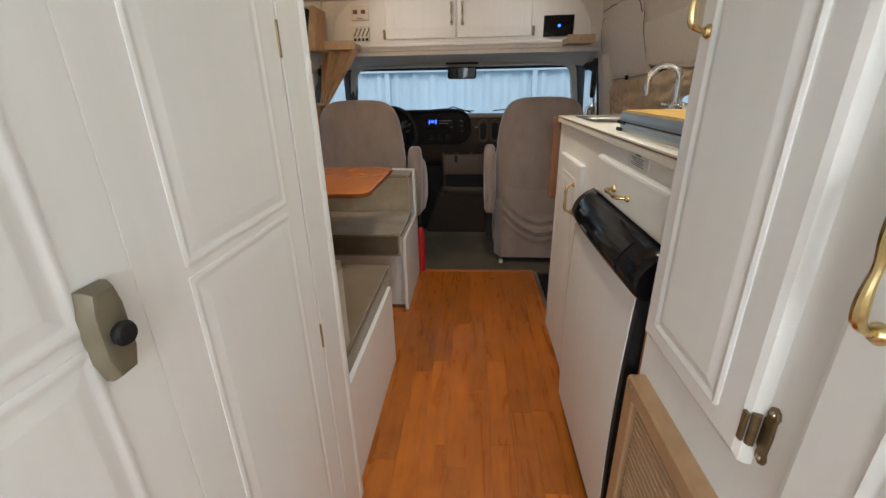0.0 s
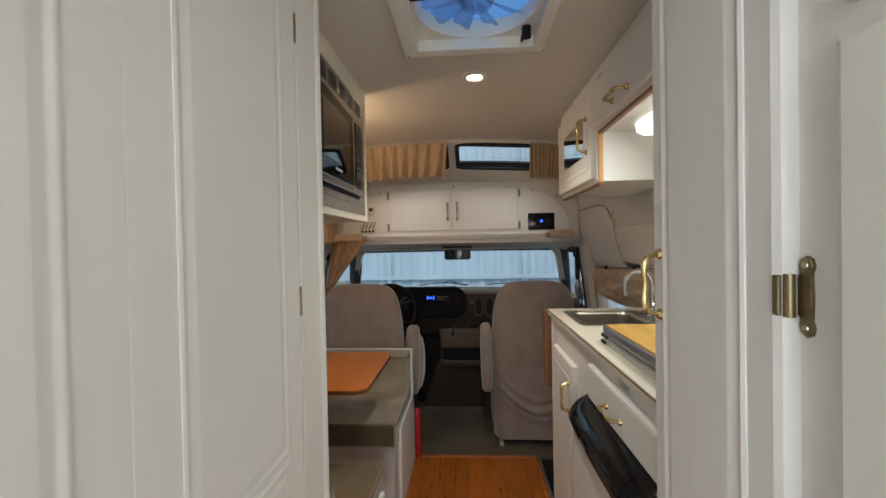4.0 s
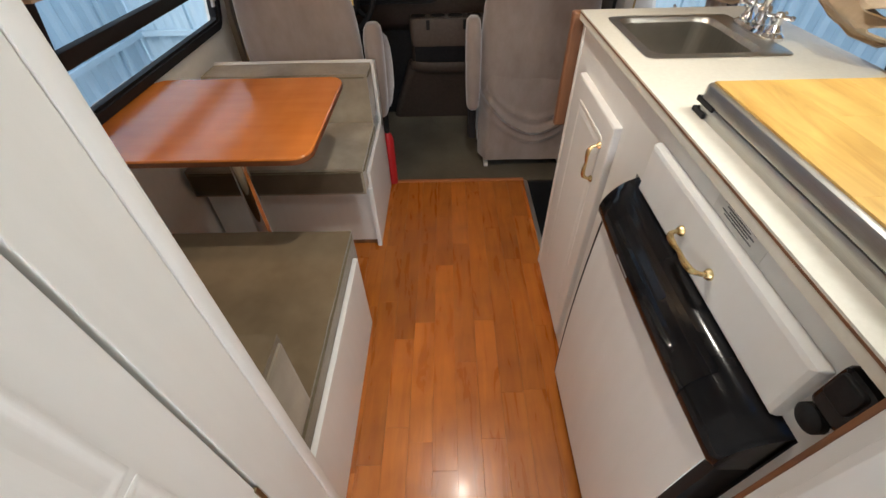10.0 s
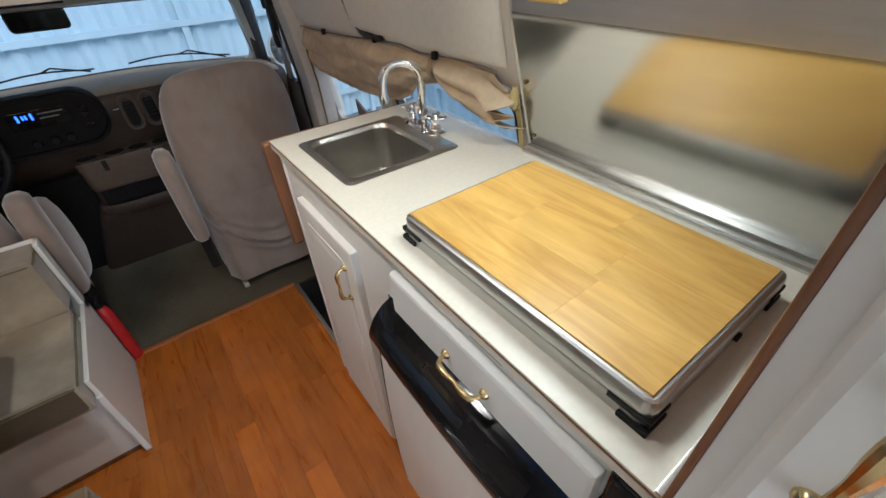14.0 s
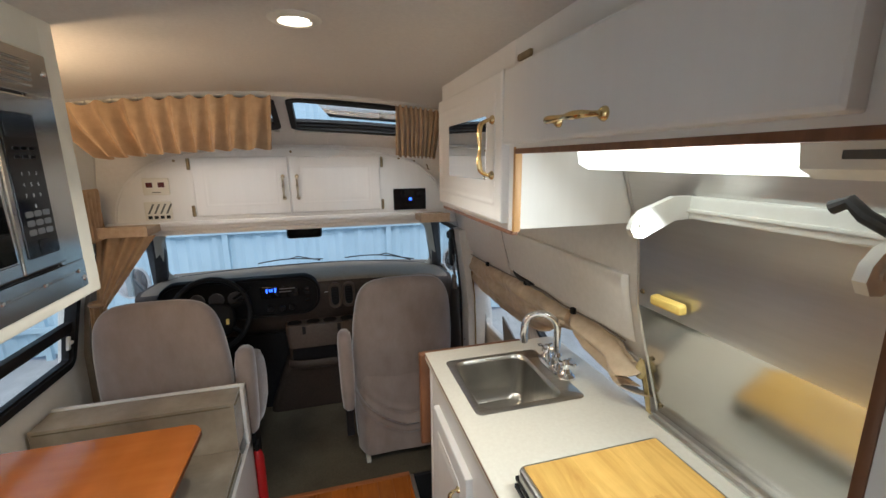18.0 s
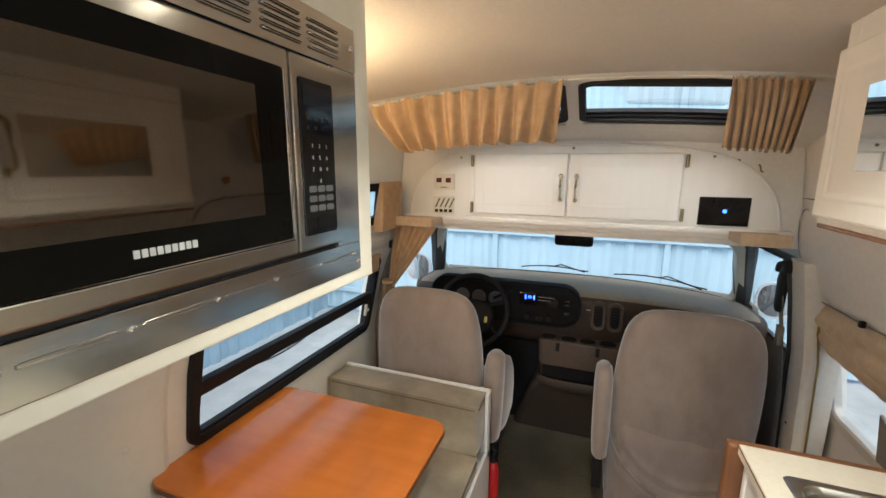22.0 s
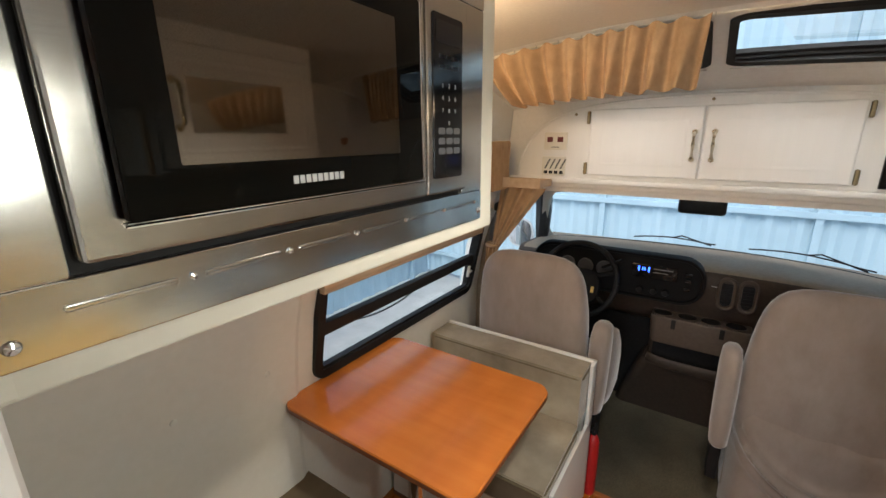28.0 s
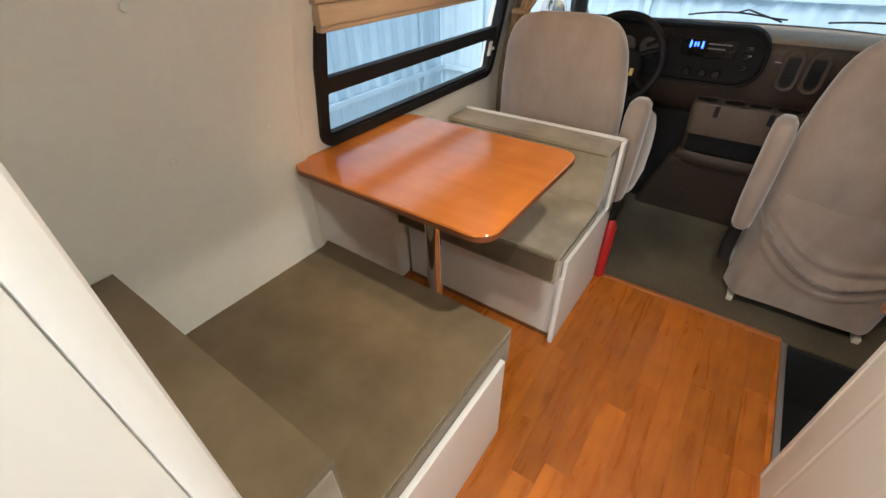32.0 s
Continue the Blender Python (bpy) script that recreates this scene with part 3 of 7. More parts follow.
def cap_mesh():
    xs = [-0.80, -0.7, CAPWIN[0][0], -0.4, -0.2, CAPWIN[0][1], CAPWIN[1][0], 0.2, 0.4, CAPWIN[1][1], 0.7, 0.80]
    ss = [0, CAPS[0], 0.35, CAPS[1], 0.8, 1.0]
    bms = []
    for a, b in zip(xs, xs[1:]):
        inwin = any(p <= a and b <= q for p, q in CAPWIN)
        for s0, s1 in zip(ss, ss[1:]):
            if inwin and CAPS[0] <= s0 and s1 <= CAPS[1]:
                continue
            bms.append(loft([[cap_point(a, s0, w), cap_point(b, s0, w), cap_point(b, s1, w), cap_point(a, s1, w)] for w in (0, 0.04)]))
    bm = join(*bms)
    bmesh.ops.remove_doubles(bm, verts=bm.verts, dist=0.0005)
    return bm


structure("front_cap", cap_mesh(), CAP, "pale moulded front cap of the raised roof", "roof lining", 60)
# cheeks between walls and cap
structure("cap_cheeks", join(*[wall_piece(s, 3.0, 3.02, 1.30, 1.83) for s in (-1, 1)], *[wall_piece(s, 3.0, 3.6, 1.25, 1.72) for s in (-1, 1)]), CAP, "pale lining beside the overhead cabinet", "roof lining")

# floor of planks on a dark bed
floor = structure("floor", box(-0.99, 0.478, -0.95, 2.715, -0.05, -0.006), SUBFLOOR, "narrow cherry-coloured wooden plank floor", "floor")
structure("floor_cab", box(-0.99, 0.99, 2.733, 4.0, -0.06, -0.012, 0.004), CARPET, "dark taupe carpet of the cab", "floor")
structure("threshold", box(-0.26, 0.478, 2.712, 2.735, -0.02, 0.006, 0.004), NOSING, "cherry wood nosing at the edge of the floor", "trim")
structure("step_well", join(box(0.497, 0.99, 2.12, 2.733, -0.30, -0.27), box(0.97, 0.99, 2.12, 2.733, -0.27, -0.06), box(0.497, 0.97, 2.712, 2.730, -0.27, -0.014)), MAT, "black-matted step well at the side door", "step")
structure("step_edge", box(0.478, 0.497, 2.10, 2.711, -0.27, 0.003, 0.002), ALU, "worn aluminium edge of the step well", "trim")

structure("firewall", join(box(-0.95, 0.95, 3.60, 3.64, -0.06, 0.80), box(-0.96, -0.90, 3.05, 3.62, -0.06, 0.20), box(0.90, 0.96, 3.05, 3.62, -0.06, 0.20)), BLACK, "dark bulkhead of the footwells under the dashboard", "bulkhead")

# cab: roof header, doors with windows, windscreen surround
structure("cab_header", join(box(-0.80, 0.80, 3.0, 3.03, 1.312, 1.352, 0.008), loft([[(x, 3.02, 1.314), (x, 3.60 - 0.1 * (x / 0.84) ** 2, 1.250 - 0.03 * (x / 0.84) ** 2), (x, 3.60 - 0.1 * (x / 0.84) ** 2, 1.285), (x, 3.02, 1.345)] for x in np.linspace(-0.84, 0.84, 13)])), CAP, "pale header lining under the overhead cabinet", "trim")
for side, name in ((-1, "left"), (1, "right")):
    cabx = lambda z: 0.955 - 0.17 * max(0.0, z - 0.75)
    def slice_(y0, y1, z0, z1):
        return loft([[(side * cabx(z0), y, z0), (side * (cabx(z0) + 0.05), y, z0), (side * (cabx(z1) + 0.05), y, z1), (side * cabx(z1), y, z1)] for y in (y0, y1)])
    door = structure("door_cab_" + name, join(slice_(2.99, 4.0, -0.05, 0.78), slice_(2.99, 3.06, 0.78, 1.29), slice_(3.06, 3.75, 1.22, 1.29), slice_(3.70, 4.0, 0.78, 0.86)), CABTRIM, "taupe trimmed cab door with its window", "door")
    part("window_seal", join(slice_(3.05, 3.075, 0.79, 1.22), slice_(3.05, 3.7, 0.772, 0.80), slice_(3.05, 3.6, 1.205, 1.235)), CABDARK, door)
    pane = part("pane", slice_(3.06, 3.75, 0.78, 1.22), GLASS, door)
    pane.visible_shadow = False
    bmesh_p = tube([(side * 0.80, 3.48, 1.28), (side * 0.855, 3.64, 1.09), (side * 0.93, 3.82, 0.86)], 0.052, 10)
    part("pillar_trim", bmesh_p, CABDARK, door)


def dash_drop(x):
    """How far the dash and the foot of the windscreen sink towards their ends."""
    return 0.042 * (max(0.0, x - 0.15) / 0.70) ** 2 + 0.016 * (max(0.0, -x - 0.25) / 0.60) ** 2


def screen_point(u, v, w=0.0):
    """The windscreen: u across (-1 to 1), v up (0 to 1), bowed forwards."""
    half = 0.890 - 0.135 * v
    return (u * half, 3.95 - 0.38 * v - 0.10 * u * u + w, 0.885 + 0.365 * v - dash_drop(u * half) * (1 - v) + w * 0.6)


wind = structure("window_windscreen", loft([[screen_point(u, v, 0) for u in np.linspace(-1, 1, 13)] + [screen_point(u, v, 0.006) for u in np.linspace(1, -1, 13)] for v in np.linspace(0, 1, 5)]), GLASS, "wide curved windscreen", "window")
wind.visible_shadow = False


def screen_ring(gu, gv, r, w):
    """A rounded outline on the windscreen, gu and gv in from its edges."""
    return [screen_point(u / 2.1, v, w) for u, v in rounded(-2.1 + gu * 2, 2.1 - gu * 2, gv, 1 - gv * 0.6, r, None, 8)]


part("window_frame", loft([screen_ring(-0.045, -0.06, 0.12, 0.01), screen_ring(-0.045, -0.06, 0.12, -0.030), screen_ring(-0.002, -0.012, 0.22, -0.026), screen_ring(0.010, 0.004, 0.22, 0.002)], False), CREAM, wind, "pale moulded surround of the windscreen", 40)
part("top_band", loft([[screen_point(u, 0.98) for u in np.linspace(-1, 1, 13)], [screen_point(u, 0.93) for u in np.linspace(-1, 1, 13)]], False, False), CABDARK, wind, "dark shade band")
part("lower_seal", tube([screen_point(u, 0.028, -0.004) for u in np.linspace(-0.96, 0.96, 17)], 0.006, 6), RUBBER, wind, "black lower seal")
for a, b, yy in ((-0.40, 0.10, 0), (0.28, 0.86, 0)):
    pts = [screen_point(a + (b - a) * t, 0.045 + 0.06 * math.sin(math.pi * min(1, t * 1.1)), 0.025) for t in np.linspace(0, 1, 9)]
    w_ = thing("windscreen_wiper", pts[0], "black windscreen wiper resting on the glass", "wiper", "windscreen wipers")
    part("blade", tube(pts, 0.0045, 6), BLACK, w_)
    part("arm", tube([screen_point(a + 0.95 * (b - a), 0.0, 0.03), screen_point(a + 0.6 * (b - a), 0.13, 0.035), pts[4]], 0.0045, 6), BLACK, w_)

# ---- outside ----
structure("ground", box(-300, 300, -300, 300, -0.75, -0.62), GROUND, "pale concrete ground", "ground", 0)


def fence(name, p0, p1, h, label):
    """Profiled steel sheet on posts and rails, from p0 to p1 on the ground."""
    a, b = Vector((*p0, -0.62)), Vector((*p1, -0.62))
    n = int((b - a).length / 0.05)
    d = (b - a).normalized()
    out = Vector((d.y, -d.x, 0))
    f = thing(name, a, label, "fence", "", "structure")
    pitch = 20
    for s in range(0, n, pitch):
        rows = []
        for i in range(s, min(s + pitch, n) + 1):
            rib = 0.028 if i % 5 in (0, 1) else (0.006 if i % 5 == 3 else 0.0)
            rows.append(a + d * (i * 0.05) + out * rib)
        bm = loft([[p + Vector((0, 0, z)) for p in rows] for z in (0.05, h)], False, False)
        part("sheet", bm, FENCE, f, "", 20)
    for z in (0.35, 1.38, 1.92):
        q = out * 0.03
        part("rail", join(loft([[p + q + Vector((0, 0, z)), p + q + out * 0.04 + Vector((0, 0, z)), p + q + out * 0.04 + Vector((0, 0, z + 0.06)), p + q + Vector((0, 0, z + 0.06))] for p in (a, b)])), FENCE, f)
    for i in range(0, int((b - a).length / 2.0) + 1):
        p = a + d * (0.9 + 2.0 * i) + out * 0.03
        part("post", box(p.x - 0.03, p.x + 0.03, p.y - 0.03, p.y + 0.03, -0.62, h - 0.62), FENCE, f)
    return f


fence("fence", (-6.0, 6.4), (6.0, 6.4), 5.6, "tall pale blue profiled steel sheet fence in front of the van")
fence("fence", (-3.76, -3.0), (-3.76, 6.4), 2.6, "pale blue steel sheet fence beside the driver's side")
fence("fence", (3.6, 6.6), (3.6, -3.0), 2.6, "pale blue steel sheet fence beside the passenger's side")
hose = tube([(-3.66 + 0.33 * math.sin(math.pi * t ** 0.6), 4.16 + 2.2 * t, -0.610) for t in np.linspace(0, 1, 32)], 0.010, 8)
solo("cable", (-3.5, 4.16, -0.62), hose, RUBBER, "black cable lying on the concrete", "cable")
structure("bonnet", loft([[(x, 3.93 + 0.03 * (1 - (x / 0.9) ** 2), 0.80), (x, 4.5, 0.66), (x, 4.62, 0.45), (x, 4.62, -0.1), (x, 3.93, -0.1)] for x in (-0.92, -0.6, -0.3, 0, 0.3, 0.6, 0.92)]), VANPAINT, "white bonnet of the van", "bonnet")


# ---- driver's side: closet, microwave, dinette ----
def bow_handle(x, y, z, length, side, axis="z", mat=None, parent=None, name="handle", out=0.030):
    """A cast bow handle: two rosettes and a swelling grip; side: the way that it stands out along x."""
    mat = mat or BRASS
    P = lambda t, o: (x + side * o, y, z + t) if axis == "z" else (x + side * o, y + t, z)
    h = length / 2
    pts = [P(-h, 0.004), P(-h * 0.96, out * 0.5), P(-h * 0.8, out * 0.9), P(-h * 0.4, out), P(0, out * 0.94), P(h * 0.4, out), P(h * 0.8, out * 0.9), P(h * 0.96, out * 0.5), P(h, 0.004)]
    bm = tube(curve_through(pts, 5), 0.0045, 10, lambda t: 0.80 + 0.45 * math.sin(4 * math.pi * min(max(t - 0.10, 0.0), 0.8) / 0.8 / 2) ** 2 if 0.10 < t < 0.90 else 0.85)
    for s in (-h, h):
        c = P(s, 0.0)
        bm = join(bm, moved(lathe([(0.0, -0.001), (0.0095, 0.0), (0.0092, 0.003), (0.006, 0.007), (0.0, 0.008)], 14), Matrix.Translation(c) @ pose(0, 0, 0, 0, 90 * side, 0)))
    return part(name, bm, mat, parent, "polished brass handle")


def hinge(x, y, z, side, parent, h=0.052):
    bm = join(slab((FACE_L if side > 0 else FACE_R)(x), y - 0.013, y + 0.002, z - h / 2, z + h / 2, 0, 0.004, 0.001, 0.006), cyl(x + side * 0.006, y + 0.004, z - h * 0.4, 0.0045, h * 0.8, "z", 10))
    return part("hinge", bm, OLDBRASS, parent, "antique brass hinge")


CL = -0.225
closet = thing("closet", (-0.6, 0.5, 0.0), "white closet wall with panelled doors beside the aisle", "closet")
part("body", join(box(-0.97, CL - 0.022, -0.94, 1.105, 0.0, 1.80), box(CL - 0.022, CL, 1.010, 1.105, 0.0, 1.80, 0.002)), WHITE_FLAT, closet)
part("edge_trim", slab(FACE_L(CL - 0.02), 1.104, 1.135, 0.0, 1.84, 0, 0.024, 0.010, 0.008), WHITE, closet, "rounded white edge strip")
part("top_panel", box(-0.97, CL, -0.94, 1.105, 1.80, 1.84), CREAM, closet)
part("base_rail", box(CL - 0.022, CL - 0.002, -0.94, 1.010, 0.0, 0.085), WHITE_FLAT, closet)
for y0, y1 in ((0.6108, 1.0035), (0.215, 0.6102)):
    d = part("door", routed(FACE_L(CL - 0.021), y0, y1, 0.09, 1.795, 0.020, [(y0 + 0.066, y1 - 0.060, 0.926, 1.755), (y0 + 0.066, y1 - 0.060, 0.16, 0.914, 0.004)], 0.045, 0.0024, 0.9, 0.0008), WHITE, closet, "white door with two raised panels")
    for z in (0.625, 1.185, 1.70) if y0 > 0.5 else ():
        part("hinge", slab(FACE_L(CL), y1 - 0.003, y1 + 0.004, z - 0.028, z + 0.028, -0.004, 0.0015, 0.0008), OLDBRASS, d, "thin dark hinge")
part("door", routed(FACE_L(CL - 0.021), -0.90, 0.211, 0.09, 1.795, 0.020, [(-0.83, 0.15, 0.926, 1.755), (-0.83, 0.15, 0.16, 0.914, 0.004)], 0.045, 0.0024, 0.9, 0.0008), WHITE, closet)
lat = part("latch", loft([[FACE_L(CL)(u, v, w) for u, v in ((0.562 + a * (0.018 - i), 0.919 + b * (0.043 - i)) for a, b in ((-0.7, 1), (0.75, 1), (1, 0.55), (1, -0.55), (0.6, -1), (-0.6, -1), (-1, -0.5), (-1, 0.5)))] for i, w in ((0, 0), (0, 0.007), (0.004, 0.014), (0.007, 0.015))]), LATCH, closet, "olive plastic door latch")
part("knob", moved(lathe([(0.007, 0), (0.007, 0.003), (0.0105, 0.005), (0.0112, 0.009), (0.009, 0.012), (0.0, 0.013)], 18), pose(CL + 0.014, 0.561, 0.919, 0, 90, 0)), BLACK, lat, "black push knob")

# microwave cupboard
MX = -0.267
mwc = thing("microwave_cupboard", (-0.55, 1.42, 1.385), "cream overhead cupboard framing a built-in microwave", "cupboard")
part("body", join(box(-0.735, MX - 0.012, 1.132, 1.752, 1.387, 1.405), box(-0.70, MX - 0.012, 1.132, 1.752, 1.405, 1.845)), WHITE_FLAT, mwc)
part("face_frame", join(slab(FACE_L(MX - 0.012), 1.131, 1.760, 1.388, 1.412, 0, 0.014, 0.004), slab(FACE_L(MX - 0.012), 1.131, 1.760, 1.786, 1.850, 0, 0.014, 0.004), slab(FACE_L(MX - 0.012), 1.717, 1.7605, 1.388, 1.850, 0, 0.0145, 0.004), slab(FACE_L(MX - 0.012), 1.131, 1.150, 1.388, 1.850, 0, 0.0145, 0.004)), CREAM, mwc)
mw = thing("microwave_oven", (-0.5, 1.44, 1.415), "stainless steel built-in microwave with black glass door", "microwave")
FL = FACE_L(MX)
frame_w = 0.003
tr = part("trim_kit", join(slab(FL, 1.140, 1.717, 1.409, 1.457, 0, frame_w + 0.002, 0.001), slab(FL, 1.140, 1.717, 1.722, 1.786, 0, frame_w + 0.002, 0.001), slab(FL, 1.140, 1.184, 1.457, 1.722, 0, frame_w + 0.0015, 0.001), slab(FL, 1.656, 1.717, 1.457, 1.722, 0, frame_w + 0.0015, 0.001)), STEEL, mw, "brushed steel trim frame")
part("gap", slab(FL, 1.184, 1.656, 1.457, 1.722, -0.004, 0.0, 0.0005), BLACK, mw, "black gap round the oven")
for i in range(6):
    y = 1.176 + i * 0.088
    part("pressed_slot", slab(FACE_L(MX + 0.004), y, y + 0.068, 1.4365, 1.4410, 0, 0.0022, 0.0009, 0.0021), STEEL, tr)
    part("rivet", moved(lathe([(0.0, 0), (0.0035, 0.0), (0.003, 0.002), (0.0, 0.003)], 8), pose(MX + 0.005, y + 0.078, 1.4388, 0, 90, 0)), CHROME, tr)
for g in range(6):
    for k in range(5):
        y = 1.192 + g * 0.0825
        part("louvre", moved(slab(FACE_L(0), -0.033, 0.033, -0.0022, 0.0022, 0, 0.0045, 0.002, 0.002), pose(MX + 0.004, y + 0.033, 1.735 + k * 0.0085)), STEEL, tr)
door = part("door", slab(FL, 1.188, 1.5505, 1.466, 1.716, -0.01, 0.016, 0.003, 0.004), STEEL, mw, "steel framed door")
GL = lambda u, v, w: (MX + 0.0155 + w + 0.033 * (1.536 - u) + 0.016 * (1.694 - v), u, v)  # the glass is slightly askew
part("window", slab(GL, 1.212, 1.536, 1.490, 1.694, -0.006, 0.0022, 0.0008, 0.003), DARKGLASS, door, "black door glass")
part("perforated_screen", slab(GL, 1.248, 1.490, 1.524, 1.666, 0.0020, 0.0026, 0.0002, 0.002), PERF, door, "dim perforated screen behind the glass")
part("edge_bead", join(slab(FACE_L(MX + 0.0155), 1.537, 1.542, 1.490, 1.694, 0, 0.003, 0.001), slab(FACE_L(MX + 0.0155), 1.212, 1.542, 1.4845, 1.4890, 0, 0.003, 0.001)), CHROME, door)
for k in range(9):
    part("logo_bar", slab(GL, 1.338 + k * 0.0068, 1.3432 + k * 0.0068, 1.5030, 1.5100, 0.0022, 0.0030, 0.0002, 0.0006), SILVERINK, door, "silver maker's mark")
ctl = part("control_panel", slab(FL, 1.5525, 1.650, 1.466, 1.716, -0.01, 0.016, 0.003, 0.004), STEEL, mw, "steel control panel")
pad = part("keypad", slab(FACE_L(MX + 0.0155), 1.565, 1.635, 1.487, 1.690, 0, 0.0022, 0.0008, 0.004), BLACKPL, ctl, "glossy black keypad")
part("display", slab(FACE_L(MX + 0.0178), 1.571, 1.629, 1.656, 1.682, 0, 0.0006, 0.0003), SCREEN, pad)
for i in range(10):
    text("digit", "1234567890"[i], 0.0078, TEXT_L(MX + 0.0180, 1.5855 + (i % 3 if i < 9 else 1) * 0.0150, 1.606 - (i // 3) * 0.0155), DIGITINK, pad)
for r in range(2):
    for c in range(3):
        part("key_print", slab(FACE_L(MX + 0.0178), 1.578 + c * 0.0160, 1.590 + c * 0.0160, 1.628 + r * 0.012, 1.6300 + r * 0.012, 0, 0.0005, 0.0002), DIGITINK, pad)
for r in range(3):
    for c in range(3):
        part("key", slab(FACE_L(MX + 0.0178), 1.574 + c * 0.0182, 1.5905 + c * 0.0182, 1.519 + r * 0.0130, 1.5275 + r * 0.0130, 0, 0.0009, 0.0004, 0.003), GREYKEY, pad)
part("open_button", slab(FACE_L(MX + 0.0178), 1.590, 1.612, 1.493, 1.511, 0, 0.0010, 0.0004, 0.003), BLACKPL, pad)
for y, z in ((1.708, 1.424), (1.706, 1.757), (1.150, 1.424), (1.150, 1.772)):
    part("screw", moved(lathe([(0, 0), (0.005, 0), (0.004, 0.002), (0, 0.003)], 10), pose(MX + 0.005, y, z, 0, 90, 0)), CHROME, tr)
OVEN = Vector((0.11, 1.118, 1.577))
for ob in (mwc, mw):  # the unit is a standard 62 cm wide
    ob.location, ob.scale = OVEN + (ob.location - OVEN) * 1.07, (1.07, 1.07, 1.07)
# Body added to carry that warm light; the lamp itself is unseen.
rl = thing("unseen_glow_lamp", (-0.55, 1.825, 1.70), "unseen small lamp added on the front of the cupboard", "lamp")
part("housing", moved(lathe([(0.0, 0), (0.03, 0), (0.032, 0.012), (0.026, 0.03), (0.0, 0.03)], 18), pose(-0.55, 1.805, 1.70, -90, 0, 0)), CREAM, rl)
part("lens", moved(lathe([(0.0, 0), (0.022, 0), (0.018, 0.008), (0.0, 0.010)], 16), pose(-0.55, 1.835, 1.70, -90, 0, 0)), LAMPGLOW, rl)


# dinette: benches and table
def cushion(x0, x1, y0, y1, z0, z1, r=0.022, crown=0.010):
    """A boxed foam cushion: soft edges and a slightly crowned top."""
    bm = bmesh.new()
    n = 8
    vs = [[[bm.verts.new((x0 + (x1 - x0) * i / n, y0 + (y1 - y0) * j / n, z)) for j in range(n + 1)] for i in range(n + 1)] for z in (z0, z1)]
    for i in range(n):
        for j in range(n):
            bm.faces.new((vs[0][i][j], vs[0][i][j + 1], vs[0][i + 1][j + 1], vs[0][i + 1][j]))
            bm.faces.new((vs[1][i][j], vs[1][i + 1][j], vs[1][i + 1][j + 1], vs[1][i][j + 1]))
    for i in range(n):
        for a, b in (((i, 0), (i + 1, 0)), ((i + 1, n), (i, n)), ((0, i + 1), (0, i)), ((n, i), (n, i + 1))):
            bm.faces.new((vs[0][a[0]][a[1]], vs[0][b[0]][b[1]], vs[1][b[0]][b[1]], vs[1][a[0]][a[1]]))
    sharp = [e for e in bm.edges if len(e.link_faces) == 2 and e.calc_face_angle(0) > 1]
    bmesh.ops.bevel(bm, geom=sharp, offset=r, segments=4, affect="EDGES", profile=0.6)
    for v in bm.verts:
        u, w = (v.co.x - x0) / (x1 - x0), (v.co.y - y0) / (y1 - y0)
        lift = 16 * u * (1 - u) * w * (1 - w)
        if v.co.z > (z0 + z1) / 2:
            v.co.z += crown * lift + 0.004 * noise.noise(v.co * 7)
        v.co.x += 0.003 * noise.noise(v.co * 9 + Vector((3, 1, 2)))
    return bm


def welt(x0, x1, y0, y1, z, r=0.004):
    pts = [(u, v, z) for u, v in rounded(x0, x1, y0, y1, 0.02, None, 4)]
    return tube(pts + pts[:1], r, 6)


b2 = thing("dinette_bench", (-0.6, 1.45, 0), "white boxed dinette bench facing forward", "bench", "dinette benches")
part("box", join(box(-0.98, -0.256, 1.135, 1.765, 0.0, 0.30)), WHITE_FLAT, b2)
part("side_panel", box(-0.256, -0.240, 1.133, 1.775, 0.0, 0.355, 0.003), WHITE, b2, "white painted end panel")
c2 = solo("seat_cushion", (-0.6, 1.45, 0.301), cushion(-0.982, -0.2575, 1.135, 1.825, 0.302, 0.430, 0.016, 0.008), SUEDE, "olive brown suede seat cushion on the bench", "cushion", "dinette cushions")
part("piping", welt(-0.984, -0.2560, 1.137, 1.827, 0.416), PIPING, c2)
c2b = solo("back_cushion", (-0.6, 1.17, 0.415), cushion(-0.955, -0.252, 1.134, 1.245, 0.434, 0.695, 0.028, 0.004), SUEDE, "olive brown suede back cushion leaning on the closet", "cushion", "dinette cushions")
# The light on this cushion end is put into its paler colour.
part("lit_end", moved(box(-0.004, 0.004, -0.048, 0.048, -0.112, 0.112, 0.0035), pose(-0.251, 1.19, 0.565)), SUEDE_LT, c2b, "cushion end painted paler for the light on it")

b1 = thing("dinette_bench", (-0.6, 2.45, 0), "white boxed dinette bench backing on the driver seat", "bench", "dinette benches")
part("box", box(-0.96, -0.262, 2.232, 2.675, 0.018, 0.325), WHITE_FLAT, b1)
part("toe_strip", box(-0.96, -0.262, 2.228, 2.245, 0.0, 0.018), BROWN, b1, "brown toe strip")
part("side_panel", join(box(-0.262, -0.248, 2.212, 2.690, 0.003, 0.40, 0.003), box(-0.262, -0.248, 2.630, 2.690, 0.36, 0.668, 0.003)), WHITE, b1, "white painted end panel")
part("corner_bead", box(-0.266, -0.247, 2.206, 2.222, 0.0, 0.326, 0.003), WHITE, b1)
part("back_panel", box(-0.955, -0.248, 2.672, 2.690, 0.0, 0.668, 0.003), WHITE, b1)
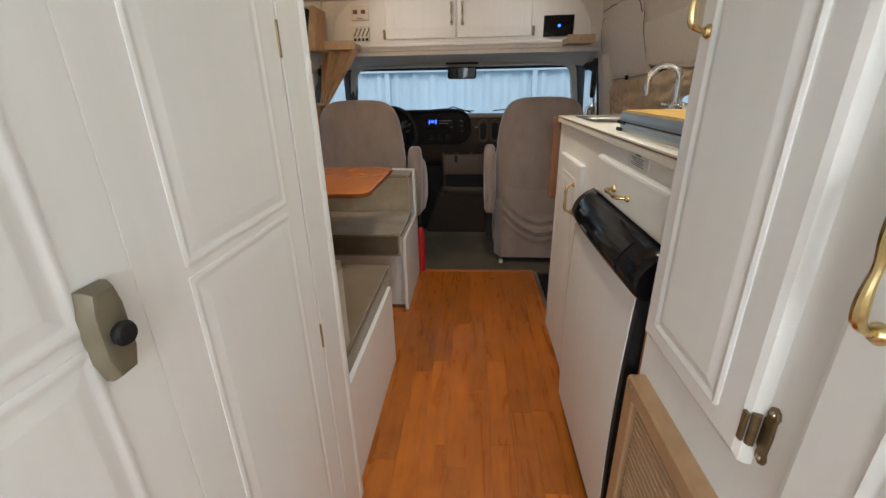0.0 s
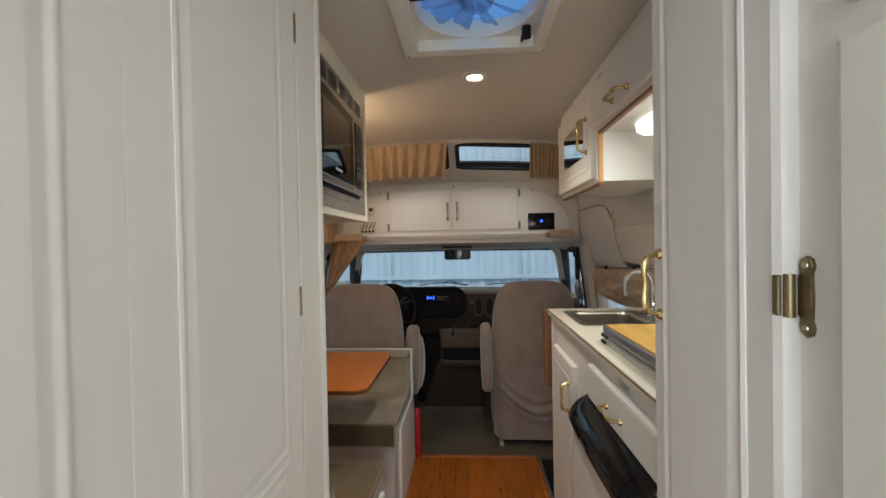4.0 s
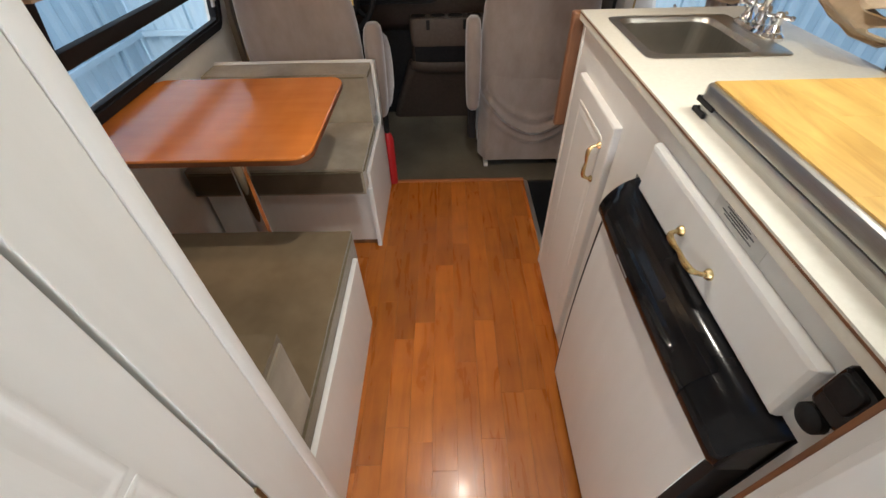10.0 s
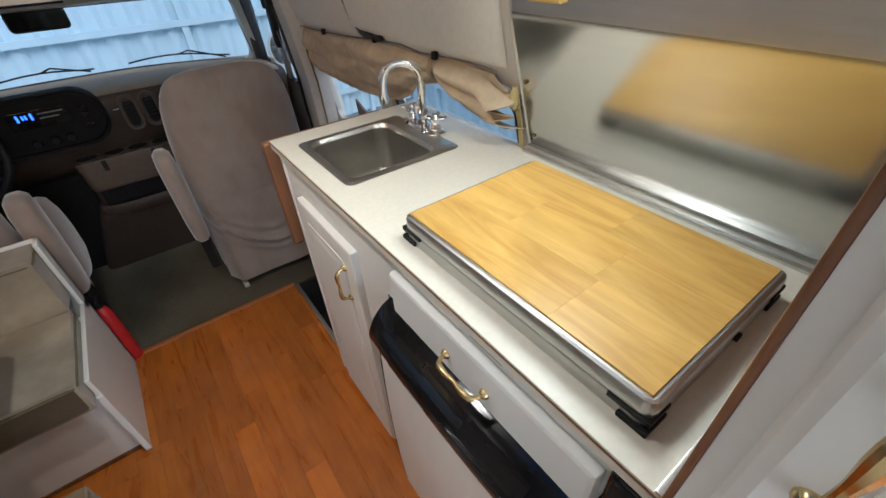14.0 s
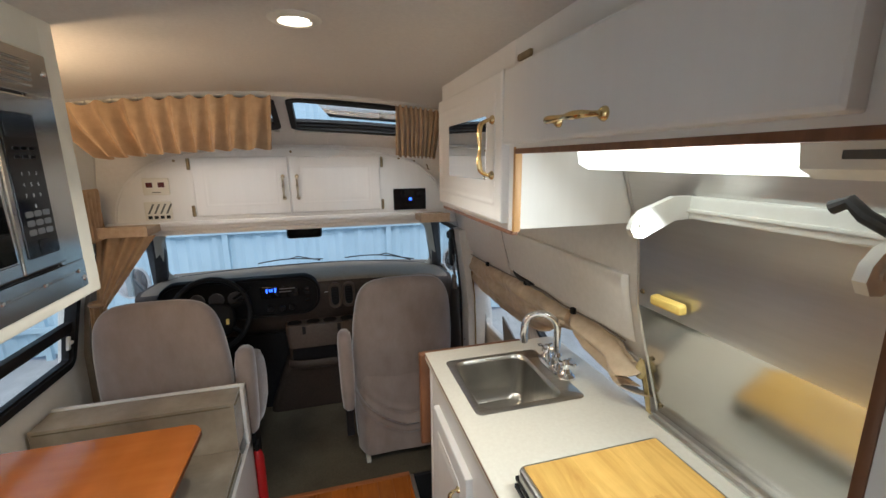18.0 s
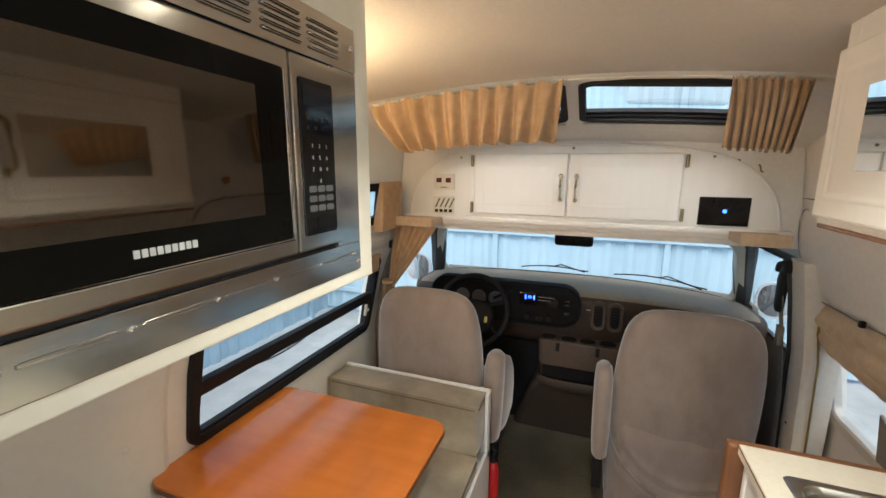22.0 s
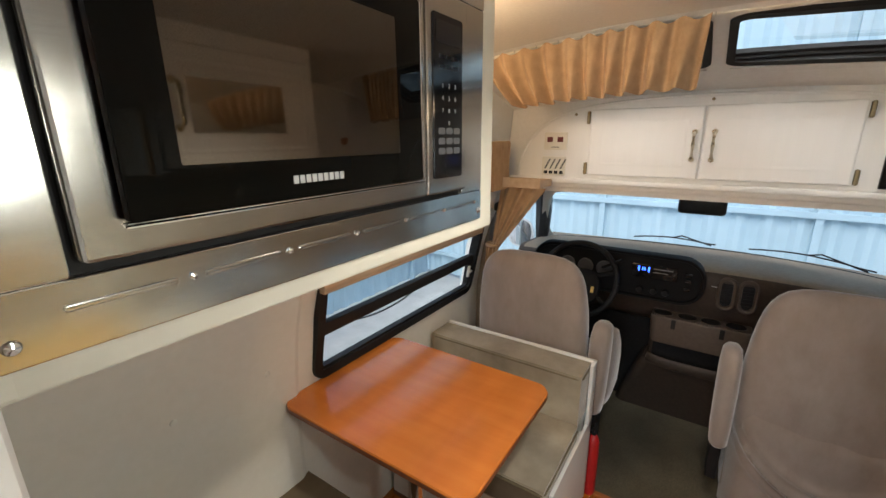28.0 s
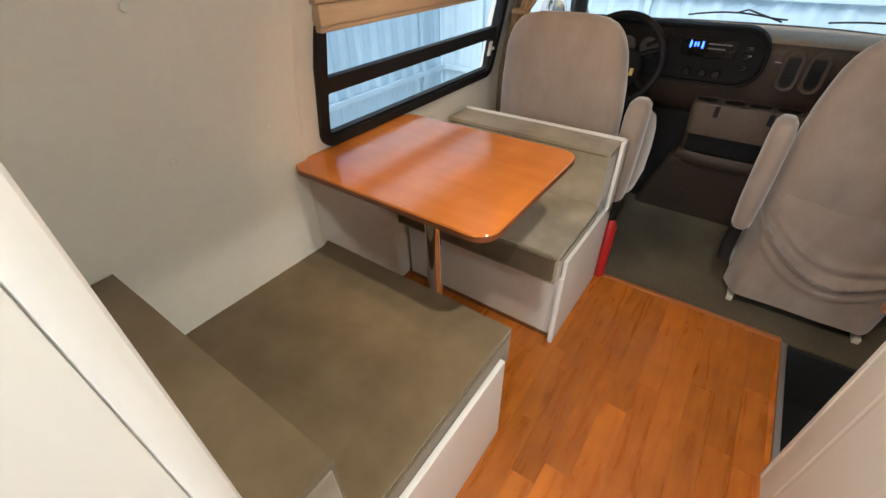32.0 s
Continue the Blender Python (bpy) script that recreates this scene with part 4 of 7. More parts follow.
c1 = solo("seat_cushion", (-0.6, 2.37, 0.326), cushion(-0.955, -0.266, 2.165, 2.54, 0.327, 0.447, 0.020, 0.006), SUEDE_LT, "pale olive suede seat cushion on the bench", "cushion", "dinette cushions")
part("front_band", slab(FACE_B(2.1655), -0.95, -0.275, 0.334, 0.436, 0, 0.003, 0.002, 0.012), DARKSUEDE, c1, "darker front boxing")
part("piping", welt(-0.957, -0.264, 2.163, 2.542, 0.430), PIPING, c1)
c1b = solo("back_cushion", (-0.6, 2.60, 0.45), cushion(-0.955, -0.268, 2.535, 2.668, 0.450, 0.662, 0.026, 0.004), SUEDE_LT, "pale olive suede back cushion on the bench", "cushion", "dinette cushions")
part("piping", welt(-0.957, -0.266, 2.537, 2.668, 0.648), PIPING, c1b)

tb = thing("dinette_table", (-0.63, 2.0, 0), "glossy cherry wood dinette table on a chrome leg", "table")
part("tabletop", loft([[(u, v, z) for u, v in rounded(-0.975 + i, -0.298 - i, 1.745 + i, 2.288 - i, 0.055 - i, None, 8)] for i, z in ((0.003, 0.7285), (0.0, 0.732), (0.0, 0.746), (0.003, 0.750))]), TABLE, tb)
part("edge_band", loft([[(u, v, z) for u, v in rounded(-0.9755, -0.2975, 1.7445, 2.2885, 0.056, None, 8)] for z in (0.7305, 0.7445)], False), TABLE_EDGE, tb, "dark edge band")
part("leg", cyl(-0.615, 1.96, 0.004, 0.026, 0.72, "z", 24), CHROME, tb, "chrome pedestal leg")
part("floor_socket", lathe([(0.06, 0.001), (0.06, 0.006), (0.036, 0.012), (0.034, 0.03), (0.0, 0.03)], 24, pose(-0.615, 1.96, 0)), CHROME, tb)
part("under_rail", box(-0.90, -0.36, 1.93, 1.99, 0.715, 0.7285), TABLE_EDGE, tb)
ex = thing("fire_extinguisher", (-0.215, 2.71, 0.0), "red fire extinguisher standing behind the bench", "fire extinguisher")
part("cylinder", lathe([(0.0, 0), (0.025, 0.002), (0.027, 0.02), (0.027, 0.27), (0.020, 0.30), (0.010, 0.31), (0.0, 0.311)], 20, pose(-0.240, 2.722, -0.012)), RED, ex)
part("valve", join(cyl(-0.240, 2.722, 0.29, 0.010, 0.03), box(-0.246, -0.234, 2.70, 2.765, 0.318, 0.330, 0.003)), BLACK, ex, "black valve and lever")

# dinette window with blind
lw = thing("window_dinette", (-0.95, 2.4, 0.78), "black-framed sliding window beside the dinette", "window", "", "structure")


def on_left(u, v, w):
    return (-wall_x(v) + w, u, v)


def bar_l(u0, u1, v0, v1, w0, w1, r=0.004, rt=0.004):
    return slab(on_left, u0, u1, v0, v1, w0, w1, r, rt)


def frame_l(u0, u1, v0, v1, bw, w0, w1, rt=0.05):
    a = [(u, v) for u, v in rounded(u0, u1, v0, v1, rt, None, 6)]
    b = [(u, v) for u, v in rounded(u0 + bw, u1 - bw, v0 + bw, v1 - bw, max(rt - bw, 0.01), None, 6)]
    return loft([[on_left(u, v, w) for u, v in ring] for ring, w in ((a, w0), (a, w1), (b, w1), (b, w0), (a, w0))], False)


part("window_frame", frame_l(1.872, 2.905, 0.752, 1.15, 0.030, -0.03, 0.014), BLACK, lw, "black metal frame")
part("mid_rail", bar_l(1.90, 2.88, 0.915, 0.962, -0.02, 0.010), BLACK, lw, "black sliding rail")
part("sash", frame_l(1.90, 2.878, 0.778, 0.93, 0.014, -0.025, 0.004, 0.025), BLACK, lw)
pn = part("pane", bar_l(1.89, 2.89, 0.77, 1.14, -0.022, -0.018, 0.001), GLASS, lw)
pn.visible_shadow = False
part("catch", join(bar_l(2.842, 2.856, 0.845, 0.905, 0.004, 0.016, 0.003), bar_l(2.846, 2.866, 0.868, 0.882, 0.01, 0.022, 0.003)), SHELFW, lw, "white plastic catch")
bl = thing("window_blind", (-0.88, 2.37, 1.10), "folded pine valance strip above the dinette window", "blind")
part("rail", box(-0.90, -0.858, 1.855, 2.862, 1.152, 1.172, 0.003), PINE, bl)
part("pleats", join(box(-0.897, -0.864, 1.866, 2.855, 1.100, 1.151, 0.006), box(-0.893, -0.868, 1.868, 2.853, 1.086, 1.101, 0.005)), PINE, bl, "stacked tan pleats")
for y in (1.96, 2.2, 2.45, 2.68):
    part("clip", box(-0.866, -0.852, y, y + 0.018, 1.168, 1.176, 0.002), CHROME, bl)
# wall seam panel, buttons
structure("wall_panel_left", loft([[on_left(u, v, w) for v in np.linspace(0.416, 1.40, 8)] + [on_left(u, v, w + 0.0) for v in ()] for u, w in ((1.135, 0.012), (1.795, 0.012), (1.815, 0.001))], False, False), WALL, "smooth grey panel behind the bench", "wall panel", 50)
for y, z in ((1.72, 1.19), (1.70, 0.885), (1.45, 1.19), (1.45, 0.885)):
    solo("wall_button", on_left(y, z, 0.012), moved(lathe([(0, 0), (0.009, 0), (0.008, 0.004), (0.0, 0.006)], 14), Matrix.Translation(on_left(y, z, 0.012)) @ pose(0, 0, 0, 0, 90, 0)), SHELFW, "small white screw cover on the wall panel", "screw cover", "wall screw covers")
nt = thing("wall_vent", on_left(1.25, 1.27, 0.013), "small white rounded vent plate with dark slots on the wall", "vent")
part("plate", bar_l(1.175, 1.300, 1.228, 1.312, 0.0125, 0.0175, 0.003, 0.020), SHELFW, nt)
for k in range(4):
    part("slot", bar_l(1.19, 1.282, 1.250 + k * 0.013, 1.2535 + k * 0.013, 0.0170, 0.0181, 0.0003, 0.001), INK, nt)


# ---- passenger's side: pantry, galley ----
PX = 0.420
pan = thing("pantry", (0.65, 0.5, 0.0), "tall white pantry with panelled doors beside the aisle", "cabinet")
part("body", join(box(PX + 0.004, 0.97, -0.94, 0.9655, 0.0, 1.80), box(PX, PX + 0.004, -0.94, 0.9655, 0.0, 0.18)), WHITE_FLAT, pan)
part("face_frame", box(PX - 0.004, PX + 0.004, -0.94, 0.9655, 0.0, 1.842), WHITE, pan)
part("edge_strip", box(PX - 0.005, PX + 0.49, 0.9655, 0.972, 0.0, 1.842, 0.002), BROWN, pan, "brown stained edge")
FRP = FACE_R(PX - 0.004)
dA = part("door", routed(FRP, 0.662, 0.948, 0.690, 1.785, 0.018, [(0.713, 0.904, 0.726, 1.735)], 0.040, 0.010, 1.7, 0.012), WHITE, pan, "white door with a raised panel")
bow_handle(PX - 0.021, 0.916, 1.218, 0.096, -1, "z", BRASS, dA, out=0.026)
for z in (0.745, 1.232, 1.70):
    leaf = lambda u, v, w: FACE_R(PX - 0.004)(u, z + v, w)
    plate = loft([[leaf(0.651 + (u - 0.651) * k, v * k, w) for u, v in ((0.645, -0.036), (0.651, -0.039), (0.657, -0.036), (0.659, -0.029), (0.657, -0.023), (0.6605, -0.019), (0.6605, 0.019), (0.657, 0.023), (0.659, 0.029), (0.657, 0.036), (0.651, 0.039), (0.645, 0.036), (0.643, 0.029), (0.6455, 0.022), (0.6445, 0.0), (0.6455, -0.022), (0.643, -0.029))] for k, w in ((1, 0), (1, 0.003), (0.95, 0.004))])
    hg = part("hinge", join(plate, cyl(PX - 0.0145, 0.6615, z - 0.021, 0.0050, 0.042, "z", 14), box(PX - 0.0245, PX - 0.0205, 0.663, 0.671, z - 0.020, z + 0.020, 0.0016)), OLDBRASS, dA, "antique brass hinge")
    for dz in (-0.030, 0.030):
        part("screw", moved(lathe([(0, 0), (0.0038, 0), (0.003, 0.0015), (0, 0.002)], 10), pose(PX - 0.0078, 0.651, z + dz, 0, -90, 0)), PALEBRASS, hg)
dB = part("door", routed(FRP, 0.13, 0.606, 0.690, 1.455, 0.018, [(0.205, 0.540, 0.745, 1.395)], 0.040, 0.010, 1.7, 0.010), WHITE, pan, "white door with a raised panel")
bow_handle(PX - 0.021, 0.571, 0.983, 0.110, -1, "z", BRASS, dB, out=0.022)
part("door", routed(FRP, 0.13, 0.592, 1.50, 1.785, 0.018, [(0.20, 0.535, 1.545, 1.735)], 0.030, 0.010, 1.7, 0.010), WHITE, pan, "white upper door")
part("knob", moved(lathe([(0.004, 0), (0.004, 0.008), (0.010, 0.012), (0.010, 0.017), (0.0, 0.021)], 14), pose(PX - 0.004, 0.585, 1.482, 0, -90, 0)), SHELFW, pan, "white round catch")
part("door", routed(FRP, -0.90, 0.10, 0.690, 1.785, 0.018, [(-0.83, 0.03, 0.745, 1.725)], 0.040, 0.010), WHITE, pan)
part("door", routed(FRP, -0.90, 0.575, 0.10, 0.560, 0.018, [(-0.83, 0.51, 0.16, 0.50)], 0.030, 0.010), WHITE, pan)
ht = thing("heater_grille", (0.41, 0.80, 0.16), "tan enamelled furnace grille set low in the pantry", "heater")
FRH = FACE_R(PX - 0.004)
hr = lambda i, w: [FRH(u, v, w) for u, v in rounded(0.672 + i, 0.950 - i, 0.16 + i, 0.598 - i, max(0.012 - i, 0.003), None, 3)]
part("cover", loft([hr(0, 0), hr(0, 0.026), hr(0.004, 0.030), hr(0.036, 0.030), hr(0.040, 0.026), hr(0.040, 0.008)]), TANPL, ht)
for i in range(24):
    part("louvre", slab(FRH, 0.713, 0.904, 0.204 + i * 0.0145, 0.212 + i * 0.0145, 0.008, 0.024, 0.003), TANPL, ht)
part("screw", moved(lathe([(0, 0), (0.005, 0), (0.004, 0.002), (0, 0.003)], 10), pose(PX - 0.034, 0.93, 0.58, 0, -90, 0)), OLDBRASS, ht)

# galley base: sink cabinet, fridge bay with drawer, worktop
GX = 0.458
sc = thing("sink_cabinet", (0.65, 1.85, 0.0), "white galley cabinet under the sink", "cabinet")
part("carcass", join(box(GX + 0.004, 0.92, 1.60, 2.085, 0.0, 0.80), box(GX + 0.004, 0.482, 1.60, 2.085, 0.80, 0.966), box(0.482, 0.92, 2.03, 2.085, 0.80, 0.966), box(0.482, 0.92, 1.60, 1.705, 0.80, 0.966), box(0.78, 0.92, 1.705, 2.03, 0.80, 0.966)), WHITE_FLAT, sc)
part("face_frame", join(box(GX, GX + 0.004, 1.545, 1.690, 0.0, 0.966), box(GX, GX + 0.004, 1.690, 1.985, 0.84, 0.966), box(GX, GX + 0.004, 1.985, 2.088, 0.0, 0.966), box(GX, GX + 0.004, 1.690, 1.985, 0.0, 0.06)), WHITE, sc)
dS = part("door", routed(FACE_R(GX), 1.672, 2.000, 0.050, 0.858, 0.018, [(1.725, 1.948, 0.105, 0.805)], 0.012, 0.010), WHITE, sc, "white door with a raised panel")
bow_handle(GX - 0.018, 1.727, 0.735, 0.098, -1, "z", BRASS, dS, out=0.026)
for z in (0.80, 0.11):
    part("hinge", slab(FACE_R(GX), 2.001, 2.010, z - 0.024, z + 0.024, 0, 0.004, 0.001), OLDBRASS, dS)
part("end_panel", box(GX + 0.004, 0.92, 2.085, 2.096, 0.0, 0.966), WHITE_FLAT, sc)
part("folding_flap", box(0.422, 0.80, 2.106, 2.132, 0.640, 0.984, 0.007, 3), BROWN, sc, "brown drop-leaf hanging on the cabinet's end")
part("corner_bead", box(GX - 0.004, GX + 0.010, 2.084, 2.100, 0.0, 0.966, 0.003), WHITE, sc)

bay = thing("fridge_cabinet", (0.65, 1.26, 0.0), "white galley cabinet with one drawer above the fridge", "cabinet")
part("carcass", join(box(GX + 0.004, 0.92, 0.976, 1.60, 0.822, 0.966), box(0.86, 0.92, 0.976, 1.60, 0.0, 0.822)), WHITE_FLAT, bay)
part("face_rail", join(box(GX, GX + 0.004, 0.976, 1.545, 0.822, 0.966), box(GX, GX + 0.004, 0.976, 1.0, 0.0, 0.822)), WHITE_FLAT, bay)
dr = part("drawer", routed(FACE_R(GX), 1.030, 1.494, 0.822, 0.924, 0.018, [], 0.006, 0.012, 1.0, 0.009), WHITE, bay, "white drawer front")
bow_handle(GX - 0.018, 1.267, 0.866, 0.096, -1, "y", BRASS, dr, out=0.026)
lb = part("warning_label", slab(FACE_R(GX), 1.180, 1.302, 0.926, 0.9650, 0, 0.0006, 0.0002, 0.001), PAPER, bay, "pale printed warning label")
text("heading", "WARNING", 0.0085, TEXT_R(GX - 0.0009, 1.243, 0.9580), INK, lb)
for k in range(5):
    part("print_line", slab(FACE_R(GX - 0.0006), 1.205 + 0.01 * (k % 2), 1.283 - 0.008 * (k % 3), 0.9505 - 0.0042 * k, 0.9525 - 0.0042 * k, 0, 0.0004, 0.0002, 0.0004), GREYKEY, lb)
so = thing("socket_outlet", (GX, 1.0, 0.91), "black covered power socket on the galley front", "socket")
part("cover", slab(FACE_R(GX), 0.980, 1.023, 0.888, 0.958, 0, 0.016, 0.006, 0.010), BLACKPL, so)
part("flap", join(slab(FACE_R(GX - 0.016), 0.986, 1.017, 0.915, 0.952, 0, 0.006, 0.003, 0.006)), BLACK, so)
part("round_plug", moved(lathe([(0.0, 0), (0.017, 0), (0.017, 0.010), (0.012, 0.014), (0.0, 0.015)], 18), pose(GX, 1.009, 0.866, 0, -90, 0)), BLACK, so, "round black plug cap")

fr = thing("fridge", (0.66, 1.27, 0.0), "under-counter fridge with a white door panel and black trim", "fridge")
part("body", box(GX + 0.002, 0.86, 1.004, 1.540, 0.012, 0.815), BLACK, fr)
prof = lambda z: 0.402 + 0.010 * ((z - 0.40) / 0.35) ** 2
def fridge_skin(y0, y1, z0, z1, off):
    zs = np.linspace(z0, z1, 9)
    ring = [(prof(z) - off, z) for z in zs] + [(GX, z1), (GX, z0)]
    return loft([[(x, y, z) for x, z in ring] for y in (y0, y1)])
fd = part("door", fridge_skin(1.006, 1.534, 0.045, 0.735, 0.0), BLACK, fr, "black door frame")
part("door_panel", fridge_skin(1.022, 1.520, 0.062, 0.722, 0.003), WHITE_FLAT, fd, "white textured door panel")
grip_z = (0.721, 0.731, 0.740, 0.752, 0.766, 0.782, 0.798, 0.810, 0.816, 0.819)
grip_x = (0.404, 0.3945, 0.3905, 0.3895, 0.3925, 0.4005, 0.4140, 0.4290, 0.4420, GX)
bow = lambda y: 0.007 * ((y - 1.27) / 0.266) ** 2 - 0.004
on_grip = lambda y, z, w: (float(np.interp(z, grip_z, grip_x)) + bow(y) - 0.8 * w, y, z + 0.6 * w)  # a slanted, rounded front
ring = [(float(np.interp(z, grip_z, grip_x)), z) for z in np.linspace(0.721, 0.819, 28)] + [(GX + 0.002, 0.821), (GX + 0.002, 0.721)]
grip = part("handle_grip", loft([[(x + (bow(y) + (0.006 if y in (1.004, 1.536) else 0)) * (x < GX - 0.001), y, z) for x, z in ring] for y in (1.004, 1.011, 1.06, 1.13, 1.20, 1.27, 1.34, 1.41, 1.48, 1.529, 1.536)]), FRIDGEBLACK, fd, "glossy black handle moulding", 60)
cover = []
for za, zb in zip(np.linspace(0.738, 0.806, 13), np.linspace(0.738, 0.806, 13)[1:]):
    cover.append(loft([[on_grip(y, z, w) for z, w in ((za, -0.002), (zb, -0.002), (zb, 0.0022), (za, 0.0022))] for y in np.linspace(1.098, 1.442, 9)]))
cover = join(*cover)
bmesh.ops.remove_doubles(cover, verts=cover.verts, dist=0.0002)
part("control_cover", cover, BLACKPL, grip, "raised glossy black cover", 60)
part("control_strip", slab(lambda u, v, w: on_grip(u, v, 0.0022 + w), 1.235, 1.345, 0.786, 0.797, 0, 0.001, 0.0005, 0.002), SCREEN, grip)
part("logo_bar", slab(lambda u, v, w: on_grip(u, v, 0.0022 + w), 1.318, 1.378, 0.746, 0.752, 0, 0.0006, 0.0002, 0.001), DIGITINK, grip, "silver maker's mark")
part("plinth", box(0.43, GX, 1.006, 1.534, 0.004, 0.044), BLACK, fr)

ct = thing("worktop", (0.66, 1.5, 0.968), "off-white laminate galley worktop with a wooden front edge", "worktop")
CX0, CX1, CY0, CY1 = 0.440, 0.918, 0.974, 2.102
SY0, SY1, SX0, SX1 = 1.738, 2.004, 0.506, 0.746
cut = rounded(SX0, SX1, SY0, SY1, 0.036, None, 6)
edge = [(CX1, CY1) if i < 7 else (CX0, CY1) if i < 14 else (CX0, CY0) if i < 21 else (CX1, CY0) for i in range(28)]
part("top", loft([[(u, v, z) for u, v in r_] for r_, z in ((edge, 0.967), (edge, 0.990), (cut, 0.990), (cut, 0.967), (edge, 0.967))], False), COUNTER, ct, "", 0)
part("front_edge", box(CX0 - 0.0012, CX0, CY0, CY1, 0.9835, 0.9865), BROWN, ct, "thin brown edge line")
part("back_bead", join(box(0.893, 0.906, CY0, 1.60, 0.990, 0.9965, 0.002), box(0.906, 0.922, CY0, 1.60, 0.990, 1.004, 0.002)), ALU, ct, "aluminium bead along the splashback")
part("end_bead", box(0.44, 0.905, 0.974, 0.981, 0.990, 0.995, 0.001), ALU, ct)

sk = thing("sink", (0.63, 1.87, 0.84), "square stainless steel galley sink", "sink")
rr = lambda i, r, z: [(u, v, z) for u, v in rounded(SX0 + i, SX1 - i, SY0 + i, SY1 - i, r, None, 6)]
rim0 = [(u, v, 0.9915) for u, v in rounded(0.487, 0.800, 1.720, 2.022, 0.018, None, 6)]
rim1 = [(u, v, 0.9935) for u, v in rounded(0.490, 0.797, 1.723, 2.019, 0.016, None, 6)]
part("rim", loft([rim0, rim1, rr(0.0, 0.035, 0.9935), rr(0.003, 0.035, 0.990), rr(0.006, 0.035, 0.982)], False), SINKSTEEL, sk, "flat steel rim")
part("bowl", loft([rr(0.006, 0.035, 0.982), rr(0.009, 0.036, 0.90), rr(0.012, 0.038, 0.862), rr(0.022, 0.040, 0.848), rr(0.045, 0.040, 0.843), rr(0.10, 0.015, 0.841)], False), SINKSTEEL, sk)
part("bowl_floor", loft([rr(0.10, 0.015, 0.841), rr(0.1001, 0.0149, 0.838)], True), SINKSTEEL, sk)
dn = part("drain", lathe([(0.0, 0.0), (0.020, 0.0), (0.024, 0.005), (0.040, 0.006), (0.043, 0.003), (0.043, 0.0)], 24, pose(0.63, 1.855, 0.842)), CHROME, sk, "chrome drain")
part("strainer_basket", join(lathe([(0.0, 0.004), (0.016, 0.005), (0.018, 0.010), (0.0, 0.011)], 16, pose(0.63, 1.855, 0.842)), tube([(0.63 + 0.018 * math.cos(a), 1.855 + 0.018 * math.sin(a), 0.853) for a in np.linspace(0, 2 * math.pi, 17)], 0.003, 6)), CHROME, dn)
fa = thing("tap", (0.80, 1.885, 0.99), "chrome gooseneck tap with cross handles", "tap")
part("base_plate", loft([ellipse(0.803, 1.885, z, a, b, 24, 3) for z, a, b in ((0.990, 0.030, 0.082), (0.998, 0.030, 0.082), (1.004, 0.024, 0.074))]), CHROME, fa)
part("spout", tube([(0.803, 1.885, 1.0), (0.803, 1.885, 1.10)] + [(0.803 - 0.043 + 0.043 * math.cos(a), 1.885 + 0.024 * (1 - math.cos(a)), 1.118 + 0.047 * math.sin(a)) for a in np.linspace(0, math.pi, 14)] + [(0.716, 1.934, 1.092), (0.718, 1.934, 1.068)], 0.0108, 14), CHROME, fa)
part("collar", lathe([(0.017, 0), (0.018, 0.01), (0.013, 0.03), (0.016, 0.036), (0.012, 0.045), (0.0, 0.046)], 16, pose(0.803, 1.885, 1.0)), CHROME, fa)
for dy in (-0.055, 0.055):
    h = part("handle", lathe([(0.016, 0), (0.017, 0.008), (0.010, 0.02), (0.012, 0.03), (0.013, 0.036), (0.008, 0.044), (0.0, 0.046)], 16, pose(0.803, 1.885 + dy, 1.0)), CHROME, fa, "chrome cross handle")
    for a in range(4):
        ang = radians(35 + 90 * a)
        part("lever", join(tube([(0.803, 1.885 + dy, 1.034), (0.803 + 0.024 * math.cos(ang), 1.885 + dy + 0.024 * math.sin(ang), 1.036)], 0.0045, 8), lathe([(0.0, -0.006), (0.0055, -0.003), (0.0065, 0), (0.0055, 0.004), (0.0, 0.006)], 10, pose(0.803 + 0.026 * math.cos(ang), 1.885 + dy + 0.026 * math.sin(ang), 1.036))), CHROME, h)

hb = thing("hob", (0.645, 1.25, 0.99), "closed two-burner hob with steel frame and wooden lid", "hob")
HX0, HX1, HY0, HY1 = 0.482, 0.806, 1.018, 1.484
part("tray", slab(FACE_U(0.990), HX0 + 0.0015, HX1 - 0.0015, HY0 + 0.0015, HY1 - 0.0015, 0, 0.0225, 0.003, 0.014), HOBSTEEL, hb, "steel hob tray")
part("gasket", slab(FACE_U(1.012), HX0 + 0.004, HX1 - 0.004, HY0 + 0.004, HY1 - 0.004, 0, 0.0045, 0.001, 0.012), RUBBER, hb)
lid = part("lid_frame", slab(FACE_U(1.016), HX0, HX1, HY0, HY1, 0, 0.024, 0.006, 0.014), HOBSTEEL, hb, "steel lid frame")
lx = [HX0 + 0.010 + (HX1 - HX0 - 0.020) * k / 3 for k in range(4)]
random.seed(5)
for k in range(3):
    cuts = [HY0 + 0.010, HY0 + 0.010 + (0.14, 0.30, 0.20)[k], HY1 - 0.010] if k != 1 else [HY0 + 0.010, HY0 + 0.16, HY0 + 0.33, HY1 - 0.010]
    for c, d_ in zip(cuts, cuts[1:]):
        part("board", slab(FACE_U(1.0395), lx[k] + 0.00005, lx[k + 1] - 0.00005, c + 0.00005, d_ - 0.00005, 0, 0.0035, 0.0002, 0.0002), MAPLE, lid, "", 0)
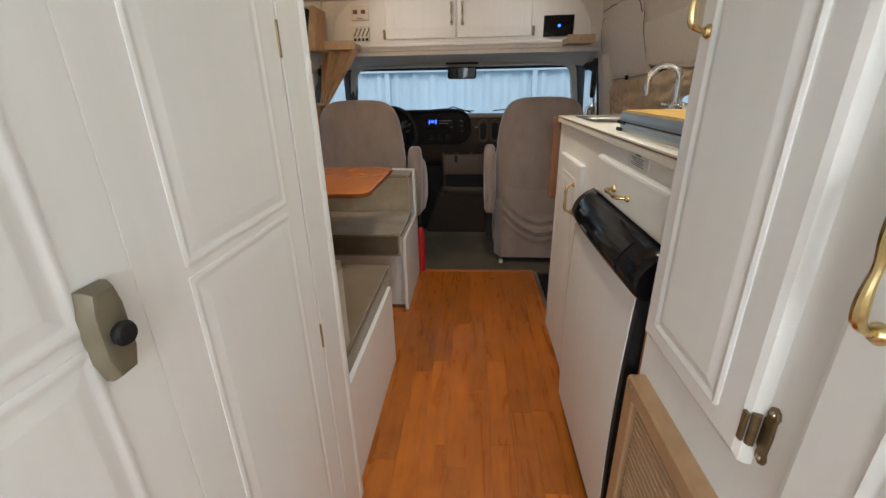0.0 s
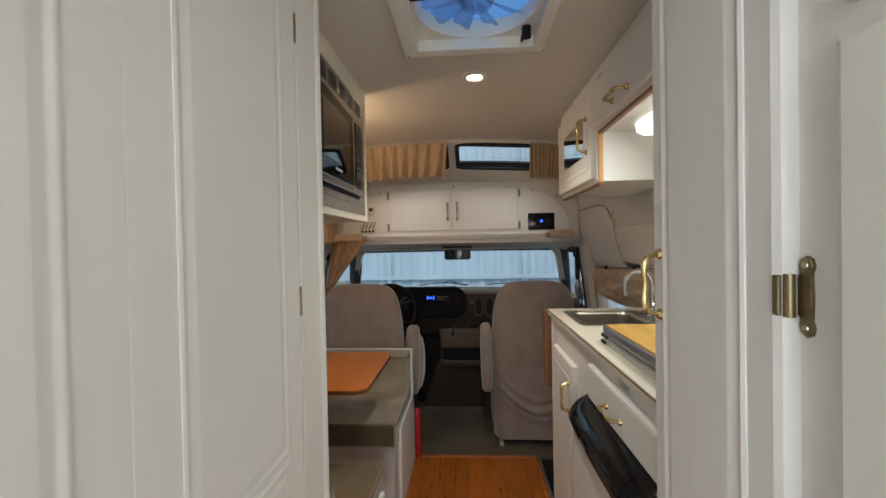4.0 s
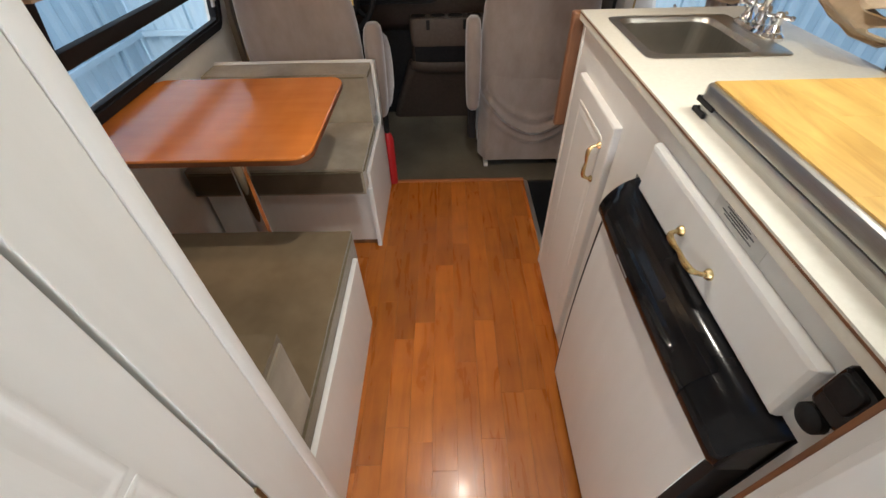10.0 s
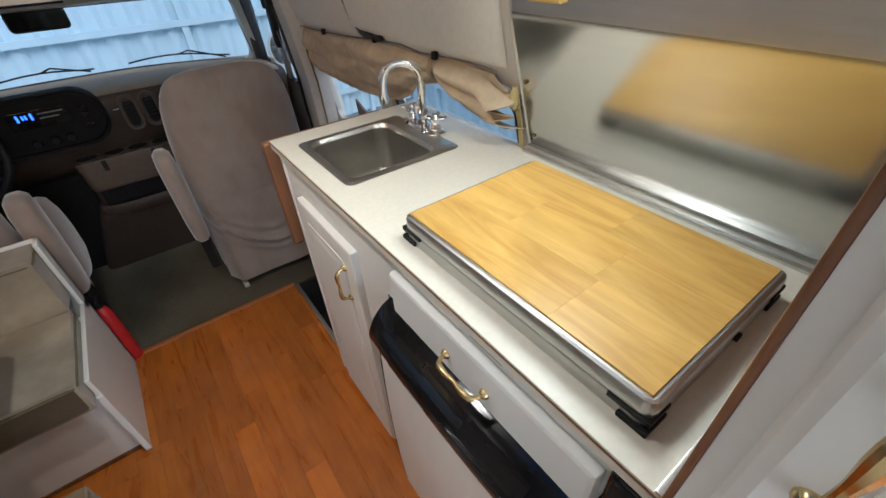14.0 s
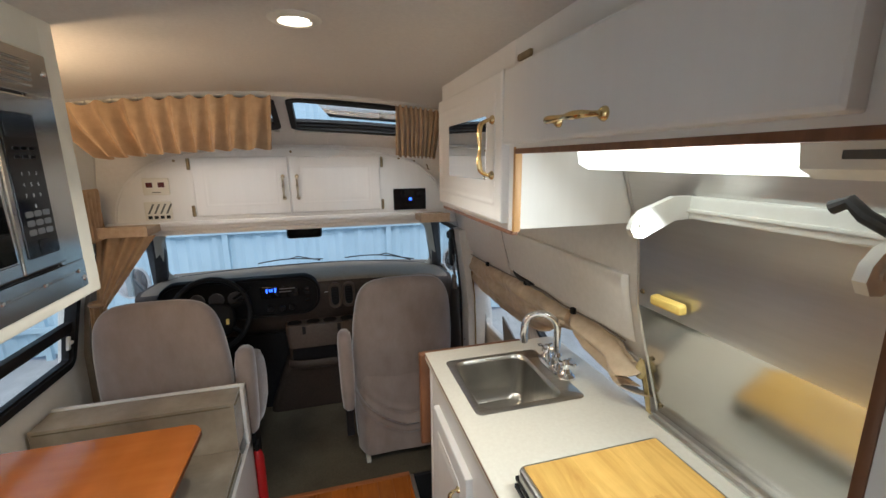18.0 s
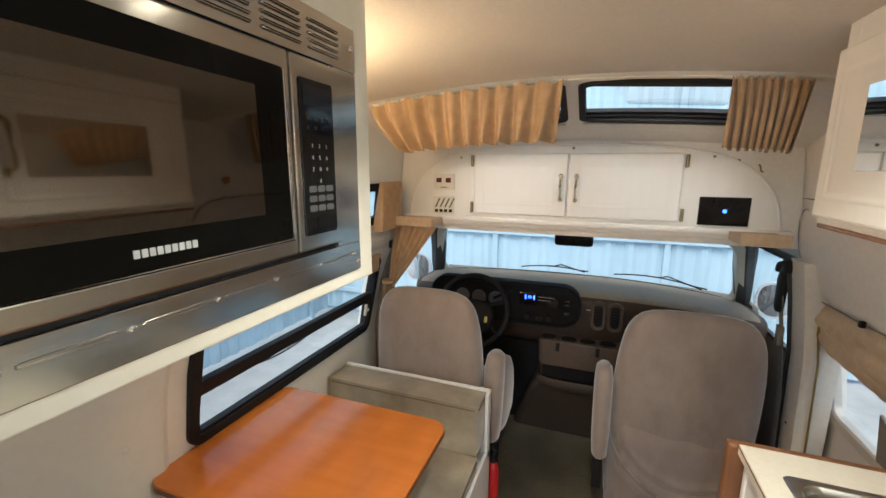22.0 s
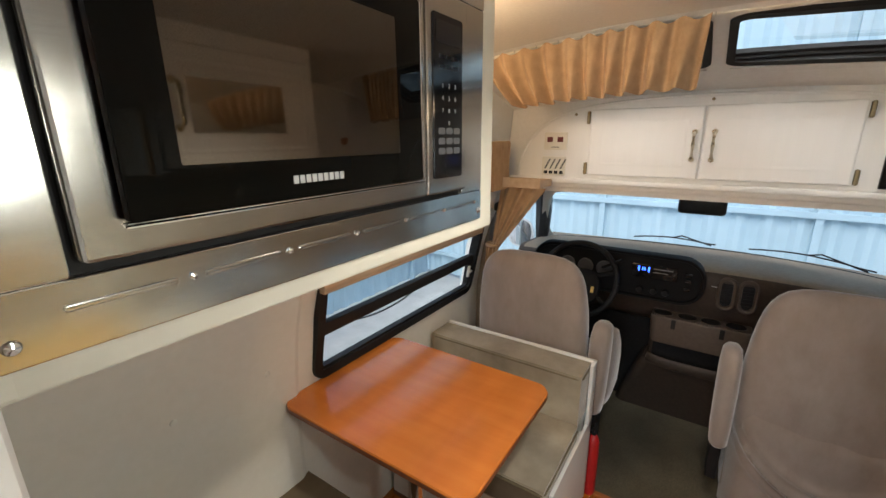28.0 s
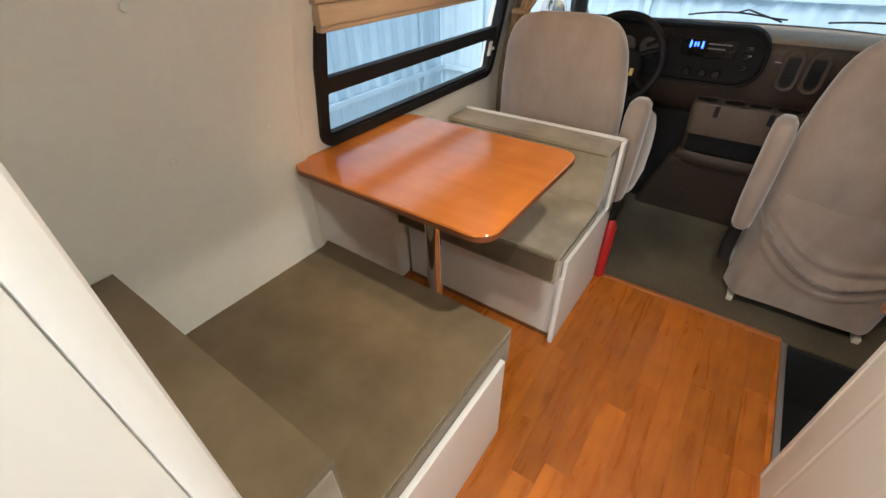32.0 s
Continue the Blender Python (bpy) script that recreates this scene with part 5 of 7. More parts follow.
for y in (HY0, HY1):
    for x in (HX0, HX1):
        sx, sy = (1 if x == HX0 else -1), (1 if y == HY0 else -1)
        for z0, z1, o, la in ((1.0080, 1.0165, 0.0022, 0.050), (0.9902, 0.9985, 0.0030, 0.034)):
            bx, by = sorted((x - o * sx, x + 0.004 * sx)), sorted((y - o * sy, y + la * sy))
            cx_, cy_ = sorted((x - o * sx, x + 0.038 * sx)), sorted((y - o * sy, y + 0.004 * sy))
            part("corner_bumper", join(box(bx[0], bx[1], by[0], by[1], z0, z1, 0.0018), box(cx_[0], cx_[1], cy_[0], cy_[1], z0 + 0.0002, z1 - 0.0002, 0.0018)), BLACK, hb, "black rubber corner band")
for x in (0.67,):
    part("latch_stud", box(x, x + 0.012, HY0 - 0.004, HY0 + 0.004, 1.002, 1.010, 0.001), BLACK, hb)

# splashback of steel, bowed with the wall
def splash(u, z, w):
    """The sheet leans with the wall and has one crisp bend."""
    return (float(np.interp(z, (0.98, 1.287, 1.297, 1.44, 1.47, 1.60, 1.64), (0.931, 0.8370, 0.8350, 0.822, 0.815, 0.771, 0.757))) - w, u, z)


sb = thing("splashback", (0.88, 1.3, 0.99), "brushed steel splashback behind the hob", "splashback")
part("sheet", loft([[splash(u, z, 0) for u in (0.974, 1.60)] + [splash(u, z, 0.003) for u in (1.60, 0.974)] for z in (*np.linspace(0.9905, 1.280, 15), 1.287, 1.292, 1.2945)]), STEEL_WALL, sb)
part("upper_sheet", loft([[splash(u, z, 0) for u in (0.974, 1.60)] + [splash(u, z, 0.003) for u in (1.60, 0.974)] for z in (1.2945, 1.297, *np.linspace(1.309, 1.635, 21))]), STEEL_UPPER, sb, "duller satin upper sheet")
part("edge_bead", tube([splash(1.602, z, 0.002) for z in np.linspace(0.992, 1.62, 20)], 0.004, 8), ALU, sb)
for z in (1.03, 1.16, 1.33, 1.60):
    c = splash(1.585, z, 0.004)
    part("screw", moved(lathe([(0, 0), (0.006, 0), (0.005, 0.003), (0, 0.004)], 10), Matrix.Translation(c) @ pose(0, 0, 0, 0, -90, 0)), OLDBRASS, sb)
br = thing("plate_rack", (0.80, 1.33, 1.47), "white folding wire-less rack bracket on the splashback", "rack")
br["label"] = "white plastic rack bracket screwed to the steel"
part("back_rail", join(box(0.774, 0.800, 1.10, 1.450, 1.516, 1.556, 0.003), box(0.768, 0.775, 1.10, 1.450, 1.528, 1.534, 0.002)), SHELFW, br)
for y in (1.115, 1.440):
    part("arm", loft([[(x, y + t, z) for x, z in ((0.785, 1.556), (0.740, 1.556), (0.675, 1.533), (0.660, 1.518), (0.655, 1.502), (0.664, 1.488), (0.682, 1.486), (0.745, 1.514), (0.785, 1.516))] for t in (-0.006, 0.006)]), SHELFW, br, "white bracket arm")
    part("pivot", cyl(0.678, y - 0.009, 1.509, 0.007, 0.018, "y", 12), CREAM, br)
hk = thing("roll_holder", (0.74, 1.07, 1.51), "dark bent metal arm beside the rack", "holder")
part("arm", tube([(0.70, 1.176, 1.566), (0.70, 1.160, 1.574), (0.70, 1.145, 1.560), (0.702, 1.125, 1.549), (0.706, 1.07, 1.545), (0.72, 1.01, 1.548), (0.762, 0.985, 1.552)], 0.008, 10), RUBBER, hk)
ys = thing("cupboard_catch", (0.84, 1.52, 1.29), "yellow plastic catch on the splashback", "catch")
part("body", moved(slab(FACE_R(0), -0.040, 0.040, -0.011, 0.011, 0, 0.018, 0.007, 0.006), pose(0.822, 1.500, 1.330, 0, -6, 0)), YELLOW, ys)

# upper cupboards
UX = 0.520
uc = thing("upper_cupboard", (0.68, 1.86, 1.48), "white upper cupboard with a mirrored door", "cupboard")
part("carcass", box(UX + 0.004, 0.80, 1.612, 2.130, 1.482, 1.84), WHITE_FLAT, uc)
part("face_frame", join(slab(FACE_R(UX + 0.004), 1.612, 2.135, 1.478, 1.500, 0, 0.006, 0.002), slab(FACE_R(UX + 0.004), 1.612, 2.135, 1.78, 1.852, 0, 0.006, 0.002), slab(FACE_R(UX + 0.004), 2.095, 2.135, 1.478, 1.852, 0, 0.0065, 0.002), slab(FACE_R(UX + 0.004), 1.612, 1.655, 1.478, 1.852, 0, 0.0065, 0.002)), WHITE, uc)
ud = part("door", routed(FACE_R(UX - 0.002), 1.632, 2.118, 1.492, 1.792, 0.018, [(1.664, 2.086, 1.526, 1.760)], 0.012, 0.010, 0.7), WHITE, uc, "white door with a mirror panel")
part("mirror_panel", slab(FACE_R(UX - 0.0218), 1.708, 1.992, 1.578, 1.712, 0, 0.0016, 0.0008, 0.002), MIRROR, ud, "inset mirror")
bow_handle(UX - 0.0215, 1.674, 1.645, 0.112, -1, "z", BRASS, ud)
for z in (1.55, 1.74):
    part("hinge", slab(FACE_R(UX - 0.002), 2.119, 2.128, z - 0.022, z + 0.022, 0, 0.005, 0.001), OLDBRASS, ud)
part("oak_edge", box(UX - 0.003, UX + 0.012, 1.602, 1.612, 1.478, 1.645, 0.002), OAK, uc, "honey oak edge")
part("dark_edge", box(UX - 0.003, UX + 0.012, 1.612, 2.130, 1.470, 1.478, 0.002), BROWN, uc, "brown lower edge")
uh = thing("upper_cupboard", (0.68, 1.3, 1.64), "white upper cupboard with a lift-up door above the hob", "cupboard")
part("carcass", box(UX + 0.004, 0.79, 0.974, 1.611, 1.640, 1.84), WHITE_FLAT, uh)
part("oak_edge", box(UX - 0.003, UX + 0.012, 0.974, 1.611, 1.632, 1.642, 0.002), BROWN, uh, "brown lower edge")
part("top_rail", slab(FACE_R(UX + 0.004), 0.974, 1.6125, 1.640, 1.852, 0, 0.0055, 0.002), WHITE, uh)
ul = part("door", routed(FACE_R(UX - 0.002), 1.056, 1.628, 1.650, 1.790, 0.018, [], 0.01), WHITE, uh, "white lift-up door")
bow_handle(UX - 0.020, 1.365, 1.676, 0.105, -1, "y", BRASS, ul)
part("hinge", slab(FACE_R(UX - 0.002), 1.545, 1.597, 1.796, 1.808, 0, 0.005, 0.001, 0.004), OLDBRASS, uh, "antique brass hinge")
structure("trim_ceiling_right", box(UX - 0.004, UX + 0.01, 0.974, 2.135, 1.846, 1.858, 0.003), CREAM, "cream bead between cupboards and ceiling", "trim")
tl = thing("strip_light", (0.66, 1.4, 1.60), "white fluorescent strip light under the cupboard", "lamp")
part("diffuser", loft([[(x, y, z) for x, z in ((0.60, 1.638), (0.605, 1.612), (0.625, 1.602), (0.70, 1.602), (0.72, 1.612), (0.725, 1.638))] for y in (1.152, 1.160, 1.515, 1.522)]), TUBEGLOW, tl, "glowing white diffuser")
part("end_housing", loft([[(x, y, z) for x, z in ((0.598, 1.639), (0.603, 1.610), (0.625, 1.600), (0.70, 1.600), (0.722, 1.610), (0.727, 1.639))] for y in (1.000, 1.010, 1.150)]), SHELFW, tl, "white end housing")
part("logo_bar", slab(FACE_R(0.6005), 1.075, 1.115, 1.619, 1.627, 0, 0.0006, 0.0002, 0.001), INK, tl, "small dark maker's mark")

# side window over the worktop and the bunched curtain
for nm, (a, b, c, d_), lbl in (("window_galley", RWIN1, "window above the worktop"), ("window_side_door", RWIN2, "window in the side door")):
    wn = thing(nm, (0.95, (a + b) / 2, c), lbl + " with pale rubber frame", "window", "", "structure")
    onr = lambda u, v, w: (wall_x(v) - w, u, v)
    ra = [(u, v) for u, v in rounded(a - 0.012, b + 0.012, c - 0.012, d_ + 0.012, 0.06, None, 6)]
    rb_ = [(u, v) for u, v in rounded(a + 0.02, b - 0.02, c + 0.02, d_ - 0.02, 0.04, None, 6)]
    part("window_frame", loft([[onr(u, v, w) for u, v in r_] for r_, w in ((ra, -0.02), (ra, 0.008), (rb_, 0.008), (rb_, -0.02), (ra, -0.02))], False), PILLAR, wn)
    rc_ = [(u, v) for u, v in rounded(a + 0.030, b - 0.030, c + 0.030, d_ - 0.030, 0.035, None, 6)]
    part("gasket", loft([[onr(u, v, w) for u, v in r_] for r_, w in ((rb_, -0.019), (rb_, 0.010), (rc_, 0.006), (rc_, -0.019))], False), RUBBER if nm == "window_galley" else PILLAR, wn, "rubber gasket")
    pz = part("pane", slab(onr, a, b, c, d_, -0.026, -0.022, 0.001), GLASS, wn)
    pz.visible_shadow = False
cu_top = lambda y: float(np.interp(y, (1.62, 1.68, 1.80, 1.97, 2.10, 2.25, 2.40, 2.63, 2.90, 3.02), (1.130, 1.155, 1.160, 1.148, 1.158, 1.150, 1.138, 1.126, 1.120, 1.130)))
cu_bot = lambda y: float(np.interp(y, (1.62, 1.66, 1.74, 1.82, 1.92, 2.04, 2.11, 2.20, 2.45, 2.75, 2.95, 3.02), (1.035, 1.018, 1.018, 1.038, 1.085, 1.055, 1.005, 0.968, 0.940, 0.940, 0.955, 0.968)))


def swag(u, v):
    y = 1.625 + 1.40 * u
    z = cu_top(y) + (cu_bot(y) - cu_top(y)) * v
    near = math.exp(-((y - 1.63) / 0.07) ** 2)
    smooth = 1 / (1 + math.exp((y - 2.2) / 0.06))
    drift = 2.2 * noise.noise(Vector((y * 3.1, 0.4, 0.7)))
    folds = 0.013 * math.sin(v * 2.6 * math.pi * 2 + y * 5 + drift) * (0.35 + 0.4 * smooth + near) + 0.016 * noise.noise(Vector((y * 5 + z * 8, z * 26, 1.3))) + 0.006 * noise.noise(Vector((y * 22, z * 40, 4.1)))
    tie = math.exp(-((y - 1.92) / 0.035) ** 2)
    bulge = (0.034 + 0.020 * near) * math.sin(math.pi * min(1, v * 1.05)) ** 0.7 * (1 - 0.6 * tie)
    return (min(wall_x(z), 0.925) - 0.010 - bulge - folds * (1 - 0.7 * tie), y + 0.02 * near * math.sin(v * 20), z)


cr = thing("rolled_curtain", (0.9, 2.3, 1.1), "bunched tan curtain tied up along the side window", "curtain")
part("cloth", sheet(swag, 120, 30), TANPALE, cr)
for y in (1.92,):
    part("tie", loft([[(wall_x(z) - 0.012 - 0.030 * math.sin(math.pi * k / 8) , yy, z) for k, z in enumerate(np.linspace(cu_top(y) + 0.006, cu_bot(y) - 0.004, 9))] for yy in (y - 0.011, y + 0.011)], False, False), TAN, cr)
part("rail", tube([(wall_x(1.17) - 0.002, y, cu_top(y) + 0.008) for y in np.linspace(1.68, 3.0, 14)], 0.0025, 8), CABTRIM, cr, "dark curtain track")
for y in (1.90, 2.22, 2.62):
    part("clip", box(wall_x(1.17) - 0.016, wall_x(1.17) - 0.002, y, y + 0.016, cu_top(y), cu_top(y) + 0.02, 0.003), BLACK, cr, "small black clip")
part("strap", loft([[(x, y, z) for y in (1.606, 1.620)] + [(x + 0.003, y, z) for y in (1.620, 1.606)] for x, z in ((0.868, 1.145), (0.880, 1.10), (0.893, 1.05), (0.904, 0.994))]), WEBBING, cr, "pale yellow webbing strap")
part("knot", loft([ellipse(0.872, 1.617, z, a, b, 14, 2.4) for z, a, b in ((1.092, 0.004, 0.006), (1.098, 0.009, 0.011), (1.108, 0.007, 0.013), (1.120, 0.010, 0.012), (1.130, 0.006, 0.010), (1.140, 0.003, 0.004))]), WEBBING, cr, "yellow knot of the strap")
# padded lining panel between cupboard and side door
structure("lining_panel_right", loft([[(wall_x(z) - w * k, y + 0.012 * (1.30 - z) * (y > 2.3), z) for z, k in ((1.176, 0.0), (1.180, 0.8), (1.190, 1.0), (1.22, 1.0), (1.26, 1.0), (1.30, 1.05), (1.335, 1.2), (1.346, 1.15), (1.352, 0.9), (1.354, 0.0))] for y, w in ((1.64, 0.002), (1.65, 0.014), (1.80, 0.016), (2.0, 0.014), (2.2, 0.016), (2.350, 0.014), (2.360, 0.010), (2.362, 0.001))], False, False), CAP, "pale smooth lining panel above the curtain", "wall panel", 50)
structure("lining_pillar_right", loft([[(wall_x(z) - w, y + 0.012 * (1.30 - z) * (y < 2.4) - 0.05 * max(0.0, (z - 1.36) / 0.08) ** 2 * (y > 2.9), z) for z in np.linspace(1.152, 1.44, 10)] for y, w in ((2.366, 0.001), (2.370, 0.012), (2.55, 0.016), (2.80, 0.016), (2.99, 0.015), (3.0, 0.012), (3.005, 0.001))], False, False), CAP, "pale lining panel beside the cab", "wall panel", 50)


# ---- overhead cabinet, cap windows and curtains ----
FB = FACE_B(3.0)
oc = thing("overhead_cabinet", (0, 3.1, 1.355), "white arched overhead cabinet above the cab with two doors", "cabinet")
arch_u = np.linspace(-1, 1, 33)


def arch_z(x):
    e = abs(x) / 0.758
    return 1.352 + (1.682 - 1.352) * (0.82 * max(0.0, 1 - e ** 6) ** 0.5 + 0.18 * max(0.0, 1 - e * e))


rim = [(0.758 * math.sin(math.pi / 2 * u), arch_z(0.758 * math.sin(math.pi / 2 * u))) for u in arch_u]
part("face", loft([[FB(u, v, w) for u, v in rim] + [FB(u, 1.352, w) for u, v in reversed(rim[1:-1])] for w in (-0.02, 0.0)]), WHITE_FLAT, oc)
part("edge_bead", tube([FB(u, v + 0.002, 0.001) for u, v in rim], 0.0055, 8), WHITE, oc, "rounded white bead round the arch")
part("lower_lip", box(-0.80, 0.80, 2.985, 3.02, 1.335, 1.357, 0.006), WHITE, oc)
for u0, u1, hx_, gx in ((-0.432, -0.018, -0.044, -0.443), (-0.014, 0.418, 0.020, 0.430)):
    d = part("door", routed(FB, u0, u1, 1.374, 1.646, 0.014, [(u0 + 0.045, u1 - 0.045, 1.418, 1.603)], 0.010, 0.010, 0.35), WHITE, oc, "white door with a raised panel")
    bm = tube(curve_through([FB(hx_, 1.452, 0.014), FB(hx_, 1.455, 0.032), FB(hx_, 1.475, 0.036), FB(hx_, 1.50, 0.034), FB(hx_, 1.525, 0.036), FB(hx_, 1.546, 0.032), FB(hx_, 1.549, 0.014)], 4), 0.0044, 8, lambda t: 0.9 + 0.5 * abs(math.sin(3 * math.pi * t)))
    part("handle", join(bm, *[moved(lathe([(0, 0), (0.010, 0), (0.008, 0.004), (0, 0.006)], 12), Matrix.Translation(FB(hx_, z, 0.014)) @ pose(0, 0, 0, 90, 0, 0)) for z in (1.449, 1.552)]), PALEBRASS, d, "worn pale brass bow handle")
    for z in (1.615, 1.402):
        part("hinge", slab(FB, gx - 0.006, gx + 0.006, z - 0.026, z + 0.026, 0, 0.015, 0.003, 0.005), OLDBRASS, d, "antique brass hinge")
dp = thing("control_display", (0.57, 2.99, 1.37), "black glass control display with a blue light", "display")
part("panel", slab(FB, 0.486, 0.656, 1.368, 1.478, 0, 0.012, 0.003, 0.003), BLACKPL, dp)
part("blue_light", join(moved(lathe([(0, 0), (0.0075, 0), (0.0075, 0.0015), (0, 0.002)], 16), Matrix.Translation(FB(0.573, 1.424, 0.012)) @ pose(0, 0, 0, 90, 0, 0))), BLUEGLOW, dp, "glowing blue symbol")
th = thing("monitor_panel", (-0.58, 2.99, 1.477), "cream tank monitor panel with two small windows", "control panel")
part("plate", slab(FB, -0.634, -0.530, 1.480, 1.556, 0, 0.010, 0.003, 0.004), CREAM, th)
for u in (-0.607, -0.560):
    part("readout", slab(FB, u - 0.013, u + 0.013, 1.514, 1.536, 0.010, 0.0112, 0.0004, 0.001), material("dark_red_readout", (0.10, 0.02, 0.02), (0.13, 0.03, 0.03), 0.2), th)
part("print_line", slab(FB, -0.60, -0.565, 1.490, 1.494, 0.010, 0.0108, 0.0002, 0.0005), INK, th)
sw = thing("switch_panel", (-0.58, 2.99, 1.363), "cream switch panel with slanted black stripes", "control panel")
part("plate", slab(FB, -0.640, -0.532, 1.366, 1.450, 0, 0.010, 0.003, 0.004), CREAM, sw)
for k in range(4):
    u = -0.628 + k * 0.024
    part("stripe", loft([[FB(u + a, z, w) for a, z in ((0, 1.396), (0.008, 1.396), (0.030, 1.440), (0.022, 1.440))] for w in (0.0095, 0.0112)]), INK, sw)
    part("switch", slab(FB, u, u + 0.016, 1.373, 1.387, 0.010, 0.014, 0.002, 0.002), BLACK, sw)
for u, v in ((-0.50, 1.63), (0.52, 1.632), (0, 1.668), (0.60, 1.617)):
    solo("screw_cap", FB(u, v, 0), moved(lathe([(0, 0), (0.006, 0), (0.005, 0.003), (0, 0.004)], 10), Matrix.Translation(FB(u, v, 0)) @ pose(0, 0, 0, 90, 0, 0)), OLDBRASS, "small dark screw cap on the cabinet face", "screw cap", "cabinet screw caps")
solo("coat_hook", FB(0.665, 1.585, 0), join(tube([FB(0.665, 1.60, 0.002), FB(0.665, 1.598, 0.014), FB(0.668, 1.578, 0.020), FB(0.676, 1.574, 0.016)], 0.003, 6)), OLDBRASS, "small metal hook on the cabinet face", "hook")
for s, x0, x1 in ((-1, -0.800, -0.585), (1, 0.595, 0.745)):
    solo("corner_shelf", ((x0 + x1) / 2, 2.93, 1.31), join(box(x0, x1, 2.84, 2.986, 1.318, 1.350, 0.004), box(x0, x1, 2.836, 2.842, 1.318, 1.362, 0.002)), PINE, "small tan wooden corner shelf under the overhead cabinet", "shelf", "corner shelves")

# cap windows
for k, (a, b) in enumerate(CAPWIN):
    wn = thing("window_cap", cap_point((a + b) / 2, 0.4), "black-framed window in the front cap of the roof", "window", "cap windows", "structure")
    def ring_c(i, w, r):
        return [cap_point(u, s_, w) for u, s_ in rounded(a + i, b - i, CAPS[0] + i * 2.1, CAPS[1] - i * 2.1, r, None, 6)]
    part("window_frame", loft([ring_c(-0.012, 0.01, 0.06), ring_c(-0.012, -0.008, 0.06), ring_c(0.011, -0.008, 0.03), ring_c(0.011, 0.035, 0.03)], False), BLACK, wn, "black rubber frame")
    pc = part("pane", loft([ring_c(0.02, 0.028, 0.03), ring_c(0.02, 0.031, 0.03)]), GLASS, wn)
    pc.visible_shadow = False
    part("slide_channel", loft([[cap_point(u, s_, w) for u in np.linspace(a - 0.004, b + 0.004, 9)] for s_, w in ((CAPS[1] - 0.075, 0.026), (CAPS[1] - 0.075, 0.010), (CAPS[1] - 0.05, 0.008), (CAPS[1] - 0.045, 0.000), (CAPS[1] + 0.004, -0.002), (CAPS[1] + 0.004, 0.026))], False, False), BLACK, wn, "black lower slide channel")
    part("sill", loft([[cap_point(u, s_, w) for u in np.linspace(a, b, 7)] for s_, w in ((CAPS[1] + 0.06, 0.0), (CAPS[1] + 0.05, -0.008), (CAPS[1] + 0.11, -0.008), (CAPS[1] + 0.13, 0.0))], False, False), CAP, wn, "pale moulded sill")


def pleated(x0, x1, y, ztop, zbot, n, amp, seed, slant=0.0, swing=0.0):
    """A curtain hung from n hooks: pinched at the top, opening into soft uneven folds with a wavy hem."""
    def fn(u, v):
        ph = 2 * math.pi * n * (u + 0.012 * math.sin(9 * u + seed))
        k = 0.75 + 0.5 * noise.noise(Vector((u * n * 0.8, seed, 0.3)))
        fold = math.sin(ph + 0.9 * v * noise.noise(Vector((u * n * 0.5, seed + 5, 0)))) + 0.28 * math.sin(2 * ph + 1.1 + 1.5 * v)
        crest = 0.5 + 0.5 * math.cos(ph)
        x = x0 + (x1 - x0) * u - slant * v * u * u + swing * v ** 1.5 * (1 - u) ** 3 + 0.007 * v * math.cos(ph * 1.0 + seed)
        depth = amp * k * (0.25 + 0.75 * v ** 0.8)
        return (x, y(x) - 0.5 * amp - 0.45 * depth * fold - 0.02 * v * (1 - v), ztop(x) - 0.013 * (1 - crest) * (1 - v) + (zbot(x) - ztop(x)) * v + 0.0045 * v * v * fold * k)
    return fn


roofy = lambda x: 2.60 - 0.10 * (abs(x) / 0.8) ** 2
c_l = thing("cap_curtain", (-0.35, 2.58, 1.75), "tan pleated curtain drawn over the cap window", "curtain", "cap curtains")
part("cloth", sheet(pleated(-0.675, -0.02, lambda x: roofy(x) - 0.012, lambda x: ceil_z(x) - 0.012, lambda x: 1.669 - 0.10 * x * x, 10, 0.068, 1.0, 0.020, 0.11), 200, 16), TAN, c_l)
part("hooks", join(*[cyl(-0.66 + 0.072 * k, roofy(-0.66 + 0.072 * k) - 0.012, ceil_z(-0.66 + 0.072 * k) - 0.014, 0.0022, 0.016, "z", 6) for k in range(10)]), CHROME, c_l)
c_r = thing("cap_curtain", (0.52, 2.58, 1.75), "tan curtain gathered in tight folds beside the cap window", "curtain", "cap curtains")
part("cloth", sheet(pleated(0.435, 0.612, lambda x: roofy(x) - 0.014, lambda x: ceil_z(x) - 0.012, lambda x: 1.650 - 0.06 * x * x, 9, 0.056, 2.0, 0.030), 180, 16), TAN, c_r)
structure("curtain_track", tube([(x, roofy(x) - 0.004, ceil_z(x) - 0.007) for x in np.linspace(-0.70, 0.68, 20)], 0.0055, 8), CREAM, "cream curtain track along the cap", "trim")

# cab side curtain on the driver's side, tied back
def tied(u, v):
    x = -0.80 + 0.235 * u * (1 - 0.80 * v) - 0.055 * v
    return (x, 2.90 - 0.05 * u + 0.03 * v + 0.012 * math.sin(u * 20) * (1 - 0.4 * v), 1.318 - 0.30 * v - 0.02 * u * v)


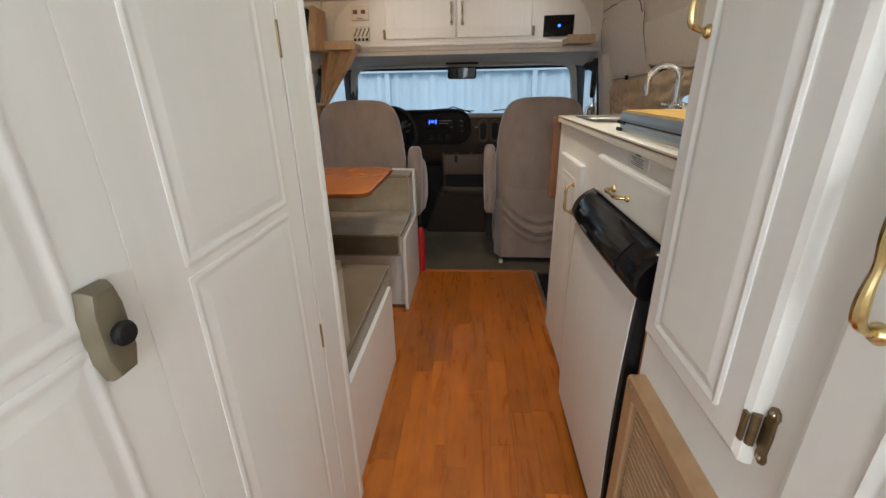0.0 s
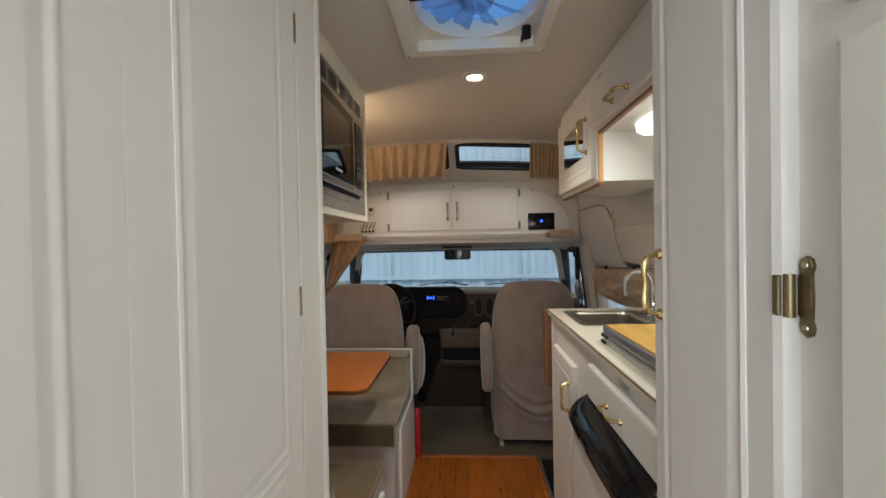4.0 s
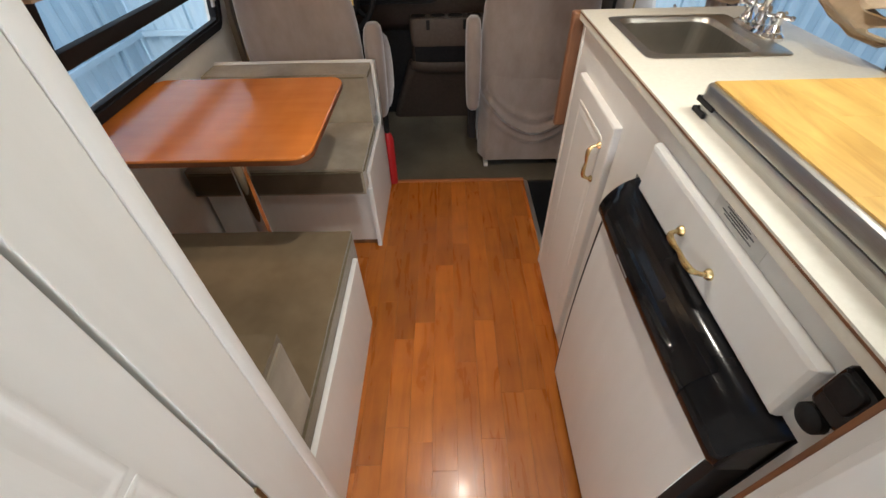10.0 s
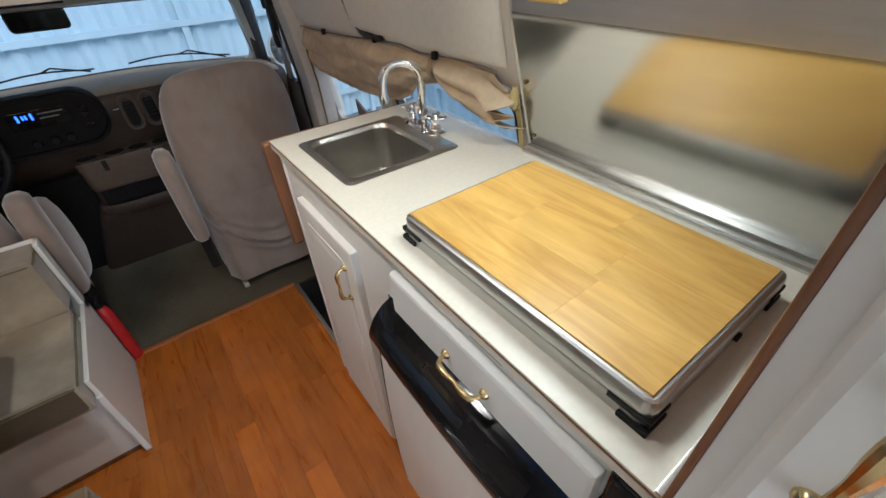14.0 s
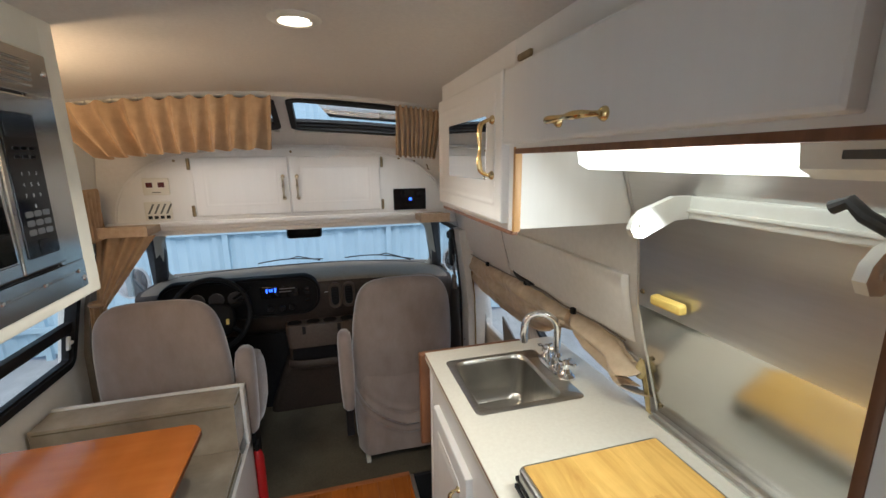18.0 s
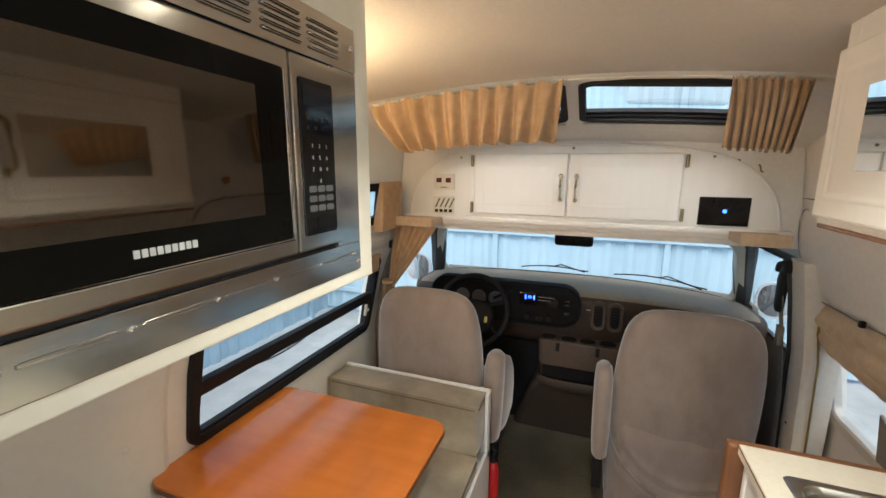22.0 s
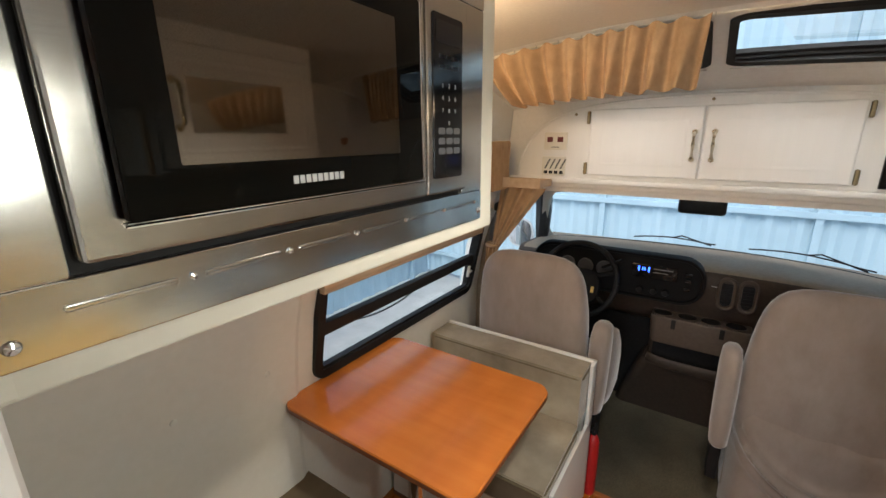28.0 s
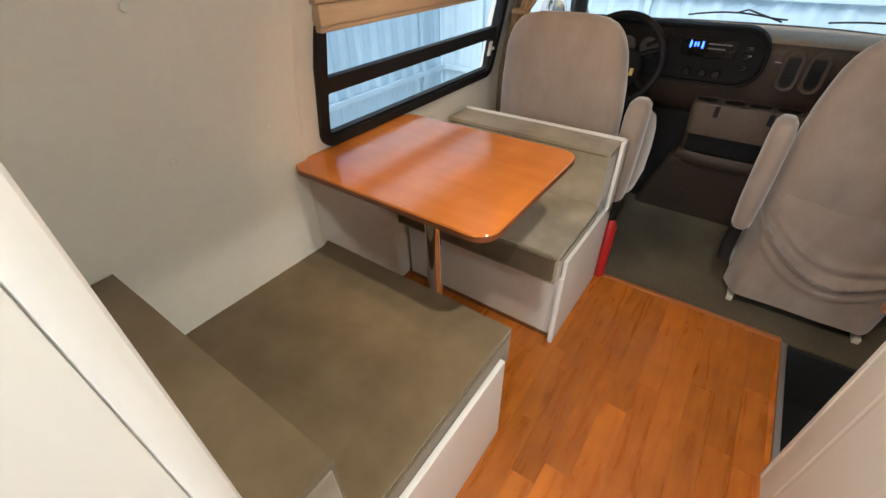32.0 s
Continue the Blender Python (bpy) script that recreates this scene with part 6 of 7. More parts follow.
cs = thing("cab_curtain", (-0.75, 2.9, 1.1), "tan curtain tied back beside the driver's window", "curtain")
part("cloth", sheet(tied, 60, 14), TAN, cs)
part("tie_band", tube([(-0.842 + 0.03 * math.cos(a), 2.915 + 0.03 * math.sin(a), 1.02) for a in np.linspace(0, 2 * math.pi, 13)], 0.010, 8), TAN, cs)
part("tail", sheet(lambda u, v: (-0.87 + 0.06 * u - 0.03 * v, 2.90 + 0.012 * math.sin(u * 16), 1.02 - 0.42 * v), 30, 8), TAN, cs, "hanging tail")
# small upper side curtain
uw = thing("window_upper", (-0.82, 2.4, 1.34), "narrow black-framed upper side window with white sill", "window", "", "structure")
part("window_frame", frame_l(UWIN[0] - 0.012, UWIN[1] + 0.012, UWIN[2] - 0.012, UWIN[3] + 0.012, 0.034, -0.04, 0.008, 0.04), BLACK, uw, "black rubber frame")
part("window_sill", frame_l(UWIN[0] - 0.028, UWIN[1] + 0.028, UWIN[2] - 0.026, UWIN[3] + 0.028, 0.014, -0.005, 0.006, 0.05), SHELFW, uw, "white rim")
pu = part("pane", bar_l(UWIN[0], UWIN[1], UWIN[2], UWIN[3], -0.034, -0.030, 0.001), GLASS, uw)
pu.visible_shadow = False
for y0, y1, n_, lab in ((1.790, 1.965, 7, "short tan curtain gathered at the rear of the upper window"), (2.700, 2.905, 7, "short tan curtain gathered at the front of the upper window")):
    us = thing("side_curtain", (-0.79, y0, 1.30), lab, "curtain", "upper window curtains")
    part("cloth", sheet(lambda u, v: (-wall_x(1.515 - 0.2 * v) + 0.052 + (0.032 * math.sin(u * n_ * 6.28 + v) + 0.004 * math.sin(u * n_ * 13)) * (0.4 + 0.6 * v), y0 + (y1 - y0) * u, 1.515 - 0.21 * v + 0.005 * math.sin(u * n_ * 6.28 + 2)), 90, 10), TAN, us)
structure("trim_ledge_left", loft([[on_left(y, z, w * k) for z, w in ((1.195, 0.001), (1.205, 0.016), (1.222, 0.026), (1.252, 0.028), (1.268, 0.018), (1.290, 0.001))] for y, k in ((1.765, 0.05), (1.785, 1.0), (2.90, 1.0), (2.96, 0.2))], False, False), CAP, "pale moulded ledge under the upper window", "trim", 60)

# downlight and roof vent
dl = thing("downlight", (0.126, 1.70, 1.86), "round recessed ceiling downlight, switched on", "lamp")
part("rim", lathe([(0.026, 0.002), (0.030, -0.006), (0.040, -0.006), (0.047, -0.002), (0.047, 0.006), (0.026, 0.006)], 32, pose(0.126, 1.70, ceil_z(0.126))), CREAM, dl)
part("bulb", lathe([(0.0, 0.0), (0.026, 0.001), (0.026, 0.004), (0.0, 0.004)], 24, pose(0.126, 1.70, ceil_z(0.126) - 0.002)), LAMPGLOW, dl, "glowing bulb")
vt = thing("roof_vent", (0.125, 1.31, 1.87), "white square roof vent with a clear fan dome", "roof vent")
VZ = ceil_z(0.125)
part("outer_frame", join(box(-0.088, 0.340, 1.110, 1.152, VZ - 0.012, VZ + 0.004, 0.004), box(-0.088, 0.340, 1.468, 1.508, VZ - 0.012, VZ + 0.004, 0.004), box(-0.088, -0.043, 1.151, 1.469, VZ - 0.0118, VZ + 0.004, 0.004), box(0.293, 0.340, 1.151, 1.469, VZ - 0.0118, VZ + 0.004, 0.004)), SHELFW, vt)
part("shaft", join(box(-0.047, -0.043, 1.15, 1.47, VZ, VZ + 0.075), box(0.293, 0.297, 1.15, 1.47, VZ, VZ + 0.075), box(-0.045, 0.295, 1.148, 1.152, VZ, VZ + 0.075), box(-0.045, 0.295, 1.468, 1.472, VZ, VZ + 0.075)), SHELFW, vt)
ringo = lambda r, z: [(0.125 + r * math.cos(a), 1.31 + r * math.sin(a), z) for a in np.linspace(0, 2 * math.pi, 41)[:-1]]
sq = lambda z: [(0.125 + 0.17 * max(-1, min(1, 1.4 * math.cos(a))), 1.31 + 0.16 * max(-1, min(1, 1.4 * math.sin(a))), z) for a in np.linspace(0, 2 * math.pi, 41)[:-1]]
part("inner_plate", loft([sq(VZ + 0.020), ringo(0.157, VZ + 0.020), ringo(0.154, VZ + 0.028), ringo(0.153, VZ + 0.060)], False), SHELFW, vt, "white plate with a round opening")
part("dome", loft([ringo(0.20, VZ + 0.078), ringo(0.19, VZ + 0.095), ringo(0.14, VZ + 0.12), ringo(0.05, VZ + 0.13)], True), TINT, vt, "bluish clear dome")
for k in range(10):
    m = Matrix.Translation((0.125, 1.31, VZ + 0.046)) @ Matrix.Rotation(2 * math.pi * k / 10, 4, "Z")
    rows_ = []
    for r, w, tw in ((0.034, 0.012, 42), (0.060, 0.017, 36), (0.090, 0.022, 30), (0.130, 0.027, 26), (0.142, 0.020, 24)):
        c_, s_ = math.cos(radians(tw)), math.sin(radians(tw))
        rows_.append([(r, w * e * c_ - f * s_, w * e * s_ + f * c_ + 0.004 * (1 - e * e)) for e, f in ((-1, -0.001), (0, -0.001), (1, -0.001), (1, 0.001), (0, 0.001), (-1, 0.001))])
    part("fan_blade", moved(loft(rows_), m), FANCLEAR, vt, "clear curved blade")
part("fan_hub", loft([[(0.125 + r * (1 + 0.07 * (i % 2)) * math.cos(a), 1.31 + r * (1 + 0.07 * (i % 2)) * math.sin(a), VZ + z) for i, a in enumerate(np.linspace(0, 2 * math.pi, 33)[:-1])] for r, z in ((0.006, 0.014), (0.026, 0.016), (0.038, 0.024), (0.044, 0.040), (0.044, 0.060), (0.030, 0.064))]), FANCLEAR, vt, "clear fluted fan hub")
part("motor", lathe([(0.0, 0.0), (0.020, 0.0), (0.024, 0.006), (0.024, 0.03), (0.0, 0.032)], 20, pose(0.125, 1.31, VZ + 0.066)), GREYKEY, vt, "grey fan motor")
for k in range(4):
    m = Matrix.Translation((0.125, 1.31, VZ + 0.070)) @ Matrix.Rotation(radians(20 + 90 * k), 4, "Z")
    part("strut", moved(join(box(0.020, 0.154, -0.007, -0.004, -0.004, 0.004), box(0.020, 0.154, 0.004, 0.007, -0.004, 0.004), box(0.080, 0.086, -0.007, 0.007, -0.0035, 0.0035)), m), FANCLEAR, vt, "clear motor strut")
for x, y in ((-0.026, 1.188), (0.266, 1.415)):
    part("latch", join(cyl(x, y, VZ - 0.012, 0.013, 0.03, "z", 14), box(x - 0.008, x + 0.022 * (1 if x < 0 else -1) + 0.008, y - 0.008, y + 0.022, VZ - 0.016, VZ - 0.002, 0.003)), BLACK, vt, "black knob")
for x in (-0.076, 0.328):
    for y in (1.122, 1.496):
        part("screw", lathe([(0.0, -0.003), (0.004, -0.002), (0.005, 0.0), (0.0, 0.0)], 8, pose(x, y, VZ - 0.011)), CHROME, vt)


# ---- cab seats ----
def captain_chair(label, cx, y, wide, arm_dx, arm_r, lean=0.0):
    st = thing("captain_chair", (cx, y + 0.25, -0.012), label, "chair", "cab chairs")
    hs = 0.992
    rings = []
    for z, w, dy, b in ((0.33, 0.84, 0.03, 0.055), (0.36, 0.92, 0.025, 0.065), (0.45, 0.98, 0.02, 0.072), (0.60, 1.0, 0.016, 0.076), (0.72, 0.99, 0.010, 0.077), (0.81, 0.968, 0.003, 0.074), (0.88, 0.935, -0.004, 0.070), (0.935, 0.90, -0.010, 0.064), (0.975, 0.85, -0.014, 0.057), (1.005, 0.785, -0.017, 0.048), (1.028, 0.70, -0.019, 0.038), (1.043, 0.58, -0.020, 0.026), (1.052, 0.40, -0.020, 0.013), (1.055, 0.12, -0.020, 0.005)):
        rings.append(ellipse(cx, y + 0.075 + dy - lean * max(0.0, z - 0.5) / 0.55, z * hs, wide / 2 * w, b, 32, 3.4))
    part("backrest", loft(rings), VELOUR, st, "", 60)
    part("cushion", loft([ellipse(cx, y + 0.36, z, wide / 2 * w, 0.25 * w, 32, 4) for z, w in ((0.27, 0.9), (0.30, 0.97), (0.40, 1.0), (0.44, 0.96), (0.455, 0.85))]), VELOUR, st, "", 60)

    def skirt(u, v):
        a = u - 0.5
        sag = 1 - 4 * a * a
        x = cx + a * wide * (0.97 + 0.05 * v - 0.05 * v * v)
        wob = 0.05 * noise.noise(Vector((x * 5, cx, 2.0))) - 0.10 * a
        wave = sum(h * (0.6 + 0.8 * abs(noise.noise(Vector((x * 4, c * 9, cx))))) * math.exp(-((v - c - 0.32 * sag + wob) / 0.032) ** 2) for c, h in ((0.26, 0.6), (0.37, 1.0), (0.47, 0.55)))
        wrap = 0.09 * (max(0, abs(2 * a) - 0.8) / 0.2) ** 1.5
        lap = 0.045 * max(0.0, 1 - v / 0.30) ** 1.5
        return (x, y + 0.008 + lap + 0.02 * v - 0.042 * wave * sag ** 0.3 + wrap + 0.008 * noise.noise(Vector((x * 8, v * 4, cx))), 0.62 - 0.585 * v)
    part("back_skirt", sheet(skirt, 48, 56, 0.006), VELOUR, st, "loose fabric skirt with sagging folds", 60)
    part("pedestal", box(cx - wide * 0.36, cx + wide * 0.36, y + 0.12, y + 0.50, -0.012, 0.28, 0.012), BLACK, st, "black seat base")
    ax = cx + arm_dx
    rings = [ellipse(ax + 0.01 * math.copysign(t * 3, arm_dx), y + 0.075 - lean * 1.3 + 0.10 * t, z, arm_r * w, 0.062 * w, 20, 2.6) for z, w, t in ((0.355, 0.6, 0), (0.37, 0.85, 0.0), (0.45, 0.95, 0.05), (0.60, 1.0, 0.1), (0.71, 0.98, 0.15), (0.755, 0.85, 0.2), (0.772, 0.55, 0.2))]
    am = part("armrest", loft(rings), VELOUR, st, "padded armrest", 60)
    sg = math.copysign(1, arm_dx)
    if arm_dx > 0:
        part("arm_front", loft([ellipse(ax + sg * 0.020 * k, y + 0.20 + 0.03 * k, z, arm_r * w * 0.85, 0.13 * w, 20, 2.4) for z, w, k in ((0.345, 0.5, 0.5), (0.36, 0.8, 0.7), (0.42, 0.98, 1.0), (0.52, 1.0, 1.1), (0.60, 0.96, 1.0), (0.655, 0.8, 0.8), (0.678, 0.5, 0.7))]), VELOUR, am, "rounded front of the armrest", 60)
    part("arm_bracket", box(ax - 0.02, ax + 0.02, y + 0.05, y + 0.16, 0.16, 0.37, 0.008), BLACK, am)
    part("seat_side", box(cx + 0.44 * wide * math.copysign(1, arm_dx) - 0.03, cx + 0.44 * wide * math.copysign(1, arm_dx) + 0.03, y + 0.10, y + 0.52, 0.10, 0.33, 0.02), VELOUR, st)
    for s in (-1, 1):
        part("foot_clip", box(cx + s * wide * 0.40 - 0.012, cx + s * wide * 0.40 + 0.012, y + 0.03, y + 0.11, -0.012, 0.014, 0.004), CREAM, st)
    return st


captain_chair("taupe velour driver chair with a padded armrest", -0.586, 2.732, 0.525, 0.314, 0.044)
captain_chair("taupe velour passenger chair with a loose back skirt", 0.496, 2.845, 0.535, -0.300, 0.038, 0.04)

# ---- dashboard ----
ds = thing("dashboard", (0, 3.6, 0.5), "taupe moulded dashboard with a black instrument cluster", "dashboard")
prof_d = ((3.95, 0.885), (3.62, 0.902), (3.45, 0.910), (3.405, 0.900), (3.39, 0.875), (3.41, 0.80), (3.43, 0.70), (3.47, 0.60), (3.60, 0.52), (3.95, 0.50))
part("body", loft([[(x, yy + 0.05 * (abs(x) / 0.93) ** 3, zz - dash_drop(x)) for yy, zz in prof_d] for x in np.linspace(-0.93, 0.93, 19)]), DASH, ds, "", 50)
# Skin over the dash body; its paler colour carries the windscreen light.
part("lit_top", loft([[(x, yy + 0.05 * (abs(x) / 0.93) ** 3, zz + 0.004 - dash_drop(x)) for yy, zz in ((3.95, 0.886), (3.70, 0.899), (3.60, 0.904), (3.45, 0.911), (3.415, 0.906), (3.402, 0.896))] for x in np.linspace(-0.90, 0.90, 19)], False, False), DASHTOP, ds, "dash top with the windscreen light put in its colour", 50)
FD = FACE_B(3.395)
cluster = rounded(-0.80, 0.072, 0.714, 0.958, 0.105, None, 10)
part("cluster_bezel", loft([[FD(-0.33 + (u + 0.33) * (1 - i * 1.6), 0.8225 + (v - 0.8225) * (1 - i * 6), w) for u, v in cluster] for i, w in ((0, -0.03), (0, 0.018), (0.006, 0.030), (0.020, 0.028), (0.026, 0.014))]), CLUSTER, ds, "black cluster surround")
ra_ = part("radio", slab(FACE_B(3.380), -0.262, -0.050, 0.828, 0.900, 0, 0.008, 0.003, 0.004), BLACKPL, ds, "car radio with blue display")
part("radio_display", join(slab(FACE_B(3.3715), -0.232, -0.224, 0.862, 0.890, 0, 0.001, 0.0003), *[slab(FACE_B(3.3715), -0.214 + 0.011 * k, -0.207 + 0.011 * k, 0.868, 0.886, 0, 0.001, 0.0003) for k in range(2)], slab(FACE_B(3.3715), -0.185, -0.177, 0.862, 0.890, 0, 0.001, 0.0003)), BLUEGLOW, ra_)
for v in (0.880, 0.862):
    part("print_line", slab(FACE_B(3.3715), -0.160, -0.070 - 0.02 * (v < 0.87), v, v + 0.005, 0, 0.0008, 0.0003), DIGITINK, ra_)
for u in (-0.215, -0.150, -0.095):
    part("climate_knob", moved(lathe([(0.019, 0), (0.018, 0.010), (0.014, 0.018), (0.0, 0.018)], 18), pose(u, 3.378, 0.765, 90, 0, 0)), BLACK, ds)
for v in (0.875, 0.845, 0.80):
    part("switch", slab(FACE_B(3.378), -0.018, 0.012, v - 0.010, v + 0.010, 0, 0.008, 0.003, 0.004), BLACKPL, ds)
for u in (-0.60, -0.50, -0.40):
    part("gauge", moved(lathe([(0.042, 0), (0.042, 0.006), (0.038, 0.008), (0.036, 0.004), (0.0, 0.004)], 24), pose(u, 3.378, 0.845, 90, 0, 0)), GREYKEY, ds, "instrument dial")
for u in (0.160, 0.243):
    v_ = part("air_vent", loft([[FACE_B(3.398)(u + a * k, 0.806 + b * (0.5 + 0.5 * k), w) for a, b in rounded(-0.038, 0.038, -0.080, 0.080, 0.036, None, 6)] for k, w in ((1.05, -0.01), (1.05, 0.010), (0.92, 0.016), (0.66, 0.012), (0.62, 0.0))]), DASHMID, ds, "oval air vent")
    part("vent_mouth", loft([[FACE_B(3.398)(u + a * 0.60, 0.806 + b * 0.78, w) for a, b in rounded(-0.038, 0.038, -0.080, 0.080, 0.036, None, 6)] for w in (0.0, 0.003)]), BLACK, v_, "dark slatted mouth")
    for k in range(6):
        part("slat", box(u - 0.018, u + 0.018, 3.386, 3.394, 0.761 + k * 0.017, 0.763 + k * 0.017), BLACK, v_)
part("key_mark", slab(FACE_B(3.388), 0.096, 0.120, 0.832, 0.837, 0, 0.001, 0.0003), SILVERINK, ds)
cn = thing("console", (0.08, 3.5, -0.012), "dark taupe engine-cover console with cup holders and a bin", "console")
def console_ring(z, x0, x1, y, r=0.05):
    return [(u, v, z) for u, v in rounded(x0, x1, y, 3.80, r, None, 5)]
part("cover", loft([console_ring(-0.012, -0.30, 0.46, 3.52), console_ring(0.05, -0.285, 0.45, 3.50), console_ring(0.18, -0.24, 0.42, 3.465), console_ring(0.28, -0.205, 0.39, 3.44), console_ring(0.335, -0.18, 0.35, 3.42), console_ring(0.350, -0.17, 0.34, 3.43)]), DASH, cn, "dark taupe engine cover", 50)
part("back", loft([console_ring(0.345, -0.148, 0.292, 3.455, 0.03), console_ring(0.60, -0.148, 0.292, 3.455, 0.03)]), DASH, cn)
part("bin", slab(FACE_B(3.455), -0.125, 0.272, 0.350, 0.520, -0.004, 0.003, 0.002, 0.02), BLACK, cn, "dark bin under the cup holders")
part("bin_lip", loft([[(x, 3.395 + dy + 0.05 * (abs(x - 0.07) / 0.23) ** 4, z) for dy, z in ((0.0, 0.335), (-0.012, 0.345), (-0.014, 0.385), (-0.006, 0.396), (0.006, 0.390), (0.008, 0.34))] for x in np.linspace(-0.150, 0.292, 15)]), DASH, cn, "curved lip of the bin", 50)
tray_edge = [(u, v) for u, v in rounded(-0.145, 0.290, 3.345, 3.50, 0.030, None, 5)]
part("tray", loft([[(0.07 + (u - 0.07) * k, 3.42 + (v - 3.42) * k, z) for u, v in tray_edge] for k, z in ((0.93, 0.500), (0.97, 0.512), (0.985, 0.560), (1.0, 0.632), (0.985, 0.642), (0.965, 0.645))]), DASHMID, cn, "moulded cup holder tray", 50)
for u in (-0.092, 0.018, 0.118, 0.222):
    part("cup_holder", lathe([(0.046, -0.001), (0.046, 0.0030), (0.043, 0.0036), (0.040, 0.0030), (0.039, 0.0006), (0.0, 0.0006)], 22, pose(u, 3.402, 0.6452)), BLACK, cn, "dark cup recess")
    part("cup_rim", tube([(u + 0.044 * math.cos(a), 3.402 + 0.044 * math.sin(a), 0.6480) for a in np.linspace(0, 2 * math.pi, 21)], 0.0026, 6), DASHMID, cn)
for u in (-0.037, 0.170):
    part("tray_notch", slab(FACE_B(3.345), u - 0.010, u + 0.010, 0.590, 0.640, -0.004, 0.0012, 0.0006, 0.003), BLACK, cn, "dark notch in the tray's front")
stw = thing("steering_wheel", (-0.51, 3.3, 0.8), "black steering wheel with a four-spoke hub", "steering wheel")
sm = pose(-0.51, 3.27, 0.795, 66, 0, 0)
part("rim", moved(join(tube([(0.200 * math.cos(a), 0.200 * math.sin(a), 0) for a in np.linspace(0, 2 * math.pi, 41)], 0.0145, 10)), sm), BLACK, stw)
part("hub", moved(loft([ellipse(0, -0.035, z, a, b, 24, 2.8) for z, a, b in ((-0.03, 0.09, 0.07), (0.0, 0.128, 0.098), (0.020, 0.120, 0.090), (0.030, 0.100, 0.072), (0.033, 0.06, 0.04))]), sm), CLUSTER, stw)
for a in (20, 160, 215, 325):
    ang = radians(a)
    part("spoke", moved(tube([(0.06 * math.cos(ang), 0.06 * math.sin(ang), 0.0), (0.185 * math.cos(ang), 0.185 * math.sin(ang), 0.0)], 0.013, 8), sm), CLUSTER, stw)
part("hub_sticker", moved(box(0.084, 0.100, -0.062, -0.030, 0.026, 0.033, 0.001), sm), YELLOW, stw, "small yellow tag")
part("column_stalk", tube([(-0.40, 3.33, 0.86), (-0.33, 3.31, 0.905), (-0.30, 3.30, 0.925)], 0.008, 8), CLUSTER, stw)
rm = thing("rear_view_mirror", (0.0, 3.5, 1.2), "black rear-view mirror on the windscreen", "mirror")
part("housing", slab(FACE_B(3.51), -0.100, 0.106, 1.160, 1.240, -0.01, 0.025, 0.010, 0.018), BLACK, rm)
part("stem", tube([(0.003, 3.52, 1.23), (0.003, 3.56, 1.262)], 0.008, 8), BLACK, rm)
part("glass", slab(FACE_B(3.485), -0.090, 0.096, 1.168, 1.232, 0, 0.001, 0.0005, 0.01), DARKGLASS, rm)
part("sensor_pod", box(-0.11, 0.12, 3.44, 3.55, 1.252, 1.268, 0.006), BLACK, rm)
# seat belts on the pillars
for s, yy in ((-1, 2.96),):
    bt = thing("seat_belt", (s * 0.86, yy, 0.4), "taupe seat belt hanging from the pillar", "seat belt", "seat belts")
    part("strap", loft([[(s * x - 0.0015, yy + a, z) for a in (-0.022, 0.022)] + [(s * x + 0.0015, yy + a, z) for a in (0.022, -0.022)] for x, z in ((0.835, 1.20), (0.85, 0.95), (0.87, 0.60), (0.88, 0.30))]), CABTRIM, bt)
    part("anchor", box(s * 0.835 - 0.018, s * 0.835 + 0.018, yy - 0.03, yy + 0.03, 1.185, 1.225, 0.008), BLACK, bt, "black upper anchor")

# pillar between side door and cab door, with the belt guide
pl = structure("pillar_right", loft([[(x, yy, z) for x, yy in ((0.955, 2.875), (0.885 - t, 2.880), (0.868 - t, 2.890), (0.862 - t, 2.94), (0.868 - t, 2.995), (0.955, 3.01))] for z, t in ((-0.05, -0.02), (0.5, 0.0), (0.9, 0.012), (1.1, 0.035), (1.26, 0.06))]), PILLAR, "pale grey moulded pillar beside the passenger seat", "pillar")
part("door_seal", tube([(0.872 - t, 3.018, z) for z, t in ((-0.04, -0.02), (0.5, 0.0), (0.9, 0.012), (1.1, 0.035), (1.25, 0.06))], 0.011, 8), RUBBER, pl, "black rubber door seal")
part("trim_strip", tube([(0.902 - t, 2.868, z) for z, t in ((0.0, -0.02), (0.5, 0.0), (0.9, 0.012), (1.04, 0.03))], 0.004, 6), BRASS, pl, "tan metal edge strip")
for z in (0.62, 0.86, 0.93):
    part("screw_hole", moved(lathe([(0, 0), (0.006, 0), (0.005, 0.002), (0, 0.002)], 8), pose(0.858, 2.94, z, 0, -90, 0)), BLACK, pl)
bg = thing("belt_guide", (0.82, 3.03, 1.1), "black belt guide with a hanging buckle on the pillar", "seat belt")
part("bracket", join(tube([(0.80, 3.00, 1.235), (0.80, 3.06, 1.22), (0.812, 3.10, 1.19)], 0.012, 8), box(0.79, 0.815, 2.98, 3.02, 1.20, 1.25, 0.006)), BLACK, bg)
part("slider", loft([ellipse(0.818, 3.06, z, 0.014 * w, 0.026 * w, 14, 3) for z, w in ((1.03, 0.7), (1.05, 1.0), (1.16, 1.1), (1.20, 0.8))]), BLACK, bg)
part("strap", loft([[(x, yy + a_, z) for a_ in (-0.02, 0.02)] + [(x + 0.002, yy + a_, z) for a_ in (0.02, -0.02)] for x, yy, z in ((0.815, 3.05, 1.10), (0.835, 3.03, 0.90), (0.845, 3.00, 0.70), (0.85, 2.99, 0.40))]), CABTRIM, bg, "grey belt strap")
part("buckle", box(0.815, 0.835, 3.015, 3.050, 0.90, 0.98, 0.005), CABTRIM, bg)
random.seed(3)
